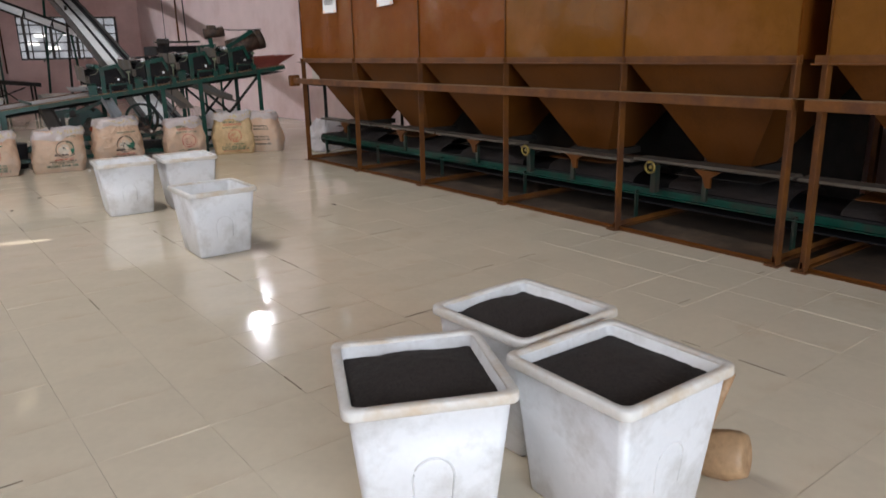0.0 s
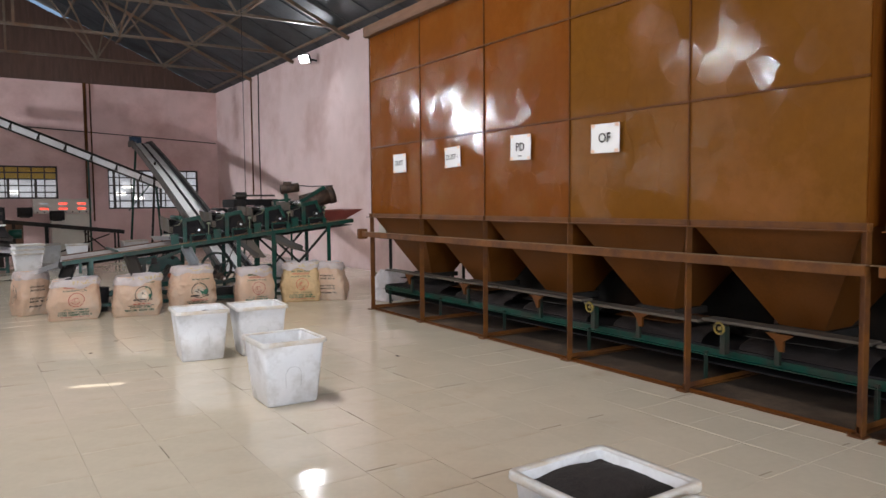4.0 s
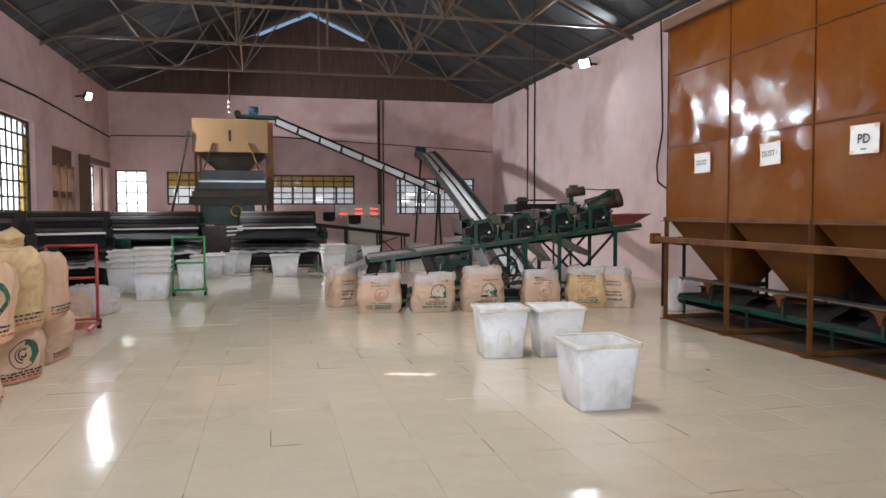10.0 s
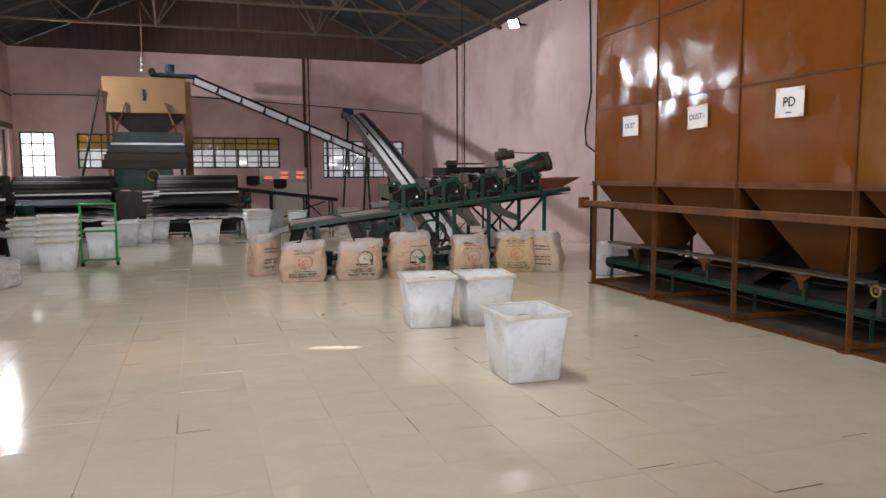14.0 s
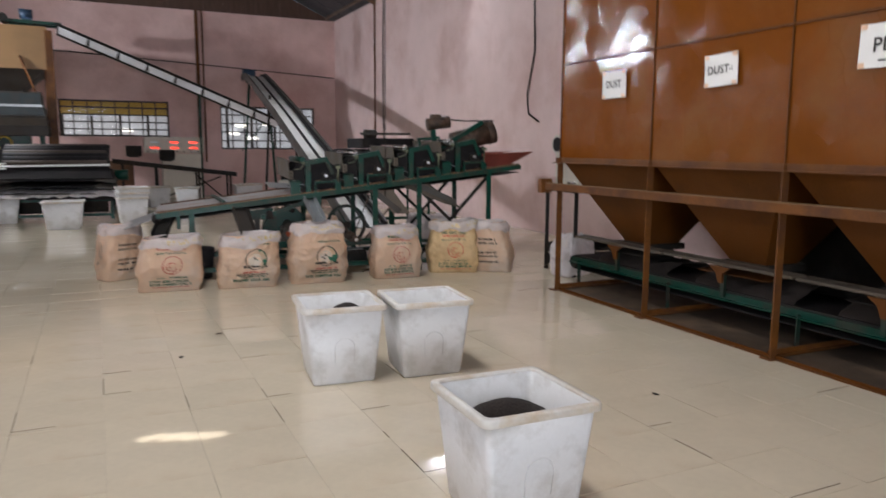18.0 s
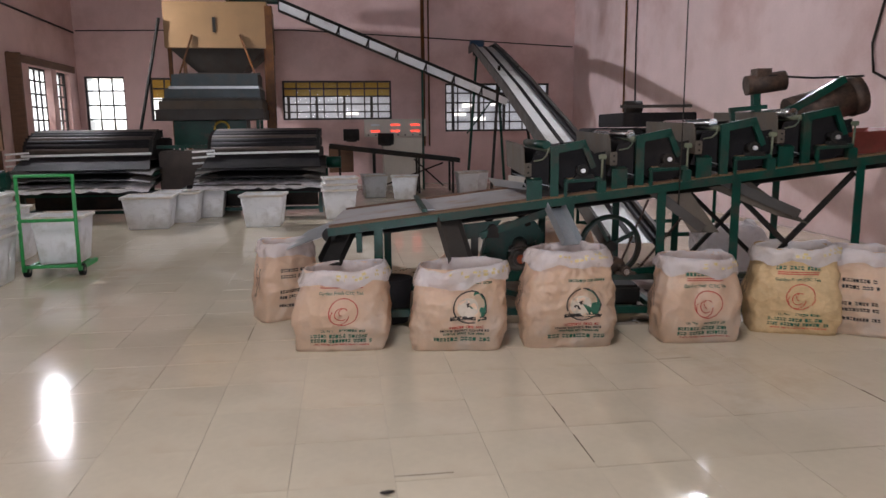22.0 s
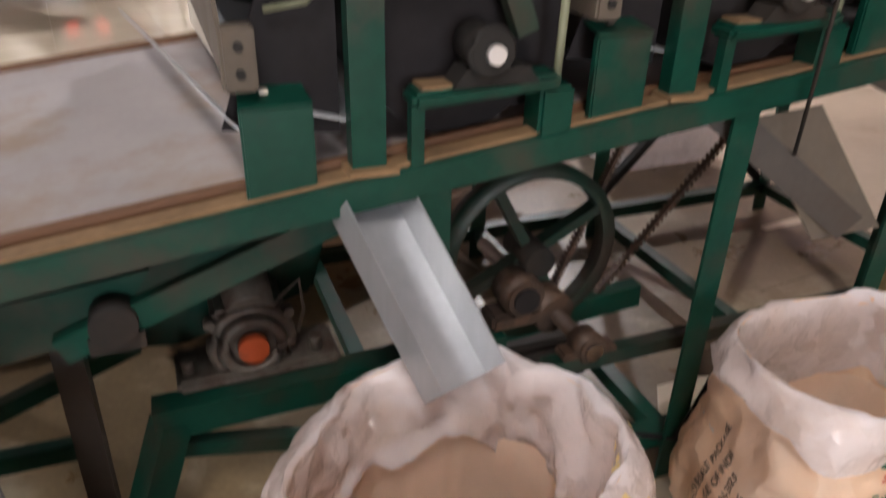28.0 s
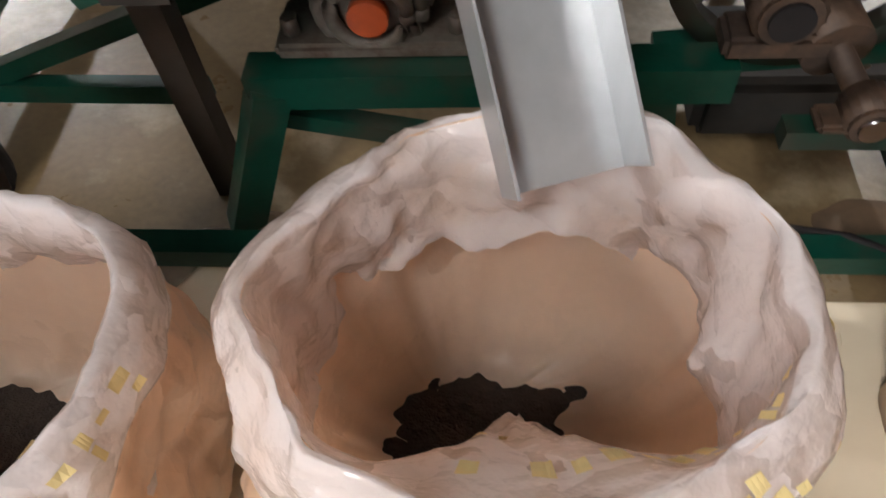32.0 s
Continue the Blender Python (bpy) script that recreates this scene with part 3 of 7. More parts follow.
# sway braces between the trusses
for ya, yb in zip(TRUSSES, TRUSSES[1:]):
    for x in (XM - 1.92, XM + 1.92):
        tagged(part("sway_brace", G().angle((x, ya, 4.9), (x, yb, roof_z(x) - 0.15), 0.04, 0.005)
                    .angle((x + 0.03, yb, 4.9), (x + 0.03, ya, roof_z(x) - 0.15), 0.04, 0.005), M_TRUSS), "thin crossed sway braces between roof trusses", "brace", group="sway braces")
for i in range(5):
    for s in (-1, 1):
        x = XM + s * (0.35 + 1.3 * i)
        tagged(part("purlin", G().angle((x, Y0, roof_z(x) - 0.045), (x, Y1, roof_z(x) - 0.045), 0.05, 0.006), M_TRUSS), "thin steel purlin under the roof sheets", "purlin", group="purlins")

# ground outside and beyond the walls
tagged(part("ground", G().box((-400, -400, -0.5), (400, 400, -0.12)), M_GROUND), "dusty yard ground", "ground", kind="structure")


def window(name, axis, at, w, cols, rows, label, yellow_top=False, sill=True):
    a0, a1, z0, z1 = w
    t = tagged(new(name), label, "window", kind="structure")

    def p(a, d, z):
        return (a, at + d, z) if axis == "x" else (at - d, a, z)

    def rod(a, b, wd):
        return G().bar(a, b, wd, wd)

    fr = G()
    for q, r in ((p(a0, 0.12, z0 + 0.02), p(a1, 0.12, z0 + 0.02)), (p(a0, 0.12, z1 - 0.02), p(a1, 0.12, z1 - 0.02)), (p(a0 + 0.02, 0.12, z0), p(a0 + 0.02, 0.12, z1)), (p(a1 - 0.02, 0.12, z0), p(a1 - 0.02, 0.12, z1))):
        fr.bar(q, r, 0.045, 0.045)
    part("window_frame", fr, M_FRAME, t)
    for i in range(1, cols):
        a = a0 + (a1 - a0) * i / cols
        part("glazing_bar", rod(p(a, 0.12, z0), p(a, 0.12, z1), 0.030), M_FRAME, t)
    for j in range(1, rows):
        z = z0 + (z1 - z0) * j / rows
        part("glazing_bar", rod(p(a0, 0.12, z), p(a1, 0.12, z), 0.034), M_FRAME, t)
    if sill:
        g = G()
        if axis == "x":
            g.box((a0 - 0.05, at - 0.04, z0 - 0.05), (a1 + 0.05, at + 0.1, z0 - 0.003))
        else:
            g.box((at - 0.1, a0 - 0.05, z0 - 0.05), (at + 0.04, a1 + 0.05, z0 - 0.003))
        part("window_sill", g, M_WALL_FAR, t)
    for i in range(cols):
        for j in range(rows):
            ax, bx = a0 + (a1 - a0) * (i + 0.03) / cols, a0 + (a1 - a0) * (i + 0.97) / cols
            zz, zt = z0 + (z1 - z0) * (j + 0.03) / rows, z0 + (z1 - z0) * (j + 0.97) / rows
            pane = part("pane", G().sheet([p(ax, 0.13, zz), p(bx, 0.13, zz), p(bx, 0.13, zt), p(ax, 0.13, zt)], 0.004), M_GLASS, t)
            pane.visible_shadow = False
    return t


window("window_1", "x", Y1, FAR_WINDOWS[0], 3, 5, "glaring white barred window in the far corner", sill=False)
window("window_2", "x", Y1, FAR_WINDOWS[1], 4, 4, "small-paned window behind the tall feed bin")
window("window_3", "x", Y1, FAR_WINDOWS[2], 8, 5, "wide small-paned window with a yellow strip behind it")
window("window_4", "x", Y1, FAR_WINDOWS[3], 8, 5, "wide small-paned window behind the elevator belt")
window("window_5", "y", X0, LEFT_WINDOWS[0], 8, 6, "tall barred window with bright daylight")
window("window_6", "y", X0, LEFT_WINDOWS[1], 7, 6, "tall barred window with bright daylight")
window("window_7", "y", X0, LEFT_WINDOWS[2], 8, 5, "small barred window beside the doorway")
for a0, a1, z0, z1 in LEFT_WINDOWS[:2]:
    g = G()
    for a in (a0 - 0.005, a1 - 0.055):
        g.box((X0 - 0.235, a - 0.12 * (a > (a0 + a1) / 2) + 0.005, z0), (X0 - 0.14, a + 0.055, z1))
    tagged(part("window_reveal", g, M_YELLOW), "yellow painted window reveal", "reveal", kind="structure")

# what lies outside the windows: a glaring yard, and a lit neighbouring hall behind the far wall
tagged(part("backdrop_yard", G().box((-12.05, -4, 0), (-12.0, 34, 7)), M_GLARE), "glaring sunlit yard", "backdrop", kind="structure")
tagged(part("backdrop_corner", G().box((-9.6, 17.4, 0), (-7.9, 17.45, 4)), M_GLARE), "glaring sunlit yard", "backdrop", kind="structure")
tagged(part("backdrop_hall", G().box((-7.9, 19.0, 0), (3.5, 19.05, 4)), M_HALL), "pale lit hall seen through the far windows", "backdrop", kind="structure")
tagged(solo("yellow_beam", G().box((-7.9, 15.7, 2.12), (-1.2, 15.85, 2.7)), M_YELLOW, "yellow painted beam outside the far windows", "beam"), kind="structure")
M_TUBE = glow("tube_lamp_glow", (1.0, 0.98, 0.9), 3.0)
rng = random.Random(5)
for i in range(9):
    x = -4.6 + i * 0.72
    solo("outside_post", G().bar((x, 16.6 + 0.5 * rng.random(), 0), (x, 16.8, 3.2), 0.07), M_FRAME, "dark steel post outside the far windows", "post", group="outside posts")
for i, (x, z) in enumerate(((-3.9, 2.28), (-3.45, 2.25), (-2.75, 2.3), (-3.1, 1.75), (0.1, 1.7), (0.7, 1.55), (1.2, 2.0), (0.35, 1.95))):
    solo("tube_lamp", G().box((x, 18.93, z), (x + 0.34, 18.995, z + 0.09)), M_TUBE, "lit tube lamp in the neighbouring hall", "lamp", group="hall lamps")

# glazed door in the left wall
d = tagged(new("door_1"), "closed dark brown wooden glazed door beside the windows", "door", kind="structure")
y0, y1, _, z1 = LEFT_DOOR
g = G()
for q, r in (((X0 - 0.1, y0 + 0.04, 0), (X0 - 0.1, y0 + 0.04, z1)), ((X0 - 0.1, y1 - 0.04, 0), (X0 - 0.1, y1 - 0.04, z1)), ((X0 - 0.1, y0, z1 - 0.04), (X0 - 0.1, y1, z1 - 0.04)), ((X0 - 0.1, y0, 0.04), (X0 - 0.1, y1, 0.04))):
    g.bar(q, r, 0.08, 0.08)
part("door_frame", g, M_WOOD, d)
for i in range(3):
    ya = y0 + 0.1 + i * 0.57
    part("door_leaf", G().box((X0 - 0.13, ya, 0.02), (X0 - 0.08, ya + 0.5, 1.0)), M_WOOD, d, bevel=0.006)
    part("door_stile", G().bar((X0 - 0.105, ya + 0.53, 1.0), (X0 - 0.105, ya + 0.53, 2.40), 0.20, 0.05), M_WOOD, d)
    part("glazing_bar", G().bar((X0 - 0.1, ya + 0.2, 1.0), (X0 - 0.1, ya + 0.2, 2.36), 0.03), M_FRAME, d)
part("transom_board", G().box((X0 - 0.128, y0 + 0.08, 2.36), (X0 - 0.075, y1 - 0.08, z1 - 0.08)), M_WOOD, d, bevel=0.006)
part("lock_rail", G().box((X0 - 0.135, y0 + 0.08, 1.66), (X0 - 0.07, y1 - 0.08, 1.80)), M_WOOD, d, bevel=0.006)
d2 = tagged(new("door_2"), "open brown wooden door leaf", "door", kind="structure")
part("door_panel", G().box((X0 + 0.02, 11.28, 0.02), (X0 + 0.27, 11.33, 2.72)), M_WOOD, d2, bevel=0.006)
part("door_rail", G().box((X0 + 0.05, 11.262, 1.2), (X0 + 0.25, 11.278, 1.3)), M_WOOD, d2)
solo("window_lintel", G().box((X0 + 0.004, 11.34, 2.6), (X0 + 0.06, 14.6, 2.74)), M_WOOD, "brown wooden board over the corner window", "board")
solo("window_mullion", G().box((X0 - 0.1, 13.32, 1.3), (X0 + 0.03, 13.58, 2.58)), M_WALL_FAR, "rose-pink pier that parts the corner window", "pier", kind="structure")

# pipes and conduits on the walls
solo("wall_pipe", G().tube([(-1.28, Y1 - 0.05, 0.9), (-1.28, Y1 - 0.05, EAVE)], 0.045), M_HFRAME, "brown steel rain pipe on the far wall", "pipe")
solo("wall_pipe", G().tube([(-1.14, Y1 - 0.04, 0.9), (-1.14, Y1 - 0.04, EAVE)], 0.02), M_HFRAME, "thin brown conduit beside the rain pipe", "pipe")
solo("wall_conduit", G().tube([(X0 + 0.05, Y1 - 0.03, 3.55), (-4.3, Y1 - 0.03, 3.6), (-1.3, Y1 - 0.03, 3.45), (X1 - 0.05, Y1 - 0.03, 3.25)], 0.014, 6), M_DARK, "thin dark conduit along the far wall", "conduit")
solo("wall_conduit", G().tube([(X0 + 0.03, Y1 - 0.1, 3.5), (X0 + 0.03, 8, 3.62), (X0 + 0.03, 2, 3.55), (X0 + 0.03, -6, 3.5)], 0.02, 6), M_DARK, "dark conduit along the window wall", "conduit")
solo("wall_conduit", G().tube([(X1 - 0.03, 11.5, 1.6), (X1 - 0.03, 11.5, EAVE)], 0.02, 6), M_HFRAME, "thin conduit up the pale wall", "conduit")
solo("wall_conduit", G().tube([(X1 - 0.03, 10.9, 1.4), (X1 - 0.03, 10.95, 2.9), (X1 - 0.03, 10.9, EAVE)], 0.014, 6), M_DARK, "thin cable up the pale wall", "conduit")
solo("hanging_cable", G().tube([(2.44, 4.4, EAVE), (2.44, 4.3, 2.8), (2.44, 4.5, 2.15), (2.44, 4.45, 1.85), (2.44, 4.15, 1.72)], 0.014, 6), M_DARK, "loose black cable down the pale wall", "cable")


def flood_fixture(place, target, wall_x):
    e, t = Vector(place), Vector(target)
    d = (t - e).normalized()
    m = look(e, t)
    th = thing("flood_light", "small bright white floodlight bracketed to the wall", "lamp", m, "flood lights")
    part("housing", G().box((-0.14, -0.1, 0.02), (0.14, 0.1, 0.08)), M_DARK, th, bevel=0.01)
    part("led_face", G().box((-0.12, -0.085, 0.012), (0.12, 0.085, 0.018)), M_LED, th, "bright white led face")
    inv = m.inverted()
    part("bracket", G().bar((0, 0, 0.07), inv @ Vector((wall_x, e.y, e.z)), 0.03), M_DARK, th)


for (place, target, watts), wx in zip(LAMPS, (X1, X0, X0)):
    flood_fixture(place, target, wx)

# ---------------------------------------------------------------- bank of tea bins
HB = pose(0, 0, 0, 0, 0, -0.95)
BAY, TOPZ, LEDGE = 1.22, 3.42, 1.20
DEPTH = 1.15


def bin_bank(y_start, bays, materials, first=False):
    bank = thing("tea_bin_bank", "tall orange-brown sheet-steel tea bins on a brown frame", "bin", HB, "tea bins")
    y_end = y_start - bays * BAY
    for i in range(bays):
        ya, yb = y_start - i * BAY, y_start - (i + 1) * BAY
        m = materials[i % len(materials)]
        # upper walls in welded sheets
        for za, zb in ((LEDGE + 0.02, 2.05), (2.05, 2.88), (2.88, TOPZ)):
            g = G()
            n, k = 14, 10
            vs = [(0.006 * noise.noise(Vector((a * 0.3 + i * 3, b * 0.3, za * 5))) + 0.0035 * noise.noise(Vector((a * 1.1 + i * 9, b * 1.1, za))), ya - 0.004 + (yb - ya + 0.008) * a / n, za + 0.003 + (zb - za - 0.006) * b / k) for b in range(k + 1) for a in range(n + 1)]
            g.add([(0.02 + x, y, z) for x, y, z in vs], [(b * (n + 1) + a, b * (n + 1) + a + 1, (b + 1) * (n + 1) + a + 1, (b + 1) * (n + 1) + a) for b in range(k) for a in range(n)], True)
            g.box((0.05, yb, za), (0.06, ya, zb))
            part("front_panel", g, m, bank)
            part("weld_seam", G().bar((0.014, ya, zb), (0.014, yb, zb), 0.010, 0.016), M_FUNNEL, bank)
        part("panel_seam", G().bar((0.013, ya, LEDGE), (0.013, ya, TOPZ), 0.012, 0.010), M_FUNNEL, bank)
        # pyramid bottom
        yc = (ya + yb) / 2
        xa, xb, oz = 0.03, DEPTH, 0.50
        o = [(0.42, yc - 0.16, oz), (0.74, yc - 0.16, oz), (0.74, yc + 0.16, oz), (0.42, yc + 0.16, oz)]
        t = [(xa, yb + 0.02, LEDGE), (xb, yb + 0.02, LEDGE), (xb, ya - 0.02, LEDGE), (xa, ya - 0.02, LEDGE)]
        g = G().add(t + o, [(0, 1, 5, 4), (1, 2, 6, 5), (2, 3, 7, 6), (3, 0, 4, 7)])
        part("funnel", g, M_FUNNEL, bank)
        # gate kept dark to deepen the shade under the bins
        part("outlet_gate", G().box((0.38, yc - 0.2, oz - 0.05), (0.78, yc + 0.2, oz)), M_DARK, bank)
        part("gate_lever", G().bar((0.38, yc + 0.1, oz - 0.03), (0.22, yc + 0.1, oz - 0.03), 0.03, 0.015), M_TAN, bank)
    for i in range(bays + 1):
        y = y_start - i * BAY
        for x in (0.0, DEPTH):
            part("post", G().angle((x, y, 0), (x, y, LEDGE + (0.0 if x else 0.02)), 0.055, 0.007), M_HFRAME, bank)
        part("floor_tie", G().angle((0, y, 0.03), (DEPTH, y, 0.03), 0.04, 0.006), M_HFRAME, bank)
        part("foot_plate", G().box((-0.045, y - 0.045, 0), (0.045, y + 0.045, 0.008)), M_HFRAME, bank)
    for nm, a, b, w in (("ledge", (-0.015, y_start + 0.06, LEDGE), (-0.015, y_end - 0.04, LEDGE), 0.05), ("floor_rail", (0.01, y_start, 0.014), (0.01, y_end, 0.014), 0.026), ("floor_rail", (DEPTH, y_start, 0.022), (DEPTH, y_end, 0.022), 0.044)):
        part(nm, G().angle(a, b, w, 0.007), M_FUNNEL if nm == "floor_rail" else M_HFRAME, bank)
    part("guard_rail", G().box((-0.085, y_end - 0.05, 0.93), (-0.03, y_start + (0.16 if first else 0.05), 0.99)), M_HFRAME, bank, bevel=0.004)
    part("rail_dust", G().box((-0.082, y_end - 0.05, 0.991), (-0.034, y_start + 0.1, 0.995)), M_DUSTRAIL, bank)
    part("rail_end", G().box((-0.12, y_start + 0.10, 0.90), (0.0, y_start + 0.17, 1.03)), M_HFRAME, bank, bevel=0.006) if first else None
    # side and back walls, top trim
    # added dark sheets stand in for the unlit space under the bins
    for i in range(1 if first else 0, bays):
        part("shade_sheet", G().box((DEPTH - 0.035, y_start - (i + 1) * BAY + 0.04, 0.06), (DEPTH - 0.028, y_start - i * BAY - 0.04, LEDGE - 0.04)), M_DARK, bank, "dark sheet added for the shade behind the bins")
    part("end_panel", G().box((0.03, y_start - 0.012, LEDGE), (DEPTH, y_start, TOPZ)), materials[0], bank)
    part("end_panel", G().box((0.03, y_end, LEDGE), (DEPTH, y_end + 0.012, TOPZ)), materials[0], bank)
    part("back_panel", G().box((DEPTH, y_end, LEDGE), (DEPTH + 0.01, y_start, TOPZ)), materials[0], bank)
    part("top_trim", G().box((-0.05, y_end, TOPZ), (0.06, y_start + 0.05, TOPZ + 0.13)), M_WOOD, bank, "weathered wooden beam", bevel=0.008)
    part("bin_lid", G().box((0.0, y_end, TOPZ + 0.13), (DEPTH + 0.02, y_start, TOPZ + 0.15)), M_HFRAME, bank)
    return bank


bin_bank(0.0, 5, [M_HOPPER, M_HOPPER, M_HOPPER, M_HOPPER2, M_HOPPER2], True)
bin_bank(-6.27, 5, [M_HOPPER2])


def sign(text, small, y, z, w, h, tilt):
    t = thing("paper_sign", f"white paper sign lettered {text}{small} taped to the bin", "sign", HB @ pose(-0.004, y, z, tilt, 0, 0), "paper signs")
    g = G()
    n = 6
    vs = [(-0.006 * abs(noise.noise(Vector((a * 0.7, b * 0.7, y)))) - 0.001, w / 2 - w * a / n, -h / 2 + h * b / n) for b in range(n + 1) for a in range(n + 1)]
    g.add(vs, [(b * 7 + a, b * 7 + a + 1, (b + 1) * 7 + a + 1, (b + 1) * 7 + a) for b in range(n) for a in range(n)], True)
    part("sheet", g, M_PAPER, t)
    size = 0.36 * h if len(text) > 2 else 0.46 * h
    vs, fs = letters(text, size)
    part("lettering", G().add([(-0.009, -v.x + (0.018 if small else 0), v.y) for v in vs], fs), M_INK_K, t, "bold black letters")
    if small:
        vs, fs = letters(small, size * 0.6)
        part("lettering", G().add([(-0.009, -v.x - 0.095, v.y) for v in vs], fs), M_INK_K, t)
    if text == "PD":
        part("print_bar", G().add([(-0.009, 0.03, -0.36 * h), (-0.009, -0.03, -0.36 * h), (-0.009, -0.03, -0.32 * h), (-0.009, 0.03, -0.32 * h)], [(0, 1, 2, 3)]), M_INK_K, t)
    for a, b in ((-1, 1), (1, 1), (1, -1), (-1, -1)):
        part("tape", G().box((-0.011, a * w * 0.42 - 0.018, b * h * 0.44 - 0.014), (-0.007, a * w * 0.42 + 0.018, b * h * 0.44 + 0.014)), M_SACK, t)


sign("DUST", "", -0.77, 1.82, 0.30, 0.215, 0)
sign("DUST", "-1", -1.90, 1.83, 0.29, 0.21, -2)
sign("PD", "", -3.03, 1.855, 0.295, 0.23, 1)
sign("OF", "", -4.09, 1.855, 0.31, 0.23, 1)

# conveyor that runs under the bins
VALVES = (-3.71, -5.01)
cv = thing("under_bin_conveyor", "low green-framed conveyor with a dark belt under the bins", "conveyor", HB)
for x in (0.28, 0.88):
    part("side_rail", G().angle((x, 0.18, 0.25), (x, -12.4, 0.25), 0.05, 0.006), M_GREEN, cv)
    for i in range(11):
        y = 0.05 - i * 1.22
        part("leg", G().angle((x, y, 0), (x, y, 0.25), 0.035, 0.005), M_GREEN2, cv)
        part("bracket", G().box((x - 0.012, y - 0.6, 0.25), (x + 0.012, y - 0.565, 0.475)), M_GREEN2, cv)
part("belt", G().box((0.31, -12.4, 0.275), (0.85, 0.16, 0.29)), M_BLACK, cv)
part("return_belt", G().box((0.31, -12.4, 0.16), (0.85, 0.16, 0.17)), M_BLACK, cv)
part("end_drum", G().cyl((0.3, 0.16, 0.225), (0.86, 0.16, 0.225), 0.06), M_DARK, cv)
for i in range(10):
    yc = -0.61 - i * 1.22
    # plate colours lowered for the shade under the bins
    part("spill_plate", G().sheet([(0.24, yc - 0.34, 0.43), (0.24, yc + 0.3, 0.42), (0.62, yc + 0.3, 0.45), (0.62, yc - 0.34, 0.45)]), M_FUNNEL if i % 2 else M_DARK, cv)
for y in VALVES:
    v = part("yellow_valve", G().tube([(0.20, y + 0.04 * math.cos(a), 0.45 + 0.04 * math.sin(a)) for a in [6.28319 * i / 14 for i in range(15)]], 0.009, 8), M_VALVE, cv, "yellow round valve")
    part("valve_stem", G().cyl((0.20, y, 0.45), (0.30, y, 0.45), 0.014, 10), M_VALVE, v)
    part("valve_post", G().box((0.24, y - 0.022, 0.26), (0.29, y + 0.022, 0.46)), M_GREEN2, cv)
rb = random.Random(5)
for i in range(10):
    ya = 0.02 - i * 1.22
    dz_ = rb.uniform(-0.012, 0.012)
    part("edge_board", G().box((0.20, ya - 1.19, 0.478 + dz_), (0.34, ya, 0.498 + dz_)), M_PLATE, cv, "dusty tan edge board", bevel=0.004)
    yc = ya - 0.62 + rb.uniform(-0.05, 0.05)
    out = [(yc - 0.10, 0.476), (yc + 0.10, 0.476), (yc + 0.03, 0.43), (yc + 0.005, 0.36), (yc - 0.03, 0.36), (yc - 0.03, 0.43)]
    n6 = len(out)
    part("board_bracket", G().add([(0.205, y, z) for y, z in out] + [(0.225, y, z) for y, z in out], [tuple(range(n6)), tuple(range(2 * n6 - 1, n6 - 1, -1))] + [(k, n6 + k, n6 + (k + 1) % n6, (k + 1) % n6) for k in range(n6)]), M_FUNNEL, cv)


for i in range(10):
    yc = -0.2 - i * 1.22
    n = 20
    ridge = [[Vector((0.58 + 0.25 * math.cos(a), yc - 0.9 * f, 0.292 + (0.09 + 0.06 * noise.noise(Vector((a, f * 5, i)))) * math.sin(a))) for a in [math.pi * k / 8 for k in range(9)]] for f in [j / n for j in range(n + 1)]]
    g = G()
    g.add([p for r in ridge for p in r], [(j * 9 + k, j * 9 + k + 1, (j + 1) * 9 + k + 1, (j + 1) * 9 + k) for j in range(n) for k in range(8)], True)
    part("tea_on_belt", g, M_TEA, cv, "black tea lying on the belt")
# tea dust whose colour also carries the shade beneath the bins
solo("shaded_floor_dust", G().box((0.03, -12.5, 0.0005), (2.3, 0.05, 0.004)), M_DUSTFLOOR, "brown tea dust under the bins, darkened for shade", "dust", HB)
# things at the end of the bins
tb = thing("side_table", "dark steel side table behind the end of the bins", "table", pose(0.95, 0.75, 0, 0, 0, -6))
part("tabletop", G().box((-0.42, -0.35, 0.86), (0.8, 0.35, 0.90)), M_DARK, tb, bevel=0.004)
for x in (-0.38, 0.76):
    for y in (-0.31, 0.31):
        part("leg", G().angle((x, y, 0), (x, y, 0.86), 0.045, 0.005), M_DARK, tb)
bl = thing("blower_machine", "small cream-cased blower with a round black inlet", "machine", pose(0.90, 0.85, 0.90))
part("casing", G().box((-0.2, -0.2, 0.0), (0.5, 0.25, 0.5)), M_CREAM, bl, bevel=0.015)
part("inlet", G().cyl((-0.36, -0.02, 0.45), (-0.12, -0.02, 0.45), 0.10, 20), M_CREAM, bl)
part("inlet_mouth", G().cyl((-0.365, -0.02, 0.45), (-0.355, -0.02, 0.45), 0.075, 20), M_BLACK, bl, "black inlet opening")
part("upper_case", G().box((-0.14, -0.15, 0.5), (0.5, 0.2, 0.60)), M_CREAM, bl, bevel=0.01)
part("control_arm", G().bar((-0.28, -0.03, 0.64), (0.2, -0.03, 0.64), 0.06, 0.07).bar((-0.26, -0.03, 0.55), (-0.26, -0.03, 0.64), 0.04), M_DARK, bl)
solo("steel_bowl", G().cyl((0, 0, 0), (0, 0, 0.06), 0.06, 20, 0.10), M_STEEL, "small steel bowl on the side table", "bowl", pose(0.75, 0.78, 0.90))
g = G()
for i in range(2):
    g.bar((-0.35 + 0.05 * i, 0.1 * i, 0.06 + 0.12 * i), (0.6, 0.1 * i - 0.1, 0.06 + 0.12 * i), 0.1, 0.11)
solo("scrap_beams", g, M_DARK, "dark steel beams stacked on the floor behind the bins", "scrap", pose(1.15, 1.3, 0, 0, 0, -8))

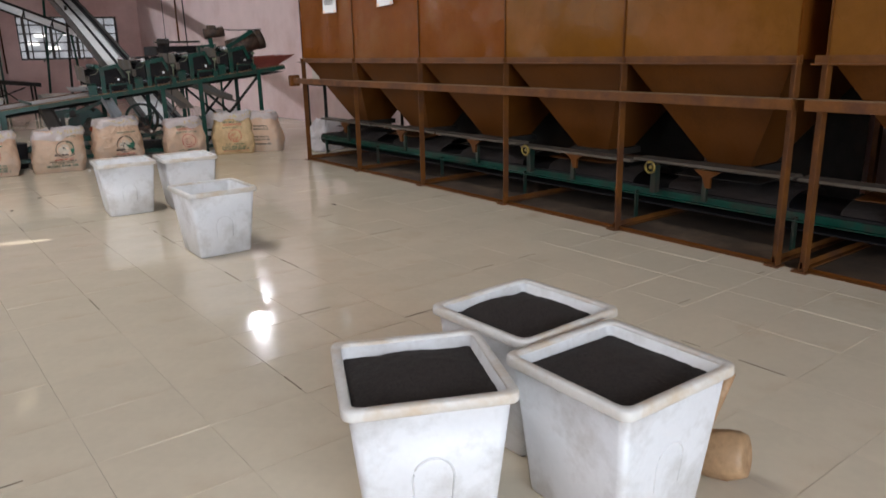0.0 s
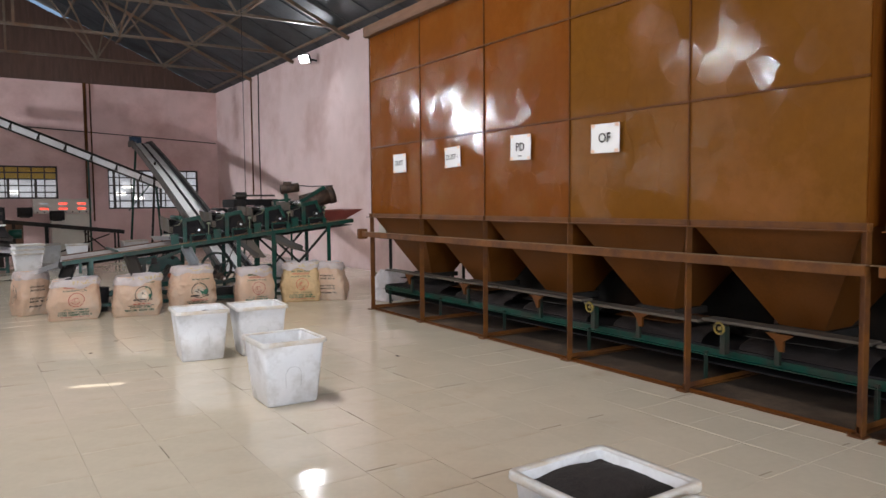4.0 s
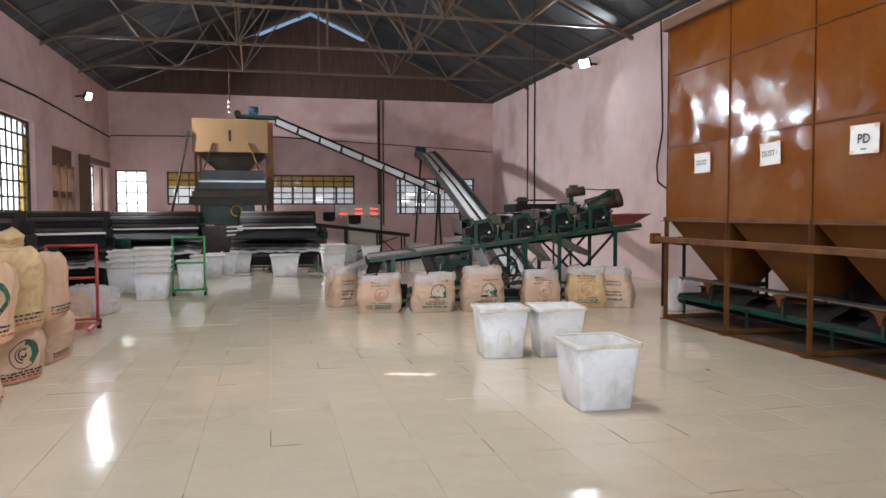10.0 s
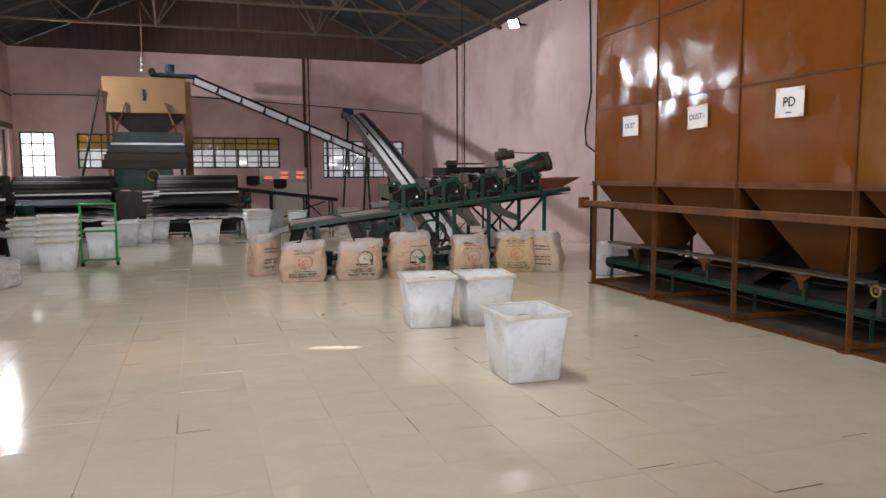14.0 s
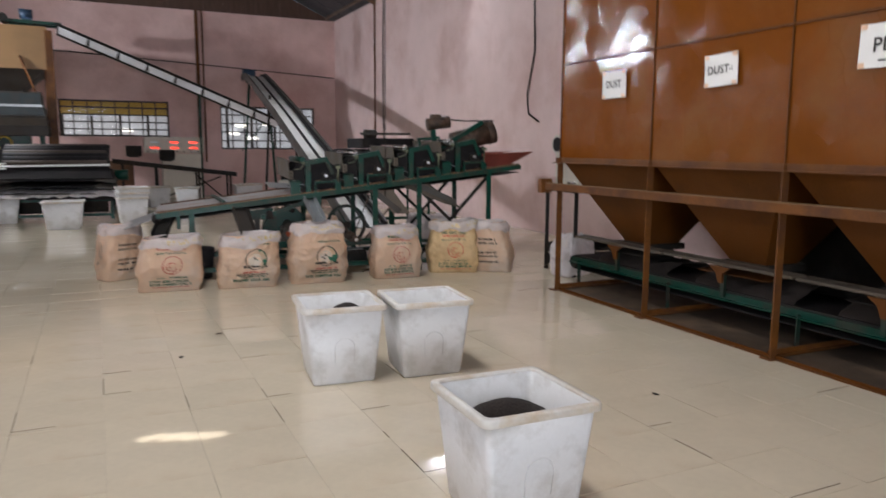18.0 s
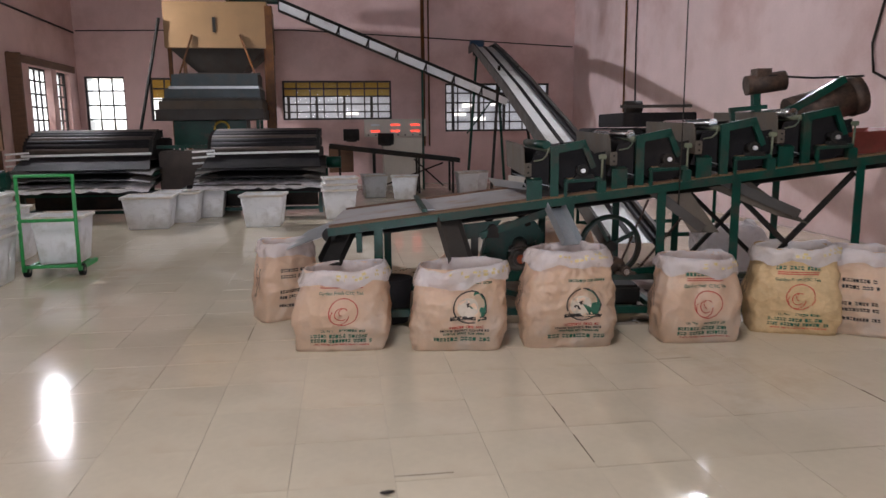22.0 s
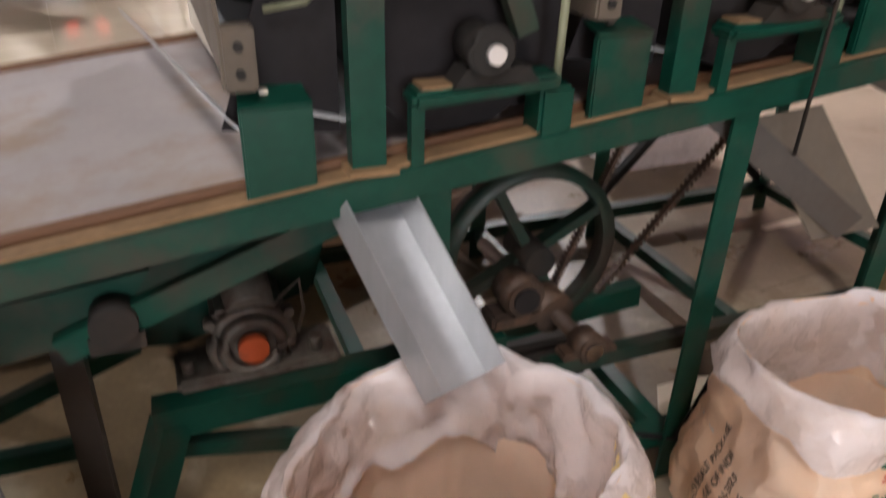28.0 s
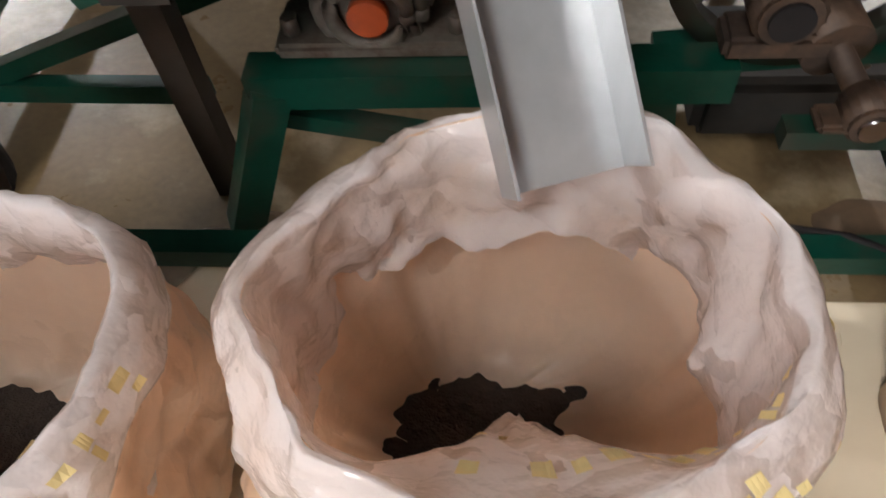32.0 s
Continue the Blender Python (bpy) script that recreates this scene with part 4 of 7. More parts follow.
# ---------------------------------------------------------------- crates


def crate_shape(top=0.455, base=0.33, h=0.43, t=0.012):
    def ring(s, z, r):
        pts = []
        for cx, cy, a0 in ((1, 1, 0), (-1, 1, 90), (-1, -1, 180), (1, -1, 270)):
            for k in range(5):
                a = radians(a0 + 22.5 * k)
                pts.append(Vector((cx * (s / 2 - r) + r * math.cos(a), cy * (s / 2 - r) + r * math.sin(a), z)))
        return pts
    rim_in = top - 0.032
    shell = G().rings([ring(base, 0.0, 0.02), ring(base + 0.012, 0.012, 0.02), ring(rim_in, h - 0.01, 0.028), ring(rim_in - 2 * t, h - 0.01, 0.024), ring(base - 2 * t, 0.02, 0.02)], True, True)
    rim = G().rings([ring(rim_in - 0.004, h - 0.026, 0.03), ring(top - 0.003, h - 0.028, 0.032), ring(top, h - 0.024, 0.032), ring(top - 0.001, h - 0.005, 0.032), ring(top - 0.006, h, 0.03), ring(rim_in - 0.016, h, 0.028), ring(rim_in - 2 * t - 0.002, h - 0.006, 0.024), ring(rim_in - 0.004, h - 0.026, 0.03)])
    loops = []
    for side in range(2):
        loop = G()
        pts = []
        for k in range(15):
            a = math.pi * (k - 1) / 12
            x, z = 0.055 * math.cos(a), 0.20 + 0.06 * math.sin(a)
            if k == 0:
                x, z = 0.05, 0.12
            if k == 14:
                x, z = -0.05, 0.12
            y = (base + (rim_in - base) * z / h) / 2 + 0.001
            pts.append((x, -y, z) if side == 0 else (y, x, z))
        loops.append(loop.tube(pts, 0.004, 6))
    return shell, rim, *loops


SHELL, RIM, LOOP_A, LOOP_B = [g.mesh(n, m) for g, n, m in zip(crate_shape(), ("shell", "rim", "moulded_loop", "moulded_loop"), (M_CRATE, M_RIM, M_CRATE, M_CRATE))]
CRATE_LABEL = "scuffed white plastic crate with a flared rim"


def crate(x, y, rz, label, z=0.0, wide=1.0):
    c = thing("plastic_crate", label, "crate", pose(x, y, z, 0, 0, rz) @ Matrix.Diagonal((1.03 * wide, 1.03 * wide, 1.03, 1)), "plastic crates")
    part("shell", SHELL, None, c)
    part("rim", RIM, None, c, "tea-stained rim")
    part("moulded_loop", LOOP_A, None, c)
    part("moulded_loop", LOOP_B, None, c)
    return c


def tea_heap(x, y, rz, level, peak, lean=(0, 0)):
    """Loose tea that fills a crate to a level, heaped up to a peak."""
    n = 18
    s = (0.33 + (0.417 - 0.33) * level / 0.43 - 0.022)
    g = G()
    vs = []
    for j in range(n + 1):
        for i in range(n + 1):
            u, v = 2 * i / n - 1, 2 * j / n - 1
            r = min(1, math.hypot(u - lean[0], v - lean[1]))
            z = level + peak * (1 - r ** 1.6) + 0.004 * noise.noise(Vector((u * 6 + x, v * 6 + y, 0)))
            vs.append((u * s / 2, v * s / 2, z))
    g.add(vs, [(j * (n + 1) + i, j * (n + 1) + i + 1, (j + 1) * (n + 1) + i + 1, (j + 1) * (n + 1) + i) for j in range(n) for i in range(n)], True)
    b = [(-0.14, -0.14, 0.022), (0.14, -0.14, 0.022), (0.14, 0.14, 0.022), (-0.14, 0.14, 0.022)]
    e = [(a * s / 2, c * s / 2, level - 0.004) for a, c in ((-1, -1), (1, -1), (1, 1), (-1, 1))]
    g.add(b + e, [(3, 2, 1, 0), (0, 1, 5, 4), (1, 2, 6, 5), (2, 3, 7, 6), (3, 0, 4, 7)])
    return solo("tea_mound", g, M_TEA, "heap of black tea granules in a white crate", "tea", pose(x, y, 0, 0, 0, rz) @ Matrix.Scale(1.03, 4), "tea heaps")


for x, y, rz, lev, pk, lean in ((-3.135, -6.645, -26, 0.388, 0.035, (0, 0.1)), (-2.675, -6.98, -2, 0.39, 0.035, (0, 0)), (-2.57, -6.49, 1, 0.388, 0.035, (0.1, 0.2)),
                                (-2.50, -3.395, -1.5, 0.30, 0.08, (0.1, 0.25)), (-2.605, -1.62, -6, 0.28, 0.12, (0.35, 0.3)), (-2.095, -1.69, -6, 0.29, 0.07, (0, 0.4))):
    crate(x, y, rz, CRATE_LABEL + " half full of tea" if lev < 0.3 else CRATE_LABEL + " full of tea")
    tea_heap(x, y, rz, lev, pk, lean)
for x, y, rz, wide in ((-4.33, 7.45, -3, 1.3), (-2.64, 11.45, 5, 1.1), (-2.08, 10.95, -8, 1.1), (-0.75, 11.75, 2, 1.0), (-0.52, 12.0, 4, 1.0), (-5.87, 7.55, 4, 1.45), (-5.62, 8.2, 2, 1.4), (-5.35, 8.8, 5, 1.4), (-7.3, 6.3, 0, 1.3), (-6.75, 5.2, 6, 1.3)):
    crate(x, y, rz, CRATE_LABEL + ", empty", wide=wide)
for x, y, n in ((-6.36, 3.78, 5), (-6.95, 4.9, 4), (-3.3, 8.1, 3)):
    for i in range(n):
        crate(x + 0.006 * i, y - 0.004 * i, 2 + 1.5 * i, CRATE_LABEL + " nested in a stack", 0.085 * i, 1.15)
crate(-5.85, 4.35, 3, CRATE_LABEL + " on the green trolley", 0.1)

# wooden mallet beside the full crates
ml = thing("wooden_mallet", "worn wooden mallet leaning on a crate", "mallet", pose(-2.352, -7.13, 0, 0, 0, 0))
M_MALLET = mat("worn_pale_wood", (0.40, 0.25, 0.13), 0.6, vary=0.3, scale=6, fine=60, bump=0.15, dirt=(0.20, 0.10, 0.045), dirt_amount=0.45, dirt_scale=9)
axis = Vector((0.27, -0.93, 0.16)).normalized()
side = Vector((0.96, 0.27, 0)).normalized()
lift = side.cross(axis) * (1 if side.cross(axis).z > 0 else -1)
rings = []
for k, (a, rad) in enumerate(((-0.085, 0.054), (-0.078, 0.064), (-0.03, 0.074), (0.03, 0.076), (0.065, 0.070), (0.08, 0.062), (0.083, 0.05))):
    ring = []
    for i in range(20):
        b = 6.28319 * i / 20
        q = rad * (1 + 0.05 * math.sin(3 * b + k) + 0.03 * math.sin(5 * b + 2 * k))
        ring.append(Vector((0, 0, 0.084)) + axis * a + side * (q * math.cos(b)) + lift * (q * math.sin(b)))
    rings.append(ring)
part("head", G().rings(rings, True, True), M_MALLET, ml)
part("handle", G().tube([(-0.045, 0.055, 0.09), (-0.02, 0.036, 0.18), (0.003, 0.02, 0.26), (0.028, 0.004, 0.345)], 0.0175, 12), M_MALLET, ml)

# ---------------------------------------------------------------- paper sacks


def superpoint(a, w, d, n):
    c, s = math.cos(a), math.sin(a)
    return (w / 2) * math.copysign(abs(c) ** (2 / n), c), (d / 2) * math.copysign(abs(s) ** (2 / n), s)


class Sack:
    """An upright open tea sack; its printed front faces -y. Its outline is walked round by t from 0 to 4, a side for each unit."""

    def __init__(self, w, d, h, seed, rim_w=None, rim_d=None, lean=(0.0, 0.0), peak=None, rim_n=2.6):
        self.peak, self.rim_n = peak, rim_n
        self.w, self.d, self.h, self.seed, self.lean = w, d, h, seed, lean
        self.rw, self.rd = rim_w or w * 0.9, rim_d or d * 1.15

    def size(self, z):
        f = min(1.0, z / self.h)
        w = self.w * (1 + 0.09 * math.sin(math.pi * min(1, f * 1.15))) * (1 - f ** 3) + self.rw * f ** 3
        d = self.d * (1 + 0.24 * math.sin(math.pi * min(1, f * 1.1))) * (1 - f ** 3) + self.rd * f ** 3
        return w, d, 8 - (8 - self.rim_n) * f ** 0.8

    def square(self, sx, sy, z, inset=0.0):
        w, d, n = self.size(z)
        k = 1 / ((abs(sx) ** n + abs(sy) ** n) ** (1 / n))
        x, y = (w / 2 - inset) * sx * k, (d / 2 - inset) * sy * k
        f = min(1.0, z / self.h)
        sd = self.seed
        bump = 0.026 * noise.noise(Vector((x * 7 + sd, y * 7, z * 6))) + 0.032 * (0.3 - abs(noise.noise(Vector((x * 9 + sd, y * 9, z * 8 + 7))))) + 0.015 * (0.3 - abs(noise.noise(Vector((x * 21 + sd, y * 21, z * 17 + 3)))))
        bump += 0.006 * noise.noise(Vector((x * 34 + sd, y * 34, z * 30)))
        bump *= min(1, 0.35 + z * 6) * (1 - 0.7 * f ** 4)
        if self.peak:
            grow = 1.0
            for way, amount, width in self.peak:
                off = math.atan2(y / d, x / w) - way
                off = math.atan2(math.sin(off), math.cos(off))
                grow += amount * math.exp(-(off / width) ** 2) * f ** 3
            x, y = x * grow, y * grow
        r = math.hypot(x / w, y / d) or 1
        return Vector((x + x / w / r * bump + self.lean[0] * f, y + y / d / r * bump + self.lean[1] * f, z))

    def at(self, t, z, inset=0.0):
        t = t % 4
        q, s = int(t), 2 * (t % 1) - 1
        sx, sy = ((s, -1), (1, s), (-s, 1), (-1, -s))[q]
        return self.square(sx, sy, z, inset)

    def front(self, x, z, lift=0.003):
        """The point of the front face at x, z."""
        w, d, n = self.size(z)
        r = max(-0.97, min(0.97, x / (w / 2)))
        p = self.square(r / (1 - abs(r) ** n) ** (1 / n), -1, z)
        return Vector((p.x, p.y - lift, z))

    def side(self, y, z, lift=0.003):
        w, d, n = self.size(z)
        r = max(-0.97, min(0.97, y / (d / 2)))
        p = self.square(-1, r / (1 - abs(r) ** n) ** (1 / n), z)
        return Vector((p.x - lift, p.y, z))


def sack(x, y, rz, w, d, h, seed, print_kind, paper=None, tea=0.12, rim=None, lean=(0, 0), label="", slump=0.0, fine=1, peak=None, rim_n=2.6):
    s = Sack(w, d, h, seed, *(rim or (None, None)), lean, peak, rim_n)
    t = thing("paper_tea_sack", label or "open tan paper tea sack with a folded milky plastic liner", "sack", pose(x, y, 0, 0, 0, rz), "open tea sacks")
    n, rows = 72 * fine, 24 * fine
    ang = [4 * i / n for i in range(n)]
    paper = paper or M_SACK
    part("bag_body", G().rings([[s.at(a, h * j / rows) for a in ang] for j in range(rows + 1)], True), paper, t)
    rv = random.Random(seed)

    def rim_z(p):
        return h + 0.030 * noise.noise(Vector((p.x * 5 + seed, p.y * 5, 5))) + slump * p.x / w * 2

    # liner folded over the mouth: down outside, over the lip, down inside
    profile = [(0.016, -0.088), (0.022, -0.065), (0.023, -0.04), (0.018, -0.016), (0.010, 0.0), (0.002, 0.006), (-0.004, 0.0), (-0.007, -0.016), (-0.010, -0.04), (-0.013, -0.075), (-0.015, -0.12), (-0.014, -0.165), (-0.012, -0.205)]

    def liner_at(a, f, lift=0.0):
        """A point of the liner: a round the mouth, f along its profile."""
        k = min(len(profile) - 2, int(f))
        out, dz = (profile[k][j] + (profile[k + 1][j] - profile[k][j]) * (f - k) for j in (0, 1))
        p = s.at(a, h + min(0.0, dz))
        ca, sa = (p.x - lean[0]) / s.rw, (p.y - lean[1]) / s.rd
        r = math.hypot(ca, sa)
        ca, sa = ca / r, sa / r
        q = Vector((p.x * 9 + seed, p.y * 9, f * 0.22))
        wob = 0.020 * (0.25 - abs(noise.noise(q))) + 0.008 * (0.25 - abs(noise.noise(q * 2.3))) + 0.0025 * (0.25 - abs(noise.noise(Vector((p.x * 30 + seed, p.y * 30, f * 0.8)))))
        hem = 0.0
        if f < 1.5 or f > 9:
            hem = 0.045 * noise.noise(Vector((p.x * 8 + seed, p.y * 8, 9))) + 0.009 * noise.noise(Vector((p.x * 21 + seed, p.y * 21, 4)))
            hem *= 1 - f / 1.5 if f < 1.5 else (f - 9) / 3
            hem = hem - 0.05 * math.exp(-(((a % 4) - 0.62) / 0.22) ** 2) * (f - 9) / 3 if f > 9 else hem
        side = lift if f < 4.5 else -lift
        if fine > 2 and f > 6:      # the liner sags away from the paper, most over the front
            near = math.exp(-(((a + 0.15) % 4 - 0.70) / 0.42) ** 2)
            out -= (0.05 + 0.14 * near) * ((f - 6) / 6) ** 1.5
            dz += (0.09 * math.exp(-(((a % 4) - 2.5) / 0.55) ** 2) - 0.03) * (f - 6) / 6
        return Vector((p.x + ca * (out + wob + side), p.y + sa * (out + wob + side), rim_z(p) + dz + hem + 0.4 * wob + (lift if 3.5 < f < 7 else 0)))

    steps = len(profile) - 1
    na, nf = (140, 40) if fine > 2 else (96, 26) if fine > 1 else (60, 14)
    grid = []
    jit = 0.2 if fine < 2 else 0.08
    for j in range(nf + 1):
        inner = 0 < j < nf
        for i in range(na):
            da, df = (rv.uniform(-jit, jit) for _ in (0, 1))
            grid.append(liner_at(4 * (i + da) / na, steps * (j + (df if inner else 0)) / nf, rv.choice((0, 0, 0, -0.002, 0.002)) if fine < 2 else 0.0))
    tris = []
    for j in range(nf):
        for i in range(na):
            p, q, r_, u_ = j * na + i, j * na + (i + 1) % na, (j + 1) * na + (i + 1) % na, (j + 1) * na + i
            tris += [(p, q, r_), (p, r_, u_)] if rv.random() < 0.5 else [(p, q, u_), (q, r_, u_)]
    part("liner", G().add(grid, tris, True), M_LINER, t, "crumpled milky plastic liner")
    # crumpled liner bottom round the tea
    hole = []
    for a in ang:
        p = s.at(a, tea)
        th = math.atan2(p.y / d, p.x / w)
        k = 1 + 0.30 * noise.noise(Vector((math.cos(th) * 1.6 + seed, math.sin(th) * 1.6, 2))) + 0.16 * noise.noise(Vector((math.cos(th) * 5 + seed, math.sin(th) * 5, 2)))
        hole.append(Vector((0.20 * w * k * math.cos(th) - 0.02, 0.24 * d * k * math.sin(th) + 0.02, tea + 0.016)))
    collar = []
    deep = 0.155 if fine < 2 else h - tea - 0.09
    for f in (0, 0.04, 0.09, 0.15, 0.22, 0.3, 0.4, 0.55, 0.7, 0.85, 1.0):
        ring = []
        for a, e in zip(ang, hole):
            p = s.at(a, tea + deep + 0.015, 0.006).lerp(e, f)
            p.z = tea + 0.014 + deep * (1 - f) ** (2.2 if fine < 2 else 3.2)
            q = Vector((p.x * 16 + seed, p.y * 16, 3.3))
            p.z += (0.05 * (0.22 - abs(noise.noise(q))) + 0.024 * (0.22 - abs(noise.noise(q * 2.3)))) * min(1, 6 * f) * (1 - 0.55 * f)
            ring.append(p)
        collar.append(ring)
    part("liner_bottom", G().rings(collar), M_INNER, t, "crumpled liner round the tea")
    part("tea_fill", G().rings([[s.at(a, tea - 0.01, 0.006) for a in ang], [s.at(a, tea + 0.006, 0.05) for a in ang], [s.at(a, tea + 0.010, 0.11) for a in ang]], False, True), M_TEA, t, "black tea at the bottom")

    def strip(x0, x1, z0, z1, name, m, cuts=6):
        vs, fs = [], []
        for k in range(cuts + 1):
            xx = x0 + (x1 - x0) * k / cuts
            vs += [s.front(xx, z0), s.front(xx, z1)]
        fs = [(2 * k, 2 * k + 2, 2 * k + 3, 2 * k + 1) for k in range(cuts)]
        part(name, G().add(vs, fs), m, t)

    def ringmark(cx, cz, r0, r1, m, name, a0=0.0, a1=6.28319, k=20):
        vs, fs = [], []
        for i in range(k + 1):
            a = a0 + (a1 - a0) * i / k
            vs += [s.front(cx + r0 * math.cos(a), cz + r0 * math.sin(a)), s.front(cx + r1 * math.cos(a), cz + r1 * math.sin(a))]
        fs = [(2 * i, 2 * i + 1, 2 * i + 3, 2 * i + 2) for i in range(k)]
        part(name, G().add(vs, fs), m, t)

    def words(z, height, x0, x1, m):
        """A line of print too small to read."""
        g, xx = G(), x0
        while xx < x1 - 0.01:
            for _ in range(rv.randint(3, 8)):
                ww = rv.uniform(0.55, 0.9) * height
                if xx + ww > x1:
                    break
                for lo, hi in ((0, 1),) if rv.random() < 0.4 else ((0, 0.36), (0.62, 1)):
                    g.add([s.front(xx + ww * e, z + height * f) for e, f in ((0, lo), (1, lo), (1, hi), (0, hi))], [(0, 1, 2, 3)])
                xx += ww + 0.22 * height
            xx += 0.7 * height
        tagged(part("print_line", g, m, t), "line of small print", kind="stuff")

    def lettering(text, size, z, m, x0=0.0):
        vs, fs = letters(text, size)
        part("lettering", G().add([s.front(x0 + v.x, z + v.y) for v in vs], fs), m, t)

    k = w / 0.53
    if print_kind == "red":
        for dz in (0.0, 0.012):
            strip(-0.12 * k, 0.12 * k, 0.385 + dz, 0.391 + dz, "red_rule", M_INK_R)
        words(0.415, 0.022, -0.13 * k, 0.13 * k, M_INK_G)
        lettering("Garden Fresh CTC Tea", 0.026, 0.355, M_INK_G)
        lettering("Lic. No.", 0.022, 0.132, M_INK_G, -0.07)
        ringmark(0.02, 0.245, 0.078, 0.084, M_INK_R, "round_emblem")
        for j in range(3):
            ringmark(0.02 - 0.01 * j, 0.245 - 0.012 * j, 0.022 + 0.013 * j, 0.027 + 0.013 * j, M_INK_R, "emblem_mark", 0.5 + j, 4.4 + j, 10)
        words(0.125, 0.014, 0.0, 0.15 * k, M_INK_G)
        words(0.088, 0.020, -0.17 * k, 0.18 * k, M_INK_G)
        words(0.058, 0.020, -0.17 * k, 0.20 * k, M_INK_G)
        words(0.040, 0.008, -0.15 * k, 0.19 * k, M_INK_R)
    elif print_kind == "green":
        ringmark(0.06 * k, 0.27, 0.0, 0.092, M_INK_G, "green_disc", -1.0, 1.4, 12)
        ringmark(0.06 * k, 0.27, 0.092, 0.099, M_INK_K, "round_emblem")
        ringmark(0.045 * k, 0.265, 0.0, 0.06, M_INK_B, "pale_mark", 0, 6.28, 14)
        for j in range(4):
            ringmark(0.02 * k + 0.02 * j, 0.24 + 0.012 * j, 0.02 + 0.004 * j, 0.026 + 0.004 * j, M_INK_K, "emblem_mark", 0.9 * j, 0.9 * j + 2.2, 8)
        strip(-0.05 * k, 0.16 * k, 0.195, 0.215, "emblem_band", M_INK_K)
        strip(-0.04 * k, 0.15 * k, 0.2, 0.21, "emblem_band_inner", M_SACK)
        words(0.405, 0.013, -0.03 * k, 0.19 * k, M_INK_G)
        words(0.145, 0.014, -0.05 * k, 0.17 * k, M_INK_R)
        words(0.105, 0.012, -0.08 * k, 0.16 * k, M_INK_G)
        words(0.065, 0.022, -0.14 * k, 0.2 * k, M_INK_G)
        words(0.125, 0.012, -0.10 * k, 0.18 * k, M_INK_K)
    else:
        for z in (0.10, 0.16, 0.20, 0.30, 0.34):
            words(z, 0.02, -0.28 * w, 0.25 * w, M_INK_K)
    # vertical print on the side
    for row, text in enumerate(("TEA WHOLESALE PACKAGE", "PRODUCE OF INDIA", "SEASON-2025", "PACKING")):
        vs, fs = letters(text, 0.022)
        part("side_lettering", G().add([s.side(0.045 - 0.03 * row + v.y, h * 0.50 + v.x * 0.85) for v in vs], fs), M_INK_K, t, "black stencilled side print")
    if print_kind != "plain":
        for row, a in ((1.7, 0.45), (2.6, 0.3), (6.4, 0.75), (7.5, 0.35), (9.3, 0.2)):
            while a < (1.5 if row < 5 else 1.3 if row < 9 else 0.9):
                da, df = rv.uniform(0.02, 0.06), rv.uniform(0.35, 0.8)
                if rv.random() < 0.6:
                    vs = [liner_at(a + da * k / 3, row + df * e + 0.12 * math.sin(9 * a), 0.003) for k in range(4) for e in (0, 1)]
                    part("yellow_print", G().add(vs, [(2 * k, 2 * k + 2, 2 * k + 3, 2 * k + 1) for k in range(3)]), M_INK_Y, t)
                a += da + rv.uniform(0.01, 0.05)
    return t


sack(-3.68, 2.27, 28, 0.36, 0.28, 0.53, 11, "plain", lean=(0.05, 0), label="open tan paper tea sack standing behind the others")
sack(-3.265, 1.50, -6, 0.53, 0.30, 0.48, 3, "red", lean=(0.035, 0), slump=0.02, label="open tan tea sack with red emblem under the machine's low end")
sack(-2.575, 1.40, -8, 0.52, 0.31, 0.49, 7, "green", lean=(0.045, 0), rim=(0.50, 0.36), slump=0.012, fine=2, label="open tan tea sack with a green round emblem")
sack(-1.905, 1.36, -5, 0.52, 0.33, 0.575, 5, "green", rim=(0.43, 0.37), lean=(0.014, 0), label="tall open tan tea sack under a steel chute, green emblem", fine=3, tea=0.15, peak=((math.pi, 0.10, 0.28), (2.35, -0.10, 0.45), (0.75, -0.05, 0.4)), rim_n=2.2)
sack(-1.10, 1.30, -6, 0.47, 0.30, 0.51, 9, "red", label="open tan tea sack with a red emblem and yellow print")
sack(-0.40, 1.38, -22, 0.51, 0.32, 0.54, 15, "red", paper=M_SACK2, slump=0.02, label="open yellowed tea sack with a faded red emblem")
sack(0.02, 1.22, -40, 0.38, 0.28, 0.53, 21, "plain", lean=(-0.05, 0), rim=(0.33, 0.31), label="open pale tan tea sack leaning at the end of the row")


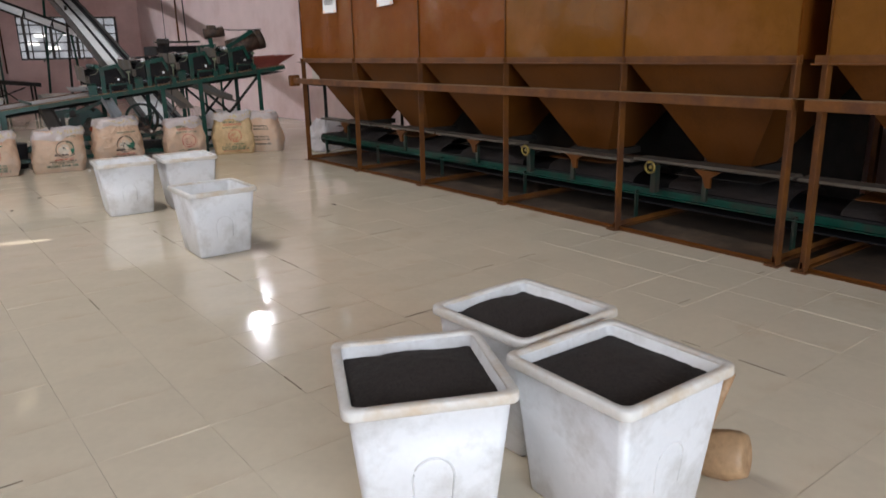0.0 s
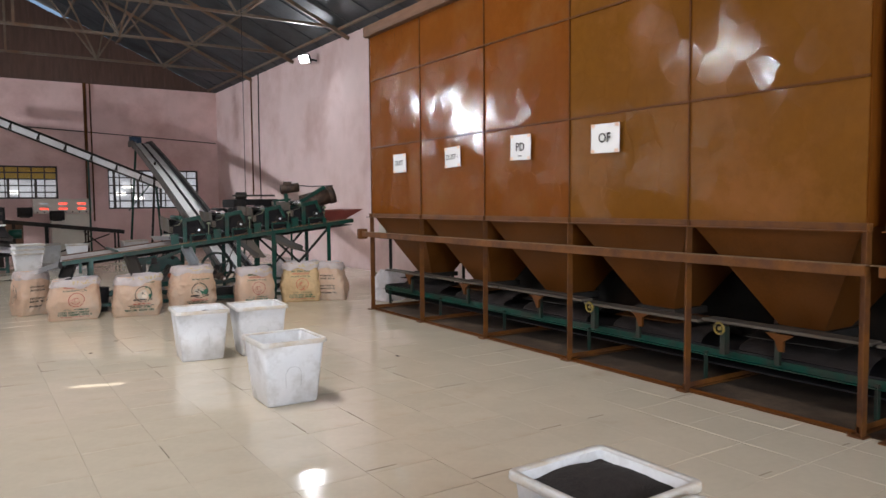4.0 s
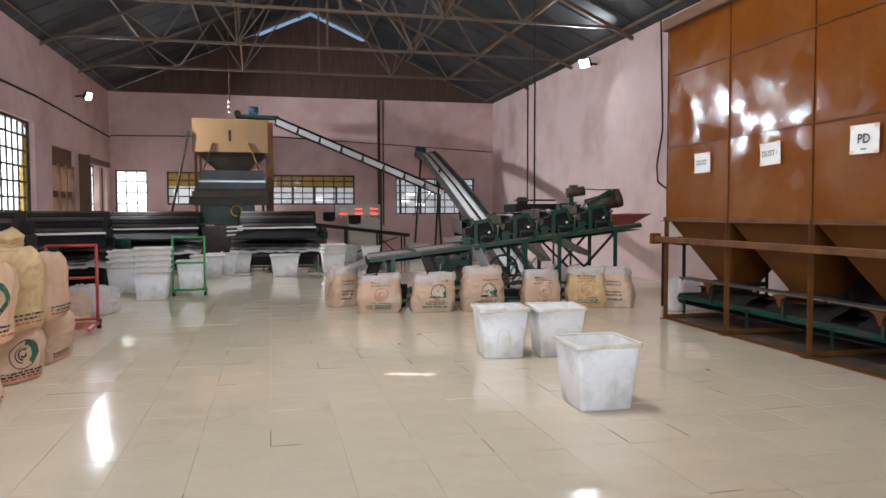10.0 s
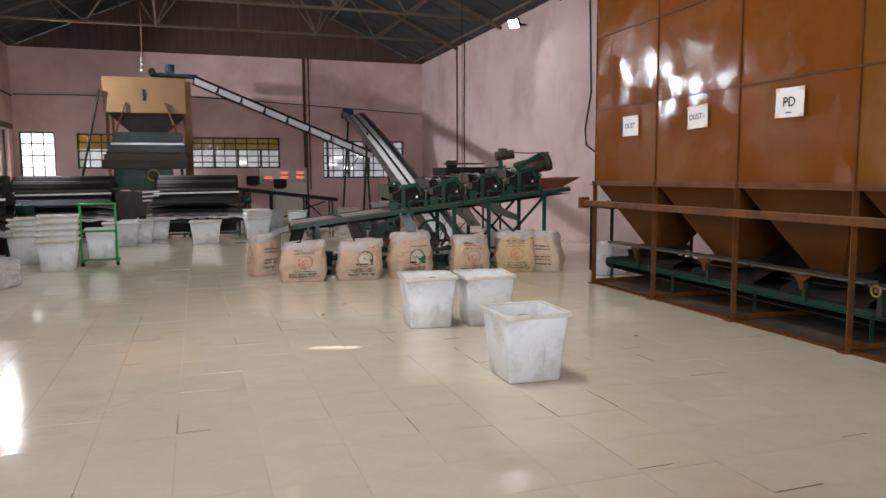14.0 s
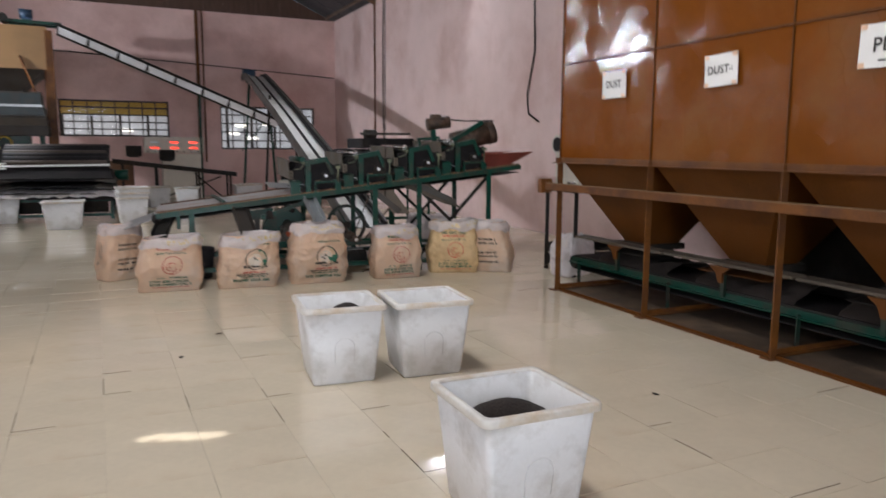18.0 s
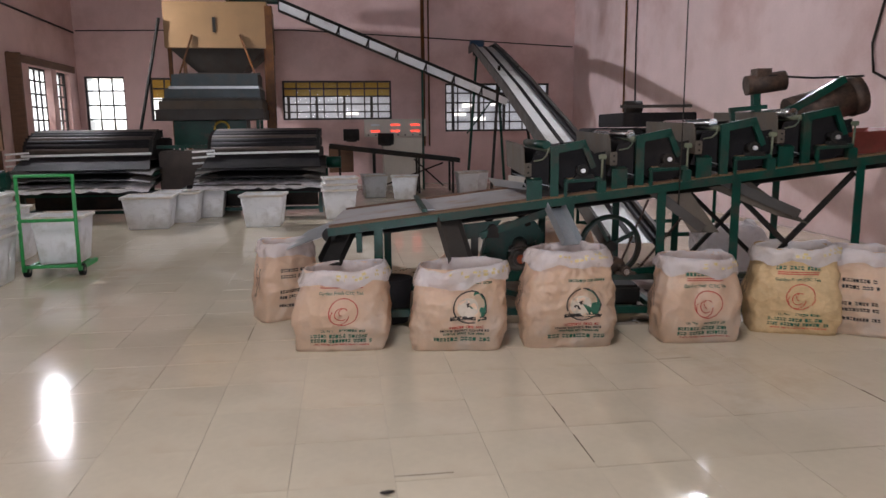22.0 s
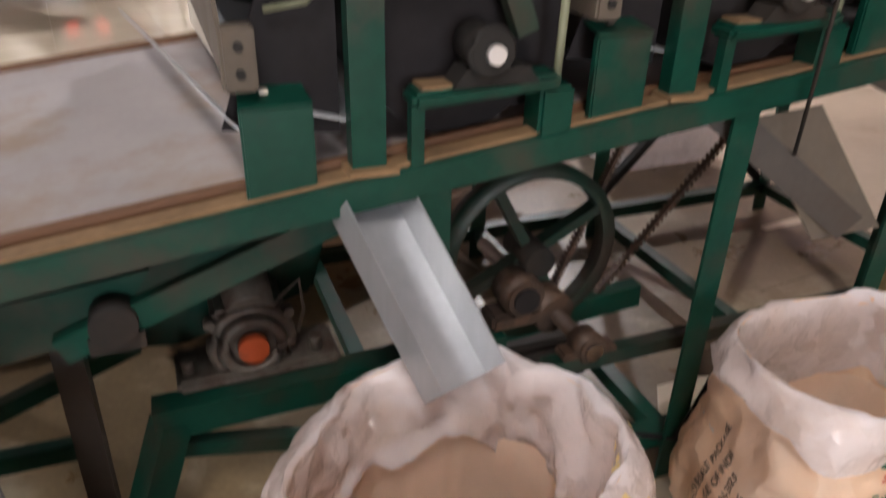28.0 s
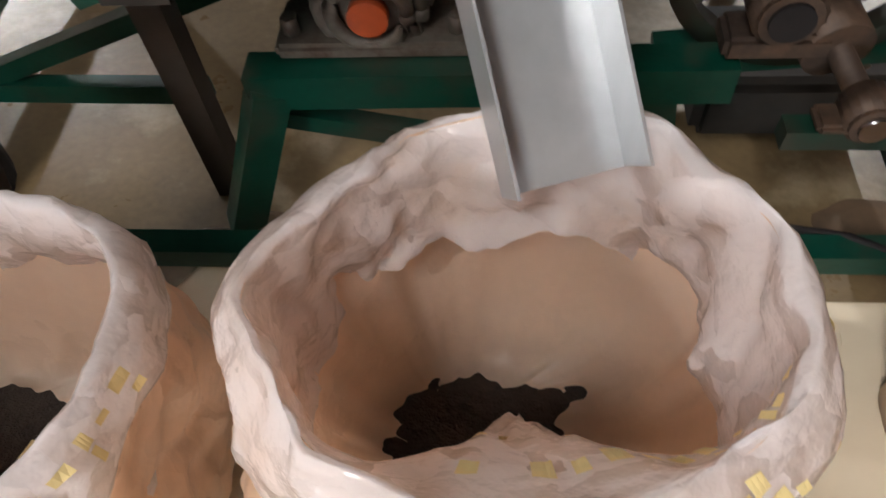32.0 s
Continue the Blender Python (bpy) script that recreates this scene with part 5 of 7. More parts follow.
def full_sack(x, y, z, rz, w, d, h, seed, rx=0, print_side=True, label="full tan paper tea sack in a stack", paper=None):
    n, rows, n_sq = 80, 34, 4.6

    def skin(a, f, lift=0.0):
        """A point of the stuffed sack: a round it, f up it."""
        k = (1 - abs(2 * f - 1) ** 7) ** 0.5
        px, py = superpoint(a, w * (0.84 + 0.16 * k), d * (0.74 + 0.26 * k), n_sq)
        c, sn = math.cos(a), math.sin(a)
        kk = 1 + 0.13 * noise.noise(Vector((c * 1.5 + seed, sn * 1.5, f * 2.1))) + 0.10 * (0.3 - abs(noise.noise(Vector((c * 3.2 + seed, sn * 3.2, f * 4.2)))))
        kk += 0.05 * (0.3 - abs(noise.noise(Vector((c * 8 + seed, sn * 8, f * 9))))) + 0.022 * (0.3 - abs(noise.noise(Vector((c * 19 + seed, sn * 19, f * 21)))))
        kk += lift / max(0.1, math.hypot(px, py))
        top = max(0.0, f - 0.72) / 0.28
        sag = 0.05 * noise.noise(Vector((px * 4 + seed, py * 4, 8))) * f + 0.045 * top * noise.noise(Vector((px * 13 + seed, py * 13, 3)))
        return Vector((px * kk * (1 - 0.10 * top * top), py * kk * (1 - 0.10 * top * top), h * f + sag))

    t = thing("full_tea_sack", label, "sack", pose(x, y, z, rx, 0, rz), "stacked tea sacks")
    part("bag_body", G().rings([[skin(6.28319 * i / n, j / rows) for i in range(n)] for j in range(rows + 1)], True, True), paper or M_SACK, t)

    def face(yy, zz):
        """A point of the printed face at yy, zz."""
        r = max(-0.95, min(0.95, yy / (d / 2)))
        return skin(math.copysign(math.asin(abs(r) ** (n_sq / 2)), r), zz / h, 0.005)

    def end(xx, zz):
        r = max(-0.95, min(0.95, xx / (w / 2)))
        return skin(-math.pi / 2 + math.copysign(math.asin(abs(r) ** (n_sq / 2)), r), zz / h, 0.005)

    if print_side:
        c, big = h * 0.52, min(0.125, h * 0.27)
        for r0, r1, a0, a1, m in ((0.93, 1.0, 0, 6.28319, M_INK_K), (0.62, 0.92, -0.9, 1.5, M_INK_G), (0.30, 0.40, 0.8, 4.6, M_INK_K), (0.52, 0.60, 1.9, 4.6, M_INK_K), (0.12, 0.24, 3.4, 6.6, M_INK_K)) if seed in (1, 2, 6) else ():
            vs = []
            for i in range(21):
                a = a0 + (a1 - a0) * i / 20
                vs += [face(big * r * math.cos(a), c + big * r * math.sin(a)) for r in (r0, r1)]
            part("round_emblem" if m is M_INK_K else "green_ground", G().add(vs, [(2 * i, 2 * i + 1, 2 * i + 3, 2 * i + 2) for i in range(20)]), m, t)
        rv = random.Random(seed)
        for i in range(3):
            zz = h * (0.09 + 0.05 * i)
            yy = -0.17
            while yy < 0.16:
                ww = rv.uniform(0.02, 0.05)
                part("print_bar", G().add([face(yy, zz), face(yy + ww, zz), face(yy + ww, zz + 0.014), face(yy, zz + 0.014)], [(0, 1, 2, 3)]), M_INK_K if i else M_INK_R, t)
                yy += ww + 0.012
        for i, text in enumerate(("WHOLESALE PACKAGE", "PRODUCE OF INDIA")):
            vs, fs = letters(text, 0.032)
            part("side_lettering", G().add([end(-0.02 + 0.05 * i + 0.9 * v.y, h * 0.5 + v.x * 0.8) for v in vs], fs), M_INK_K, t)
    return t


for x, y, rz, w, d, h, seed in ((-6.66, -2.65, -26, 0.5, 0.48, 0.42, 1), (-6.66, -1.62, -36, 0.48, 0.46, 0.42, 2), (-6.65, -0.88, -9, 0.5, 0.62, 0.43, 3), (-7.25, -2.2, -10, 0.5, 0.6, 0.42, 4), (-7.22, -1.25, -6, 0.5, 0.6, 0.42, 5)):
    full_sack(x, y, 0.0, rz, w, d, h, seed)
for x, y, rz, w, d, h, seed in ((-6.68, -2.35, -24, 0.56, 0.56, 0.58, 6), (-6.62, -1.68, -32, 0.46, 0.44, 0.62, 7), (-6.56, -1.08, -9, 0.42, 0.46, 0.55, 8), (-7.2, -1.6, 3, 0.46, 0.6, 0.56, 9), (-7.15, -0.85, -5, 0.46, 0.55, 0.52, 10)):
    full_sack(x, y, 0.40, rz, w, d, h, seed, paper=M_SACK2 if seed == 7 else None, label="full ochre paper tea sack standing on the lower sacks" if seed == 7 else "full tan paper tea sack standing on the lower sacks")
full_sack(-7.08, -0.75, 0.90, 40, 0.56, 0.5, 0.24, 31, 0, False, "flattened ochre sack thrown over the stack", M_SACK2)
full_sack(-7.0, 1.4, 0.0, 20, 0.55, 0.6, 0.34, 33, 0, False, "slumped tan sack beside the red trolley")
full_sack(-6.85, 2.2, 0.0, -15, 0.55, 0.5, 0.36, 35, 0, False, "crumpled pale sack behind the red trolley", M_LINER)
full_sack(0.62, 0.62, 0.0, 15, 0.42, 0.3, 0.42, 37, 0, False, "grimy pale sack leaning behind the bin post", M_LINER)

full_sack(-1.48, 3.15, 0.0, 12, 0.62, 0.5, 0.46, 41, 0, False, "plump pink plastic sack on the floor behind the machine")
full_sack(0.2, 3.25, 0.0, -8, 0.6, 0.45, 0.42, 43, 0, False, "pale sack on the floor behind the machine", M_LINER)
full_sack(-2.25, 3.05, 0.0, 25, 0.45, 0.4, 0.22, 45, 0, False, "crumpled tan sack on the floor behind the machine")
# trolleys


def trolley(label, m, x, y, rz, w, h, rails, deck):
    t = thing("sack_trolley", label, "trolley", pose(x, y, 0, 0, 0, rz), "trolleys")
    for s in (-1, 1):
        part("upright", G().tube([(s * w / 2, 0, 0.06), (s * w / 2, 0.02, h)], 0.017), m, t)
        wheel = part("wheel", G().cyl((s * w / 2 - 0.02, 0.08, 0.055), (s * w / 2 + 0.02, 0.08, 0.055), 0.055, 18), M_BLACK, t)
        part("hub", G().cyl((s * w / 2 - 0.024, 0.08, 0.055), (s * w / 2 + 0.024, 0.08, 0.055), 0.02, 12), M_STEEL, wheel)
        part("deck_rail", G().bar((s * w / 2, 0, 0.075), (s * w / 2, deck, 0.075), 0.035), m, t)
    for z in rails:
        part("cross_rail", G().tube([(-w / 2, 0.01, z), (w / 2, 0.01, z)], 0.015), m, t)
    for k in range(4):
        part("deck_slat", G().bar((-w / 2, deck * (k + 0.5) / 4, 0.085), (w / 2, deck * (k + 0.5) / 4, 0.085), 0.04, 0.012), m, t)
    return t


trolley("bright green tubular hand trolley with a crate on it", M_LIME, -5.86, 4.02, 2, 0.47, 0.93, (0.92, 0.52, 0.1), 0.5)
trolley("red tubular hand trolley beside the stacked sacks", M_RED, -6.75, 0.85, 3, 0.50, 0.95, (0.94, 0.58, 0.12), -0.55)

# ---------------------------------------------------------------- sorting machine in front
MM = pose(-3.33, 1.825, 0, 0, 0, -6.28)
mc = thing("roller_sorting_machine", "long inclined green sorting machine with black rollers and steel chutes", "machine", MM)
LEN, WID = 3.80, 1.12


def dz(u):
    return 0.672 + 0.12 * u


for v in (0.0, WID):
    part("side_beam", G().bar((0, v, dz(0) - 0.026), (LEN, v, dz(LEN) - 0.026), 0.045, 0.052), M_GREEN, mc, bevel=0.003)
    part("beam_dust", G().bar((0.02, v + (0.004 if v == 0 else -0.004), dz(0) + 0.004), (LEN - 0.02, v + (0.004 if v == 0 else -0.004), dz(LEN) + 0.004), 0.036, 0.006), M_DUSTRAIL, mc, "brown tea dust on the beam")
    part("belt_curb", G().bar((0, abs(v - 0.045), dz(0) + 0.006), (LEN, abs(v - 0.045), dz(LEN) + 0.004), 0.014, 0.018), M_WOOD, mc)
part("belt", G().sheet([(-0.02, 0.05, dz(0) - 0.01), (LEN, 0.05, dz(LEN) - 0.01), (LEN, WID - 0.05, dz(LEN) - 0.01), (-0.02, WID - 0.05, dz(0) - 0.01)], 0.008), M_BAND, mc, "grey felt belt")
part("return_belt", G().sheet([(0, 0.05, dz(0) - 0.09), (LEN, 0.05, dz(LEN) - 0.09), (LEN, WID - 0.05, dz(LEN) - 0.09), (0, WID - 0.05, dz(0) - 0.09)], 0.006), M_DARK, mc)
part("end_drum", G().cyl((0.0, 0.03, dz(0) - 0.05), (0.0, WID - 0.03, dz(0) - 0.05), 0.045, 16), M_DARK, mc)
part("discharge_tray", G().sheet([(-0.30, 0.12, dz(0) - 0.16), (0.0, 0.05, dz(0) - 0.05), (0.0, WID - 0.05, dz(0) - 0.05), (-0.30, WID - 0.1, dz(0) - 0.16)]), M_GALV, mc)
part("cross_bar", G().bar((0.62, 0.0, dz(0.62) + 0.03), (0.55, WID, dz(0.55) + 0.03), 0.035, 0.02), M_GREEN, mc)
part("cross_bar_cover", G().bar((0.66, 0.1, dz(0.66) + 0.02), (0.6, WID - 0.2, dz(0.6) + 0.02), 0.05, 0.006), M_GALV, mc)
# legs and bracing
for u in (0.32, 1.55, 2.14, 2.62, 3.42):
    for v in (0.012, WID):
        part("leg", G().angle((u, v, 0.0), (u, v, dz(u) - 0.05), 0.055, 0.007), M_GREEN, mc)
for v in (0.03, WID - 0.02):
    part("base_rail", G().bar((0.32, v, 0.10), (3.42, v, 0.10), 0.045), M_GREEN, mc)
    for ua, ub in ((2.62, 3.42), (3.42, 2.62)):
        part("brace", G().bar((ua, v + 0.03, 0.12), (ub, v + 0.03, dz(ub) - 0.10), 0.03, 0.03), M_DARK, mc)
for u in (0.32, 1.55, 2.14, 2.62, 3.42):
    part("cross_tie", G().bar((u, 0, 0.10), (u, WID, 0.10), 0.04), M_GREEN, mc)
part("mid_rail", G().bar((1.85, 0.10, 0.304), (3.4, 0.10, 0.302), 0.035), M_GREEN2, mc)

for x, y, r in ((0.93, 0.10, 0.07), (0.80, 0.09, 0.05), (1.02, 0.15, 0.05), (1.7, 0.2, 0.08), (2.1, 0.16, 0.09), (2.55, 0.3, 0.1), (1.95, 0.5, 0.07)):
    k = 18
    rim = [Vector((x + r * (1 + 0.5 * noise.noise(Vector((3 * math.cos(6.28319 * i / k) + x * 9, 3 * math.sin(6.28319 * i / k), 1)))) * math.cos(6.28319 * i / k), y + 0.6 * r * math.sin(6.28319 * i / k), 0.002)) for i in range(k)]
    part("spilt_tea", G().rings([rim, [Vector((x, y, 0)) + (p - Vector((x, y, 0.002))) * 0.5 + Vector((0, 0, 0.014)) for p in rim]], False, True), M_DUSTFLOOR, mc)
# layer that paints both grime and the machine's shade on the tiles
g = G()
nx, ny = 60, 26
ok = {}
for i in range(nx + 1):
    for j in range(ny + 1):
        x, y = 0.1 + 3.6 * i / nx, 0.0 + 2.3 * j / ny
        edge = min(i / 6, (nx - i) / 6, j / 4, (ny - j) / 9, 1.0)
        ok[i, j] = edge + 0.9 * noise.noise(Vector((x * 2.3, y * 2.3, 4))) + 0.4 * noise.noise(Vector((x * 7, y * 7, 4))) > 0.05
        g.v.append((x, y, 0.0015))
for i in range(nx):
    for j in range(ny):
        q = [(i, j), (i + 1, j), (i + 1, j + 1), (i, j + 1)]
        c = [p for p in q if ok[p]]
        if len(c) >= 3:
            g.f.append(tuple(p[0] * (ny + 1) + p[1] for p in c))
            g.s.append(False)
part("shaded_floor_grime", g, M_GRIME_SHADE, mc, "brown grime and painted shade on the tiles")

# roller units
for k, u in enumerate((1.45, 1.995, 2.535, 3.06)):
    z = dz(u)
    unit = part("roller_unit_frame", G().bar((u, 0.01, z), (u, 0.01, z + 0.315), 0.052, 0.03), M_GREEN, mc)
    part("frame_top", G().bar((u - 0.026, 0.012, z + 0.30), (u + 0.20, 0.012, z + 0.345), 0.028, 0.05), M_GREEN, unit)
    part("frame_arm", G().bar((u + 0.185, 0.012, z + 0.345), (u + 0.25, 0.012, z + 0.19), 0.028, 0.035), M_GREEN, unit)
    part("pedestal", G().bar((u + 0.06, 0.0, z + 0.108), (u + 0.30, 0.0, z + 0.122), 0.06, 0.026), M_GREEN, unit, bevel=0.008)
    part("pedestal_leg", G().bar((u + 0.07, -0.01, z), (u + 0.07, -0.01, z + 0.10), 0.02, 0.02), M_GREEN, unit)
    part("pedestal_bracket", G().box((u + 0.27, -0.02, z + 0.02), (u + 0.33, 0.04, z + 0.11)), M_GREEN, unit, bevel=0.006)
    br = part("bearing", G().cyl((u + 0.172, -0.05, z + 0.176), (u + 0.172, 0.03, z + 0.176), 0.032, 20), M_DARK, unit)
    part("bearing_ring", G().tube([(u + 0.172 + 0.033 * math.cos(a), -0.04, z + 0.176 + 0.033 * math.sin(a)) for a in [6.28319 * i / 20 for i in range(21)]], 0.006, 8), M_DARK, br)
    part("bearing_block", G().prism([(u + 0.12, z + 0.124), (u + 0.26, z + 0.124), (u + 0.24, z + 0.15), (u + 0.14, z + 0.15)], -0.03, 0.02), M_DARK, br)
    part("shaft_end", G().cyl((u + 0.172, -0.062, z + 0.176), (u + 0.172, -0.05, z + 0.176), 0.014, 16), M_SHINE, br, "bright shaft end")
    part("drum", G().cyl((u + 0.16, 0.06, z + 0.175), (u + 0.16, WID - 0.06, z + 0.175), 0.15, 28), M_BLACK, mc, "black rubber drum")
    part("feed_roller", G().cyl((u - 0.03, 0.13, z + 0.335), (u - 0.03, WID - 0.05, z + 0.335), 0.028, 16), M_STEEL if k > 0 else M_GREEN, mc)
    part("brush_guard", G().sheet([(u - 0.20, 0.05, z + 0.07), (u - 0.03, 0.05, z + 0.05), (u - 0.03, 0.05, z + 0.29), (u - 0.13, 0.05, z + 0.27)]), M_BLACK, mc)
    part("hood_plate", G().sheet([(u - 0.19, -0.005, z + 0.14), (u - 0.19, WID - 0.1, z + 0.16), (u - 0.20, WID - 0.1, z + 0.355), (u - 0.20, 0.03, z + 0.335), (u - 0.20, -0.005, z + 0.30)], 0.006), M_PLATE, mc, "dusty tan hood plate")
    part("hood_roof", G().sheet([(u - 0.19, 0.10, z + 0.322), (u - 0.05, 0.12, z + 0.29), (u - 0.05, WID - 0.1, z + 0.30), (u - 0.19, WID - 0.1, z + 0.352)], 0.004), M_DARK, mc)
    part("top_tube", G().cyl((u - 0.01, 0.02, z + 0.30), (u - 0.02, WID, z + 0.315), 0.018, 12), M_DUSTGREEN, mc)
    part("hook_rod", G().tube([(u - 0.012, 0.03, z + 0.31), (u - 0.035, 0.025, z + 0.315), (u - 0.05, 0.02, z + 0.27), (u - 0.075, 0.02, z + 0.245), (u - 0.13, 0.03, z + 0.235)], 0.005, 6), M_DUSTGREEN, mc)
    tb_ = part("adjuster_bolt", G().cyl((u + 0.30, -0.005, z + 0.08), (u + 0.305, -0.005, z + 0.26), 0.007, 8), M_DUSTGREEN, mc)
    part("wing_nut", G().box((u + 0.28, -0.012, z + 0.245), (u + 0.33, 0.006, z + 0.275)), M_DUSTGREEN, tb_, bevel=0.005)
    part("foot_plate", G().box((u - 0.035, -0.025, z + 0.002), (u + 0.04, 0.03, z + 0.010)), M_DUSTRAIL, unit)
    part("pedestal_dust", G().box((u + 0.075, -0.022, z + 0.1235), (u + 0.14, 0.022, z + 0.128)), M_DUSTRAIL, unit)
    part("shaft", G().cyl((u + 0.172, 0.03, z + 0.176), (u + 0.172, 0.07, z + 0.176), 0.016, 12), M_DUSTRAIL, br)
    part("gate_lip", G().sheet([(u - 0.18, -0.012, z + 0.115), (u - 0.08, -0.012, z + 0.115), (u - 0.085, 0.05, z + 0.128), (u - 0.175, 0.05, z + 0.128)], 0.003), M_GREEN, mc)
    hb = part("hood_block", G().box((u - 0.195, -0.02, z + 0.14), (u - 0.15, 0.012, z + 0.225)), M_PLATE, mc, bevel=0.004)
    for k2 in (0.165, 0.20):
        part("bolt", G().cyl((u - 0.172, -0.026, z + k2), (u - 0.172, -0.02, z + k2), 0.007, 6), M_DARK, hb)
    part("gate_plate", G().box((u - 0.18, -0.012, z - 0.05), (u - 0.08, 0.006, z + 0.115)), M_GREEN, mc, bevel=0.003)
    part("gate_board", G().bar((u - 0.14, 0.02, z + 0.10), (u - 0.17, WID - 0.08, z + 0.055), 0.012, 0.06), M_CREAM if k == 0 else M_HOOD, mc)
    part("tray", G().sheet([(u - 0.13, 0.03, z + 0.10), (u + 0.02, 0.03, z + 0.06), (u + 0.02, WID - 0.1, z + 0.06), (u - 0.15, WID - 0.1, z + 0.10)]), M_GALV, mc)


for ua, ub in ((1.30, 1.80), (1.83, 2.34), (2.37, 2.88), (2.91, 3.40)):
    part("back_cover", G().sheet([(ua, WID - 0.035, dz(ua) + 0.02), (ub, WID - 0.035, dz(ub) + 0.02), (ub, WID - 0.035, dz(ub) + 0.30), (ua, WID - 0.035, dz(ua) + 0.30)], 0.006), M_BLACK, mc)
    part("side_cover", G().sheet([(ub - 0.085, 0.075, dz(ub) + 0.015), (ub + 0.0, 0.075, dz(ub) + 0.02), (ub - 0.01, 0.075, dz(ub) + 0.25), (ub - 0.075, 0.075, dz(ub) + 0.24)], 0.005), M_BLACK, mc)
    part("cover_bolt", G().cyl((ub - 0.045, 0.065, dz(ub) + 0.20), (ub - 0.045, 0.075, dz(ub) + 0.20), 0.007, 6), M_HOOD, mc)


def chute(ua, ub, za, zb, va, vb, w, m, label):
    """An open U-shaped trough from under the belt down to a sack."""
    p, q = Vector((ua, va, za)), Vector((ub, vb, zb))
    d = (q - p).normalized()
    s = Vector((d.y, -d.x, 0)).normalized() * (w / 2) if abs(d.y) + abs(d.x) > 0.01 else Vector((w / 2, 0, 0))
    n = d.cross(s).normalized()
    n = n if n.z > 0 else -n
    prof = [(-1, 0.062), (-1, 0.0), (1, 0.0), (1, 0.062)]
    outer = [[e + k * s + n * hh for k, hh in prof] for e in (p, q)]
    inner = [[e + k * s * 0.95 + n * max(hh, 0.004) for k, hh in prof] for e in (p, q)]
    vs = outer[0] + outer[1] + inner[0] + inner[1]
    fs = [(i, i + 1, 5 + i, 4 + i) for i in range(3)] + [(9 + i, 8 + i, 12 + i, 13 + i) for i in range(3)]
    fs += [(i + 1, i, 8 + i, 9 + i) for i in range(3)] + [(4 + i, 5 + i, 13 + i, 12 + i) for i in range(3)] + [(0, 4, 12, 8), (7, 3, 11, 15)]
    g = G().add(vs, fs)
    part("chute", g, m, mc, label)


chute(1.446, 1.519, 0.775, 0.572, 0.02, -0.20, 0.118, M_GALV, "bright galvanised chute into a sack")
chute(0.10, 0.03, 0.62, 0.46, 0.10, -0.16, 0.14, M_DARK, "dark chute under the low end")
chute(0.76, 0.83, 0.70, 0.46, 0.03, -0.15, 0.15, M_HOOD, "dusty sheet chute")
chute(2.08, 2.40, 0.88, 0.62, 0.12, 0.0, 0.18, M_HOOD, "dusty sheet chute")
part("chute_side", G().sheet([(2.17, 0.0, 0.86), (2.33, 0.0, 0.87), (2.50, -0.07, 0.62), (2.32, -0.07, 0.62)], 0.004), M_PLATE, mc, "dusty chute side sheet")
chute(2.48, 3.02, 0.95, 0.70, 0.14, 0.03, 0.19, M_HOOD, "dusty sheet chute")
part("chute_side", G().sheet([(2.46, 0.05, 0.90), (2.74, 0.05, 0.93), (3.10, -0.03, 0.66), (2.88, -0.03, 0.72)], 0.004), M_PLATE, mc, "dusty chute side sheet")
part("spill_lip", G().sheet([(1.255, 0.0, 0.945), (1.295, 0.0, 0.90), (1.165, WID - 0.1, 0.85), (1.11, WID - 0.1, 0.915)], 0.003), M_GALV, mc, "pale galvanised spill lip")
part("guide_tube", G().bar((0.20, -0.03, dz(0.2) - 0.05), (0.20, -0.03, 0.52), 0.035, 0.05), M_GREEN, mc)

# drive below the belt: guard, bearing with red cap, flywheel
part("drive_frame", G().bar((0.985, 0.15, 0.0), (1.10, 0.20, 0.30), 0.06).bar((1.07, 0.21, 0.303), (1.80, 0.21, 0.312), 0.06, 0.066).bar((1.74, 0.22, 0.0), (1.70, 0.22, 0.29), 0.05).bar((1.10, 0.24, 0.20), (1.7, 0.24, 0.06), 0.035), M_GREEN, mc)
part("belt_guard", G().prism([(1.0, 0.36), (1.14, 0.34), (1.42, 0.42), (1.46, 0.56), (1.38, 0.66), (1.20, 0.64), (1.04, 0.54)], 0.38, 0.50), M_GREEN, mc, bevel=0.01)
part("guard_top", G().tube([(1.19 + 0.15 * math.cos(a), 0.36, 0.60 + 0.12 * math.sin(a)) for a in [0.2 + 2.6 * i / 14 for i in range(15)]], 0.02, 8), M_DARK, mc)
part("diagonal_bar", G().bar((0.98, 0.05, 0.60), (1.42, 0.05, 0.757), 0.025, 0.045), M_GREEN, mc)
part("hanger_plate", G().prism([(0.74, 0.66), (1.12, 0.70), (1.09, 0.655), (0.99, 0.59), (0.80, 0.565)], 0.07, 0.085), M_GREEN, mc)
part("hanger_bearing", G().cyl((1.06, 0.02, 0.64), (1.06, 0.07, 0.64), 0.035, 16).box((1.02, 0.03, 0.59), (1.10, 0.07, 0.62)), M_DARK, mc)
part("inner_post", G().angle((0.945, 0.24, 0.0), (0.955, 0.24, 0.66), 0.05, 0.008), M_HOOD, mc)
part("slanting_stay", G().bar((0.36, 0.30, 0.16), (1.06, 0.30, 0.425), 0.03, 0.035), M_GREEN, mc)
part("low_stay", G().bar((0.36, 0.30, 0.21), (0.96, 0.28, 0.217), 0.03, 0.04), M_GREEN, mc)
mb = part("drive_bearing", G().cyl((1.27, 0.245, 0.412), (1.27, 0.38, 0.412), 0.072, 24).box((1.20, 0.25, 0.36), (1.34, 0.36, 0.49)), M_CAST, mc, "greasy grey cast bearing housing", bevel=0.012)
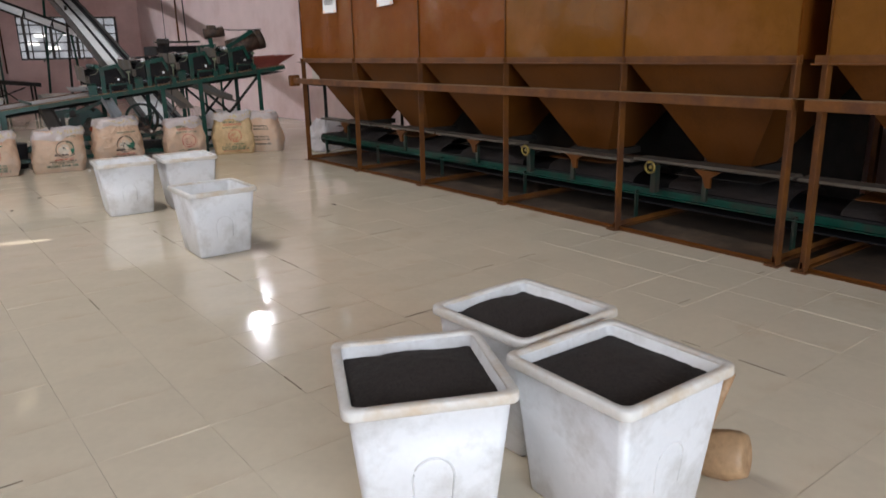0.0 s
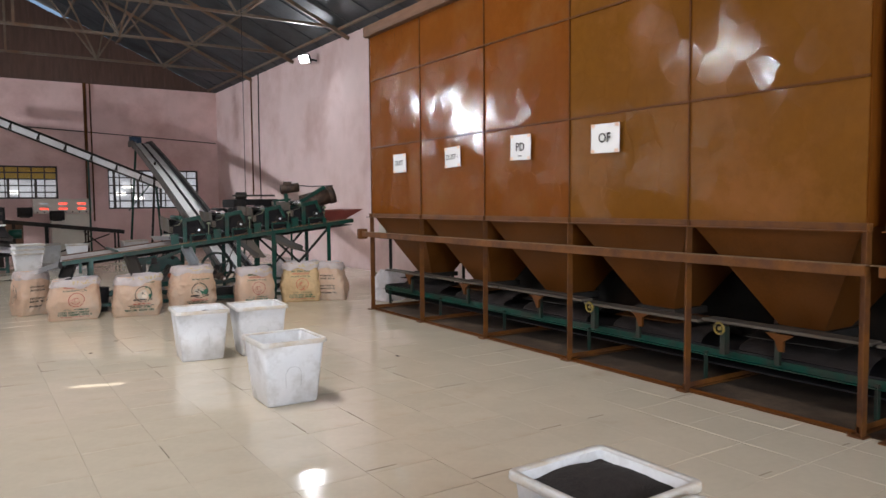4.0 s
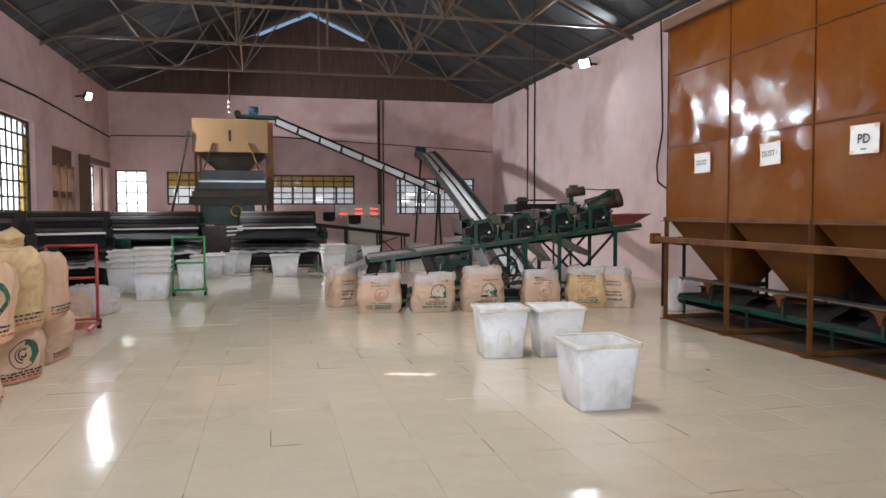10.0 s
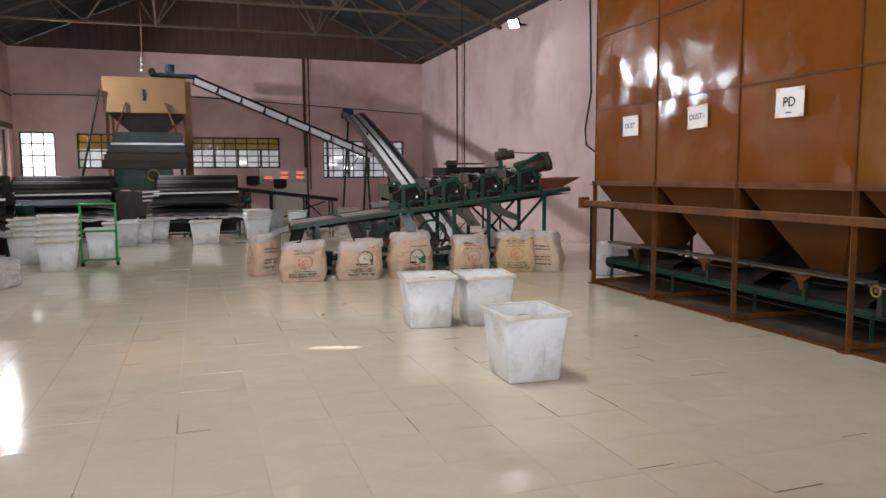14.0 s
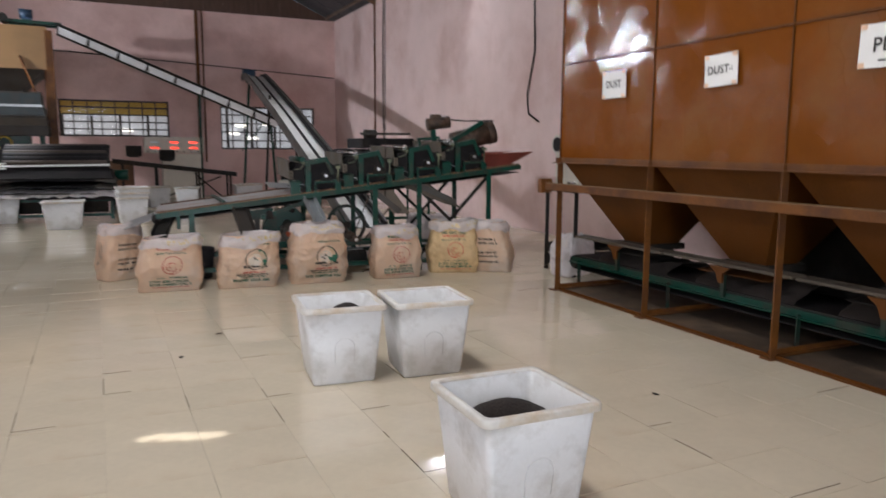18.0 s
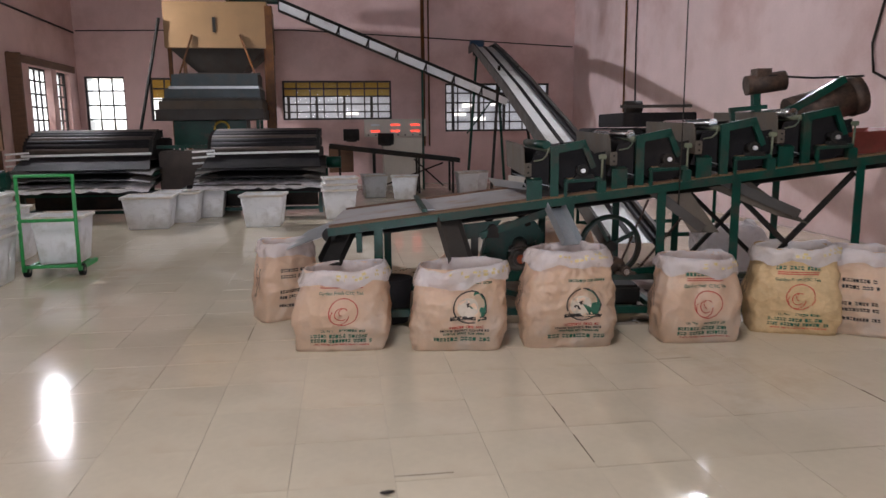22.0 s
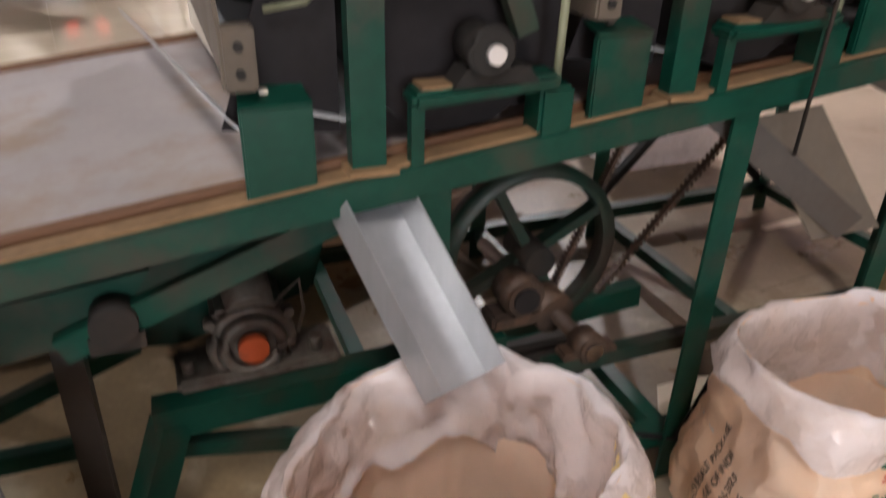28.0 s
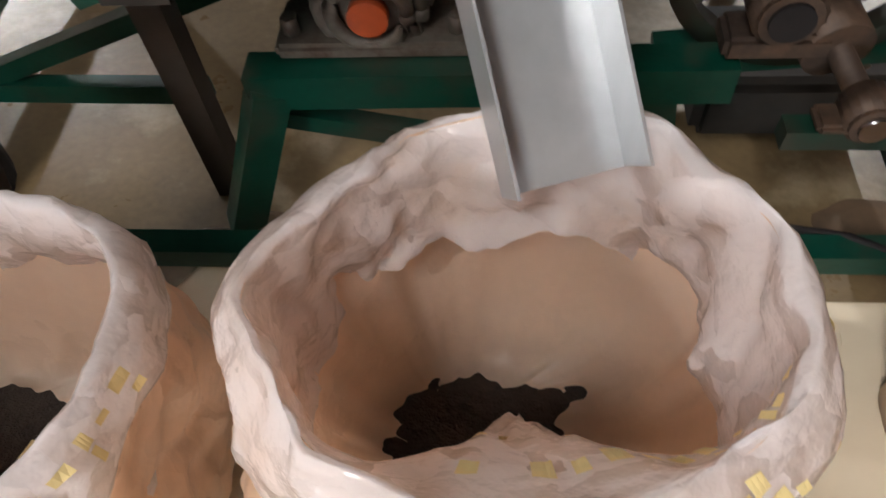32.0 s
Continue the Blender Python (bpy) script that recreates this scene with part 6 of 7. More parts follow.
for r, v in ((0.076, 0.246), (0.056, 0.232)):
    part("bearing_collar", G().tube([(1.27 + r * math.cos(a), v, 0.412 + r * math.sin(a)) for a in [6.28319 * i / 24 for i in range(25)]], 0.012, 8), M_CAST, mb)
part("bearing_cap", G().cyl((1.27, 0.215, 0.412), (1.27, 0.235, 0.412), 0.030, 20), M_CAP, mb, "orange-red round bearing cap")
part("bearing_foot", G().box((1.12, 0.215, 0.338), (1.44, 0.34, 0.366)), M_CAST, mb, bevel=0.008)
part("housing_top", G().cyl((1.275, 0.25, 0.47), (1.275, 0.36, 0.50), 0.05, 14), M_CAST, mb)
for k in (-1, 1):
    part("bolt", G().cyl((1.27 + 0.125 * k, 0.25, 0.366), (1.27 + 0.125 * k, 0.25, 0.395), 0.014, 6), M_CAST, mb)
    part("bolt", G().cyl((1.27 + 0.075 * k, 0.235, 0.47), (1.27 + 0.075 * k, 0.26, 0.47), 0.011, 6), M_CAST, mb)
part("grease_pipe", G().tube([(1.33, 0.25, 0.50), (1.37, 0.24, 0.54), (1.375, 0.24, 0.47), (1.36, 0.24, 0.42)], 0.004, 6), M_CAST, mb)
fl = part("flywheel", G().rings([[(1.89 + r * math.cos(a), v, 0.49 + r * math.sin(a)) for a in [6.28319 * i / 40 for i in range(40)]] for r, v in ((0.182, 0.26), (0.212, 0.26), (0.212, 0.30), (0.182, 0.30), (0.182, 0.26))]), M_GREEN2, mc, "thin green flywheel rim")
for i in range(4):
    a = 0.5 + 1.5708 * i
    part("spoke", G().bar((1.89, 0.28, 0.49), (1.89 + 0.19 * math.cos(a), 0.28, 0.49 + 0.19 * math.sin(a)), 0.022, 0.035, (0, 1, 0)), M_GREEN2, fl)
part("flywheel_hub", G().cyl((1.89, 0.22, 0.49), (1.89, 0.34, 0.49), 0.035, 14), M_DARK, fl)
for p, q in (((2.15, 0.30, 0.80), (1.93, 0.30, 0.26)), ((2.46, 0.30, 0.76), (2.03, 0.30, 0.24))):
    p, q = Vector(p), Vector(q)
    links = G().bar(p, q, 0.012, 0.006)
    for i in range(44):
        c = p.lerp(q, i / 44)
        e = p.lerp(q, (i + 0.6) / 44)
        links.bar(c, e, 0.02, 0.014)
    part("drive_chain", links, M_RUST, mc, "rusty drive chain")
part("drive_rail", G().bar((1.70, 0.30, 0.268), (2.22, 0.30, 0.305), 0.04, 0.06), M_GREEN, mc)
b1 = part("small_bearing", G().cyl((1.84, 0.18, 0.43), (1.84, 0.26, 0.43), 0.05, 18).box((1.77, 0.19, 0.35), (1.92, 0.26, 0.39)), M_RUST, mc, bevel=0.008)
part("bearing_mouth", G().cyl((1.84, 0.172, 0.43), (1.84, 0.18, 0.43), 0.03, 16), M_BLACK, b1)
b2 = part("small_bearing", G().cyl((1.95, 0.07, 0.345), (1.95, 0.13, 0.345), 0.036, 18).box((1.885, 0.075, 0.322), (2.02, 0.125, 0.34)), M_RUST, mc, bevel=0.006)
part("bearing_mouth", G().cyl((1.95, 0.062, 0.345), (1.95, 0.07, 0.345), 0.02, 16), M_STEEL, b2)
part("cross_shaft", G().cyl((1.95, 0.1, 0.345), (1.88, 0.5, 0.40), 0.018, 12).cyl((1.93, 0.2, 0.36), (1.915, 0.3, 0.37), 0.05, 16), M_RUST, mc)
part("motor_box", G().box((1.80, 0.30, 0.06), (2.12, 0.52, 0.20)), M_DARK, mc, bevel=0.02)
part("loose_cable", G().tube([(1.86, 0.12, 0.06), (2.0, 0.05, 0.12), (2.14, -0.02, 0.12), (2.2, -0.03, 0.3)], 0.008, 6), M_BLACK, mc)
part("hanging_cord", G().tube([(2.25, -0.05, 4.9), (2.245, -0.05, 2.6), (2.243, -0.05, 1.3), (2.24, -0.05, 1.07), (2.236, -0.05, 0.80)], 0.004, 6), M_DARK, mc)
# drive on top of the high end
top = part("motor_frame", G().bar((2.88, 0.42, 1.24), (3.5, 0.40, 1.60), 0.07, 0.05).bar((2.98, 0.5, 1.05), (2.94, 0.5, 1.52), 0.05).bar((3.3, 0.5, 1.08), (3.34, 0.5, 1.50), 0.05).bar((2.78, 0.45, 1.20), (2.76, 0.45, 1.40), 0.03).bar((2.74, 0.45, 1.40), (3.0, 0.45, 1.42), 0.03), M_GREEN, mc)
part("motor", G().cyl((2.87, 0.5, 1.565), (3.13, 0.48, 1.60), 0.068, 22).box((2.92, 0.44, 1.62), (3.02, 0.55, 1.68)), M_RUST, mc, "small brown electric motor")
part("gearbox", G().cyl((3.18, 0.5, 1.36), (3.60, 0.47, 1.48), 0.12, 26).cyl((3.58, 0.47, 1.475), (3.66, 0.465, 1.50), 0.135, 26), M_RUST, mc, "rusty brown drum gearbox")
part("drive_belt", G().tube([(3.0, 0.44, 1.63), (3.3, 0.42, 1.61), (3.64, 0.40, 1.62)], 0.008, 6), M_BLACK, mc)
part("feed_hopper", G().add([(3.40, 0.15, 1.10), (3.70, 0.15, 1.10), (3.70, 0.75, 1.10), (3.40, 0.75, 1.10), (3.36, 0.05, 1.24), (3.98, 0.05, 1.27), (3.98, 0.85, 1.27), (3.36, 0.85, 1.24)],
                            [(0, 1, 5, 4), (1, 2, 6, 5), (2, 3, 7, 6), (3, 0, 4, 7), (0, 3, 2, 1)]), M_RED2, mc, "dull red feed funnel")
for k in range(4):
    u = 2.7 + 0.27 * k
    part("end_frame", G().bar((u, WID - 0.02, dz(u)), (u, WID - 0.02, dz(u) + 0.3), 0.045), M_GREEN, mc)
part("long_hood", G().sheet([(2.45, 0.75, 1.30), (3.3, 0.70, 1.36), (3.3, 1.0, 1.30), (2.45, 1.05, 1.24)], 0.004), M_HOOD, mc)

# ---------------------------------------------------------------- machines in the back of the hall
# second roller table behind the sorting machine
rt = thing("roller_table", "dark roller table with felt rollers behind the sorting machine", "machine", pose(0.12, 5.0, 0, 0, 0, -4) @ Matrix.Diagonal((0.72, 1, 1.06, 1)))
for x in (-0.85, 0.0, 0.85):
    for y in (-0.5, 0.5):
        part("leg", G().angle((x, y, 0), (x, y, 1.0), 0.05, 0.006), M_GREEN, rt)
for y in (-0.55, 0.55):
    part("side_rail", G().bar((-0.95, y, 1.02), (0.95, y, 1.04), 0.05, 0.08), M_DARK, rt)
    part("base_rail", G().bar((-0.85, y, 0.15), (0.85, y, 0.15), 0.04), M_GREEN, rt)
for i in range(4):
    part("roller", G().cyl((-0.8 + 0.45 * i, -0.5, 1.13), (-0.8 + 0.45 * i, 0.5, 1.13), 0.085, 18), M_BLACK, rt)
part("brush_box", G().box((-0.55, -0.48, 1.22), (0.55, 0.45, 1.36)), M_BLACK, rt, bevel=0.01)
part("drive_bar", G().bar((-0.6, -0.5, 1.42), (0.45, -0.5, 1.42), 0.03), M_HOOD, rt)
part("top_motor", G().cyl((-0.45, -0.3, 1.42), (-0.2, -0.3, 1.42), 0.06, 16), M_DARK, rt)
part("apron", G().sheet([(-0.95, -0.56, 0.85), (0.95, -0.56, 0.87), (0.95, -0.56, 1.0), (-0.95, -0.56, 1.0)]), M_HOOD, rt)

# elevator belt that climbs from the floor behind the sorting machine to the far wall
el = thing("elevator_conveyor", "steep white-belted elevator conveyor with green side frames", "conveyor")
LINE = [Vector((-0.80, 2.95, 0.32)), Vector((-0.66, 5.5, 1.10)), Vector((-0.50, 8.4, 1.95)), Vector((-0.34, 11.3, 2.72)), Vector((-0.2, 12.7, 3.0)), Vector((-0.12, 13.7, 3.05))]
HALF = 0.235


def offset_line(side, up):
    pts = []
    for i, p in enumerate(LINE):
        d = (LINE[min(i + 1, len(LINE) - 1)] - LINE[max(i - 1, 0)]).normalized()
        s = d.cross(Vector((0, 0, 1))).normalized()
        pts.append(p + s * side + Vector((0, 0, up)))
    return pts


for a, b, m, nm in ((-0.16, -0.025, M_BELT, "belt"), (0.02, 0.16, M_BELT, "belt"), (-0.03, 0.025, M_BLACK, "black_centre_strip")):
    L_, R_ = offset_line(a, 0.012 if nm != "belt" else 0.006), offset_line(b, 0.012 if nm != "belt" else 0.006)
    g = G()
    for i in range(len(LINE) - 1):
        g.sheet([L_[i], L_[i + 1], R_[i + 1], R_[i]], 0.006)
    part(nm, g, m, el)
for s in (-1, 1):
    pts = offset_line(s * HALF, 0.0)
    g = G()
    for i in range(len(LINE) - 1):
        g.bar(pts[i], pts[i + 1], 0.03, 0.16)
    part("side_frame", g, M_HOOD, el)
    pts = offset_line(s * (HALF - 0.045), 0.03)
    g = G()
    for i in range(len(LINE) - 1):
        g.bar(pts[i], pts[i + 1], 0.055, 0.03)
    part("skirt_board", g, M_BELT if s < 0 else M_BLACK, el)
for x in (-0.5, 0.35):
    part("support_leg", G().angle((x, 13.2, 0), (x * 0.5, 13.3, 3.0), 0.06, 0.007), M_GREEN, el)
    part("support_leg", G().angle((x - 0.2, 9.6, 0), (x * 0.4 - 0.35, 9.6, 2.35), 0.05, 0.006), M_DARK, el)
part("leg_brace", G().bar((-0.5, 13.2, 1.2), (0.3, 13.25, 2.2), 0.03), M_GREEN, el)
part("head_motor", G().cyl((-0.32, 13.75, 3.17), (-0.02, 13.75, 3.17), 0.1, 18).box((-0.34, 13.6, 3.03), (0.3, 13.9, 3.08)), M_BLUE, el, "blue motor on the elevator head")
part("head_drum", G().cyl((-0.26, 13.7, 3.0), (0.2, 13.7, 3.0), 0.08, 16), M_DARK, el)

# bright cross conveyor that climbs along the far wall to the feed bin
cc = thing("cross_conveyor", "long inclined conveyor with bright steel side panels along the far wall", "conveyor")
A_, B_ = Vector((0.35, 13.1, 1.92)), Vector((-4.45, 13.0, 3.88))
for i in range(8):
    p, q = A_.lerp(B_, i / 8 + 0.004), A_.lerp(B_, (i + 1) / 8 - 0.004)
    part("side_panel", G().bar(p + Vector((0, -0.24, -0.06)), q + Vector((0, -0.24, -0.06)), 0.012, 0.15), M_PANEL, cc)
    part("panel_clip", G().bar(q + Vector((0, -0.255, -0.15)), q + Vector((0, -0.255, 0.05)), 0.025), M_DARK, cc)
part("top_rail", G().bar(A_ + Vector((0, -0.24, 0.05)), B_ + Vector((0, -0.24, 0.05)), 0.05, 0.06), M_DARK, cc)
part("back_panel", G().bar(A_ + Vector((0, 0.24, -0.03)), B_ + Vector((0, 0.24, -0.03)), 0.012, 0.2), M_HOOD, cc)
part("belt", G().bar(A_, B_, 0.46, 0.02), M_BLACK, cc)
part("head_frame", G().bar(B_ + Vector((0.1, -0.2, 0.05)), B_ + Vector((-1.0, -0.2, 0.07)), 0.06, 0.07).bar(B_ + Vector((0.1, 0.2, 0.05)), B_ + Vector((-1.0, 0.2, 0.07)), 0.06, 0.07), M_GREEN, cc)
part("head_motor", G().cyl((-5.15, 12.9, 4.12), (-4.9, 12.9, 4.12), 0.1, 16).box((-5.12, 12.82, 3.96), (-4.92, 12.98, 4.03)), M_BLUE, cc, "small blue motor")
part("head_pulley", G().cyl((-5.45, 12.72, 4.0), (-5.45, 13.2, 4.0), 0.09, 16), M_DARK, cc)
part("middle_leg", G().angle((-1.5, 13.0, 0.0), (-1.5, 13.0, 2.6), 0.05, 0.006), M_GREEN, cc)

# feed bin over the sifters
fb = thing("feed_bin", "ochre painted feed bin with a tapered bottom on steel legs", "bin")
part("bin_body", G().box((-6.58, 12.2, 2.90), (-4.62, 13.7, 3.78)), M_TAN, fb, bevel=0.012)
part("bin_funnel", G().add([(-6.5, 12.25, 2.9), (-4.7, 12.25, 2.9), (-4.7, 13.6, 2.9), (-6.5, 13.6, 2.9), (-6.0, 12.5, 2.42), (-5.2, 12.5, 2.42), (-5.2, 13.2, 2.42), (-6.0, 13.2, 2.42)],
                           [(0, 1, 5, 4), (1, 2, 6, 5), (2, 3, 7, 6), (3, 0, 4, 7), (7, 6, 5, 4)]), M_HOOD, fb)
part("level_slot", G().box((-5.66, 12.186, 3.2), (-5.6, 12.2, 3.48)), M_DARK, fb)
for x in (-6.5, -4.68):
    for y in (12.28, 13.62):
        part("leg", G().angle((x, y, 0), (x, y, 2.9), 0.07, 0.008), M_HFRAME, fb)
for x0, x1 in ((-6.05, -6.35), (-5.15, -4.85)):
    part("stay", G().bar((x0, 12.18, 3.15), (x1, 12.1, 2.3), 0.035), M_HFRAME, fb)
part("corner_post", G().box((-4.66, 12.16, 0), (-4.52, 12.3, 3.7)), M_HFRAME, fb)
# pole that leans on the bin
lp = thing("leaning_pole", "dark steel pole leaning on the feed bin", "pole")
part("tube", G().tube([(-7.38, 12.0, 0.02), (-6.64, 12.15, 3.45)], 0.03), M_DARK, lp)
part("foot", G().cyl((-7.38, 12.0, 0.0), (-7.38, 12.0, 0.02), 0.045, 14), M_DARK, lp)
# chain hoist and rod above the bin
ho = thing("hanging_rod", "thin hanging rod with pale insulators above the feed bin", "rod")
part("rod", G().tube([(-5.6, 11.7, 3.9), (-5.6, 11.7, roof_z(-5.6))], 0.015), M_HFRAME, ho)
for i in range(3):
    part("insulator", G().cyl((-5.6, 11.7, 3.86 + 0.12 * i), (-5.6, 11.7, 3.93 + 0.12 * i), 0.06, 14, 0.035), M_CREAM, ho)


M_DECK = mat("dull_blue_green_paint", (0.022, 0.040, 0.044), 0.45, vary=0.25, scale=5, dirt=(0.05, 0.05, 0.045), dirt_amount=0.4, dirt_scale=3)
M_BROWNROLL = mat("brown_dusty_roll", (0.06, 0.042, 0.032), 0.7, vary=0.3, scale=8)


def sifter(x, y, rz, w, label, rolls=8):
    """A flat vibrating sifter: green frame, spread trays, a bank of dark rolls on top."""
    t = thing("vibro_sifter", label, "machine", pose(x, y, 0, 0, 0, rz), "vibrating sifters")
    for sx in (-w / 2, w / 2):
        for yy in (-0.8, 1.0):
            part("leg", G().angle((sx, yy, 0), (sx, yy, 0.62), 0.06, 0.007), M_GREEN, t)
        part("side_frame", G().bar((sx, -0.85, 0.62), (sx, 1.1, 0.78), 0.06, 0.12), M_GREEN, t)
        part("base_rail", G().bar((sx, -0.8, 0.08), (sx, 1.0, 0.08), 0.05), M_GREEN, t)
    part("front_rail", G().bar((-w / 2, -0.82, 0.35), (w / 2, -0.82, 0.35), 0.05), M_GREEN, t)
    part("base_tie", G().bar((-w / 2, -0.8, 0.08), (w / 2, -0.8, 0.08), 0.05), M_GREEN, t)
    for i in range(3):
        z = 0.52 + 0.11 * i
        d0 = -1.05 - 0.12 * (2 - i)
        part("tray", G().sheet([(-w / 2 - 0.12, d0, z - 0.03), (w / 2 + 0.12, d0, z - 0.05), (w / 2, 0.9, z + 0.1), (-w / 2, 0.9, z + 0.1)], 0.012), (M_HOOD, M_BLACK, M_BLACK)[i], t)
        for k in (-1, 1):
            part("spout", G().sheet([(k * (w / 2 - 0.25), d0 - 0.02, z - 0.04), (k * (w / 2 + 0.1), d0 - 0.14, z - 0.09), (k * (w / 2 + 0.12), d0 + 0.12, z), (k * (w / 2 - 0.2), d0 + 0.16, z + 0.02)], 0.006), M_LINER if i == 0 else M_HOOD, t)
    g = G()
    nn = 26
    for r, (yy, zz, amp) in enumerate(((-1.42, 0.44, 0.05), (-1.2, 0.50, 0.04), (-0.95, 0.56, 0.02))):
        g.v += [(-w / 2 - 0.1 + (w + 0.2) * i / nn, yy + 0.06 * noise.noise(Vector((i * 0.5, r, x))), zz + amp * noise.noise(Vector((i * 0.6, r * 2, y)))) for i in range(nn + 1)]
    g.f += [(r * (nn + 1) + i, r * (nn + 1) + i + 1, (r + 1) * (nn + 1) + i + 1, (r + 1) * (nn + 1) + i) for r in range(2) for i in range(nn)]
    g.s += [True] * (2 * nn)
    part("plastic_apron", g, M_LINER, t, "wavy pale plastic sheet")
    part("white_edge", G().bar((-w / 2, -0.72, 0.95), (w / 2, -0.72, 0.97), 0.03, 0.035), M_BELT, t)
    part("feed_body", G().box((-w / 2 + 0.03, -0.66, 0.86), (w / 2 - 0.03, 0.85, 1.02)), M_DARK, t, bevel=0.01)
    for i in range(rolls):
        turn = 1.5 * i / (rolls - 1)
        yy, zz = 0.05 - 0.66 * math.cos(turn), 1.01 + 0.27 * math.sin(turn)
        part("roll", G().cyl((-w / 2 + 0.05, yy, zz), (w / 2 - 0.05, yy, zz), 0.062, 16), M_BLACK if i % 3 else M_BROWNROLL, t)
        for k in (-1, 1):
            part("roll_bearing", G().box((k * (w / 2 - 0.03) - 0.03, yy - 0.045, zz - 0.07), (k * (w / 2 - 0.03) + 0.03, yy + 0.045, zz + 0.05)), M_DARK, t)
    part("roll_housing", G().box((-w / 2 + 0.05, -0.45, 1.02), (w / 2 - 0.05, 0.85, 1.2)), M_BLACK, t, bevel=0.02)
    part("front_cloth", G().sheet([(-w / 2 + 0.02, -0.70, 0.93), (w / 2 - 0.02, -0.70, 0.93), (w / 2 + 0.04, -1.02, 0.74), (-w / 2 - 0.04, -1.02, 0.74)], 0.012), M_BLACK, t, "dark glossy cloth below the rolls")
    # dark panel added to stand for the shade below the sifter
    part("shade_panel", G().box((-w / 2 + 0.06, -0.55, 0.1), (w / 2 - 0.06, -0.52, 0.6)), M_DARK, t)
    part("long_tray", G().sheet([(-w / 2 - 0.3, -0.98, 0.40), (w / 2 + 0.25, -1.02, 0.34), (w / 2 + 0.25, -0.8, 0.38), (-w / 2 - 0.3, -0.78, 0.44)], 0.03), M_BLACK, t)
    for i in range(3):
        part("white_strip", G().bar((-w / 2 - 0.22, -0.74, 0.80 + 0.09 * i), (-w / 2 + 0.12, -0.74, 0.82 + 0.09 * i), 0.03, 0.03), M_BELT, t)
    part("side_motor", G().cyl((w / 2 + 0.05, 0.3, 0.75), (w / 2 + 0.3, 0.3, 0.75), 0.1, 16), M_GREEN, t)
    return t


sifter(-4.45, 9.75, -2, 1.75, "green-framed vibrating sifter with black rolls and pale trays")
sifter(-7.1, 9.7, -1, 1.9, "green-framed vibrating sifter beside the window wall")
dc = thing("drive_cabinet", "low brown cloth-covered drive box between the sifters", "cabinet", pose(-5.75, 9.6, 0, 0, 0, -2))
part("cover", G().box((-0.36, -0.4, 0.08), (0.36, 0.5, 1.0)), M_BROWNROLL, dc, bevel=0.03)
part("plinth", G().box((-0.4, -0.42, 0.0), (0.4, 0.52, 0.08)), M_DARK, dc)
part("top_bar", G().bar((-0.4, -0.3, 1.06), (0.4, -0.3, 1.06), 0.05), M_GREEN, dc)
part("bar_post", G().bar((0.0, -0.3, 1.0), (0.0, -0.3, 1.04), 0.05), M_GREEN, dc)
sifter(-8.15, 5.8, 6, 1.6, "dark vibrating sifter below the barred window")
sifter(-8.3, 2.0, 6, 1.5, "dark vibrating sifter behind the stacked sacks")
# upper sifter under the feed bin
us = thing("upper_sifter", "raised blue-green sifter deck under the feed bin", "machine")
for i, (za, high, m) in enumerate(((2.34, 0.22, M_DECK), (2.12, 0.05, M_GALV), (2.07, 0.17, M_DECK), (1.90, 0.05, M_HOOD), (1.85, 0.15, M_PLATE), (1.70, 0.20, M_HOOD))):
    part("deck", G().box((-6.30 - 0.05 * i, 11.3 - 0.06 * i, za - high + 0.004), (-4.75 + 0.02 * i, 12.04, za)), m, us, bevel=0.008)
for x in (-6.3, -4.8):
    for y in (11.4, 12.05):
        part("leg", G().angle((x, y, 0), (x, y, 2.2), 0.06, 0.007), M_GREEN, us)
part("lower_panel", G().box((-6.0, 11.35, 0.1), (-5.2, 11.4, 1.1)), M_HOOD, us)
part("back_panel", G().box((-6.3, 12.05, 1.5), (-4.78, 12.09, 2.42)), M_HOOD, us)
part("side_curtain", G().box((-6.32, 11.45, 1.52), (-6.3, 12.04, 2.3)), M_DARK, us)
part("yellow_wheel", G().tube([(-5.45 + 0.13 * math.cos(a), 11.28, 1.35 + 0.13 * math.sin(a)) for a in [6.28319 * i / 20 for i in range(21)]], 0.02), M_YELLOW, us)
part("side_box", G().box((-6.3, 11.32, 1.05), (-5.0, 11.9, 1.5)), M_GREEN, us, bevel=0.01)

# low discharge conveyor and control desk
lc = thing("low_conveyor", "low dark inclined conveyor with motors on top", "conveyor")
part("frame", G().bar((-3.5, 12.0, 0.98), (-0.85, 12.0, 0.66), 0.05, 0.09).bar((-3.5, 12.5, 0.98), (-0.85, 12.5, 0.66), 0.05, 0.09), M_DARK, lc)
part("belt", G().sheet([(-3.5, 12.0, 1.02), (-0.85, 12.0, 0.70), (-0.85, 12.5, 0.70), (-3.5, 12.5, 1.02)], 0.01), M_BLACK, lc)
for x, z in ((-3.3, 0.95), (-2.6, 0.86), (-1.7, 0.75), (-1.0, 0.66)):
    for y in (12.0, 12.5):
        part("leg", G().angle((x, y, 0), (x, y, z), 0.045, 0.006), M_DARK, lc)
for x, z in ((-3.05, 1.12), (-2.35, 1.03)):
    part("motor", G().cyl((x - 0.16, 12.25, z + 0.08), (x + 0.16, 12.25, z + 0.08), 0.12, 18).box((x - 0.1, 12.15, z - 0.06), (x + 0.1, 12.35, z)), M_DARK, lc)
part("brace", G().bar((-2.5, 12.0, 0.15), (-1.2, 12.0, 0.62), 0.03).bar((-1.2, 12.0, 0.15), (-1.8, 12.0, 0.7), 0.03), M_DARK, lc)
dk = thing("control_desk", "cream control cabinet with red digital readouts", "cabinet")
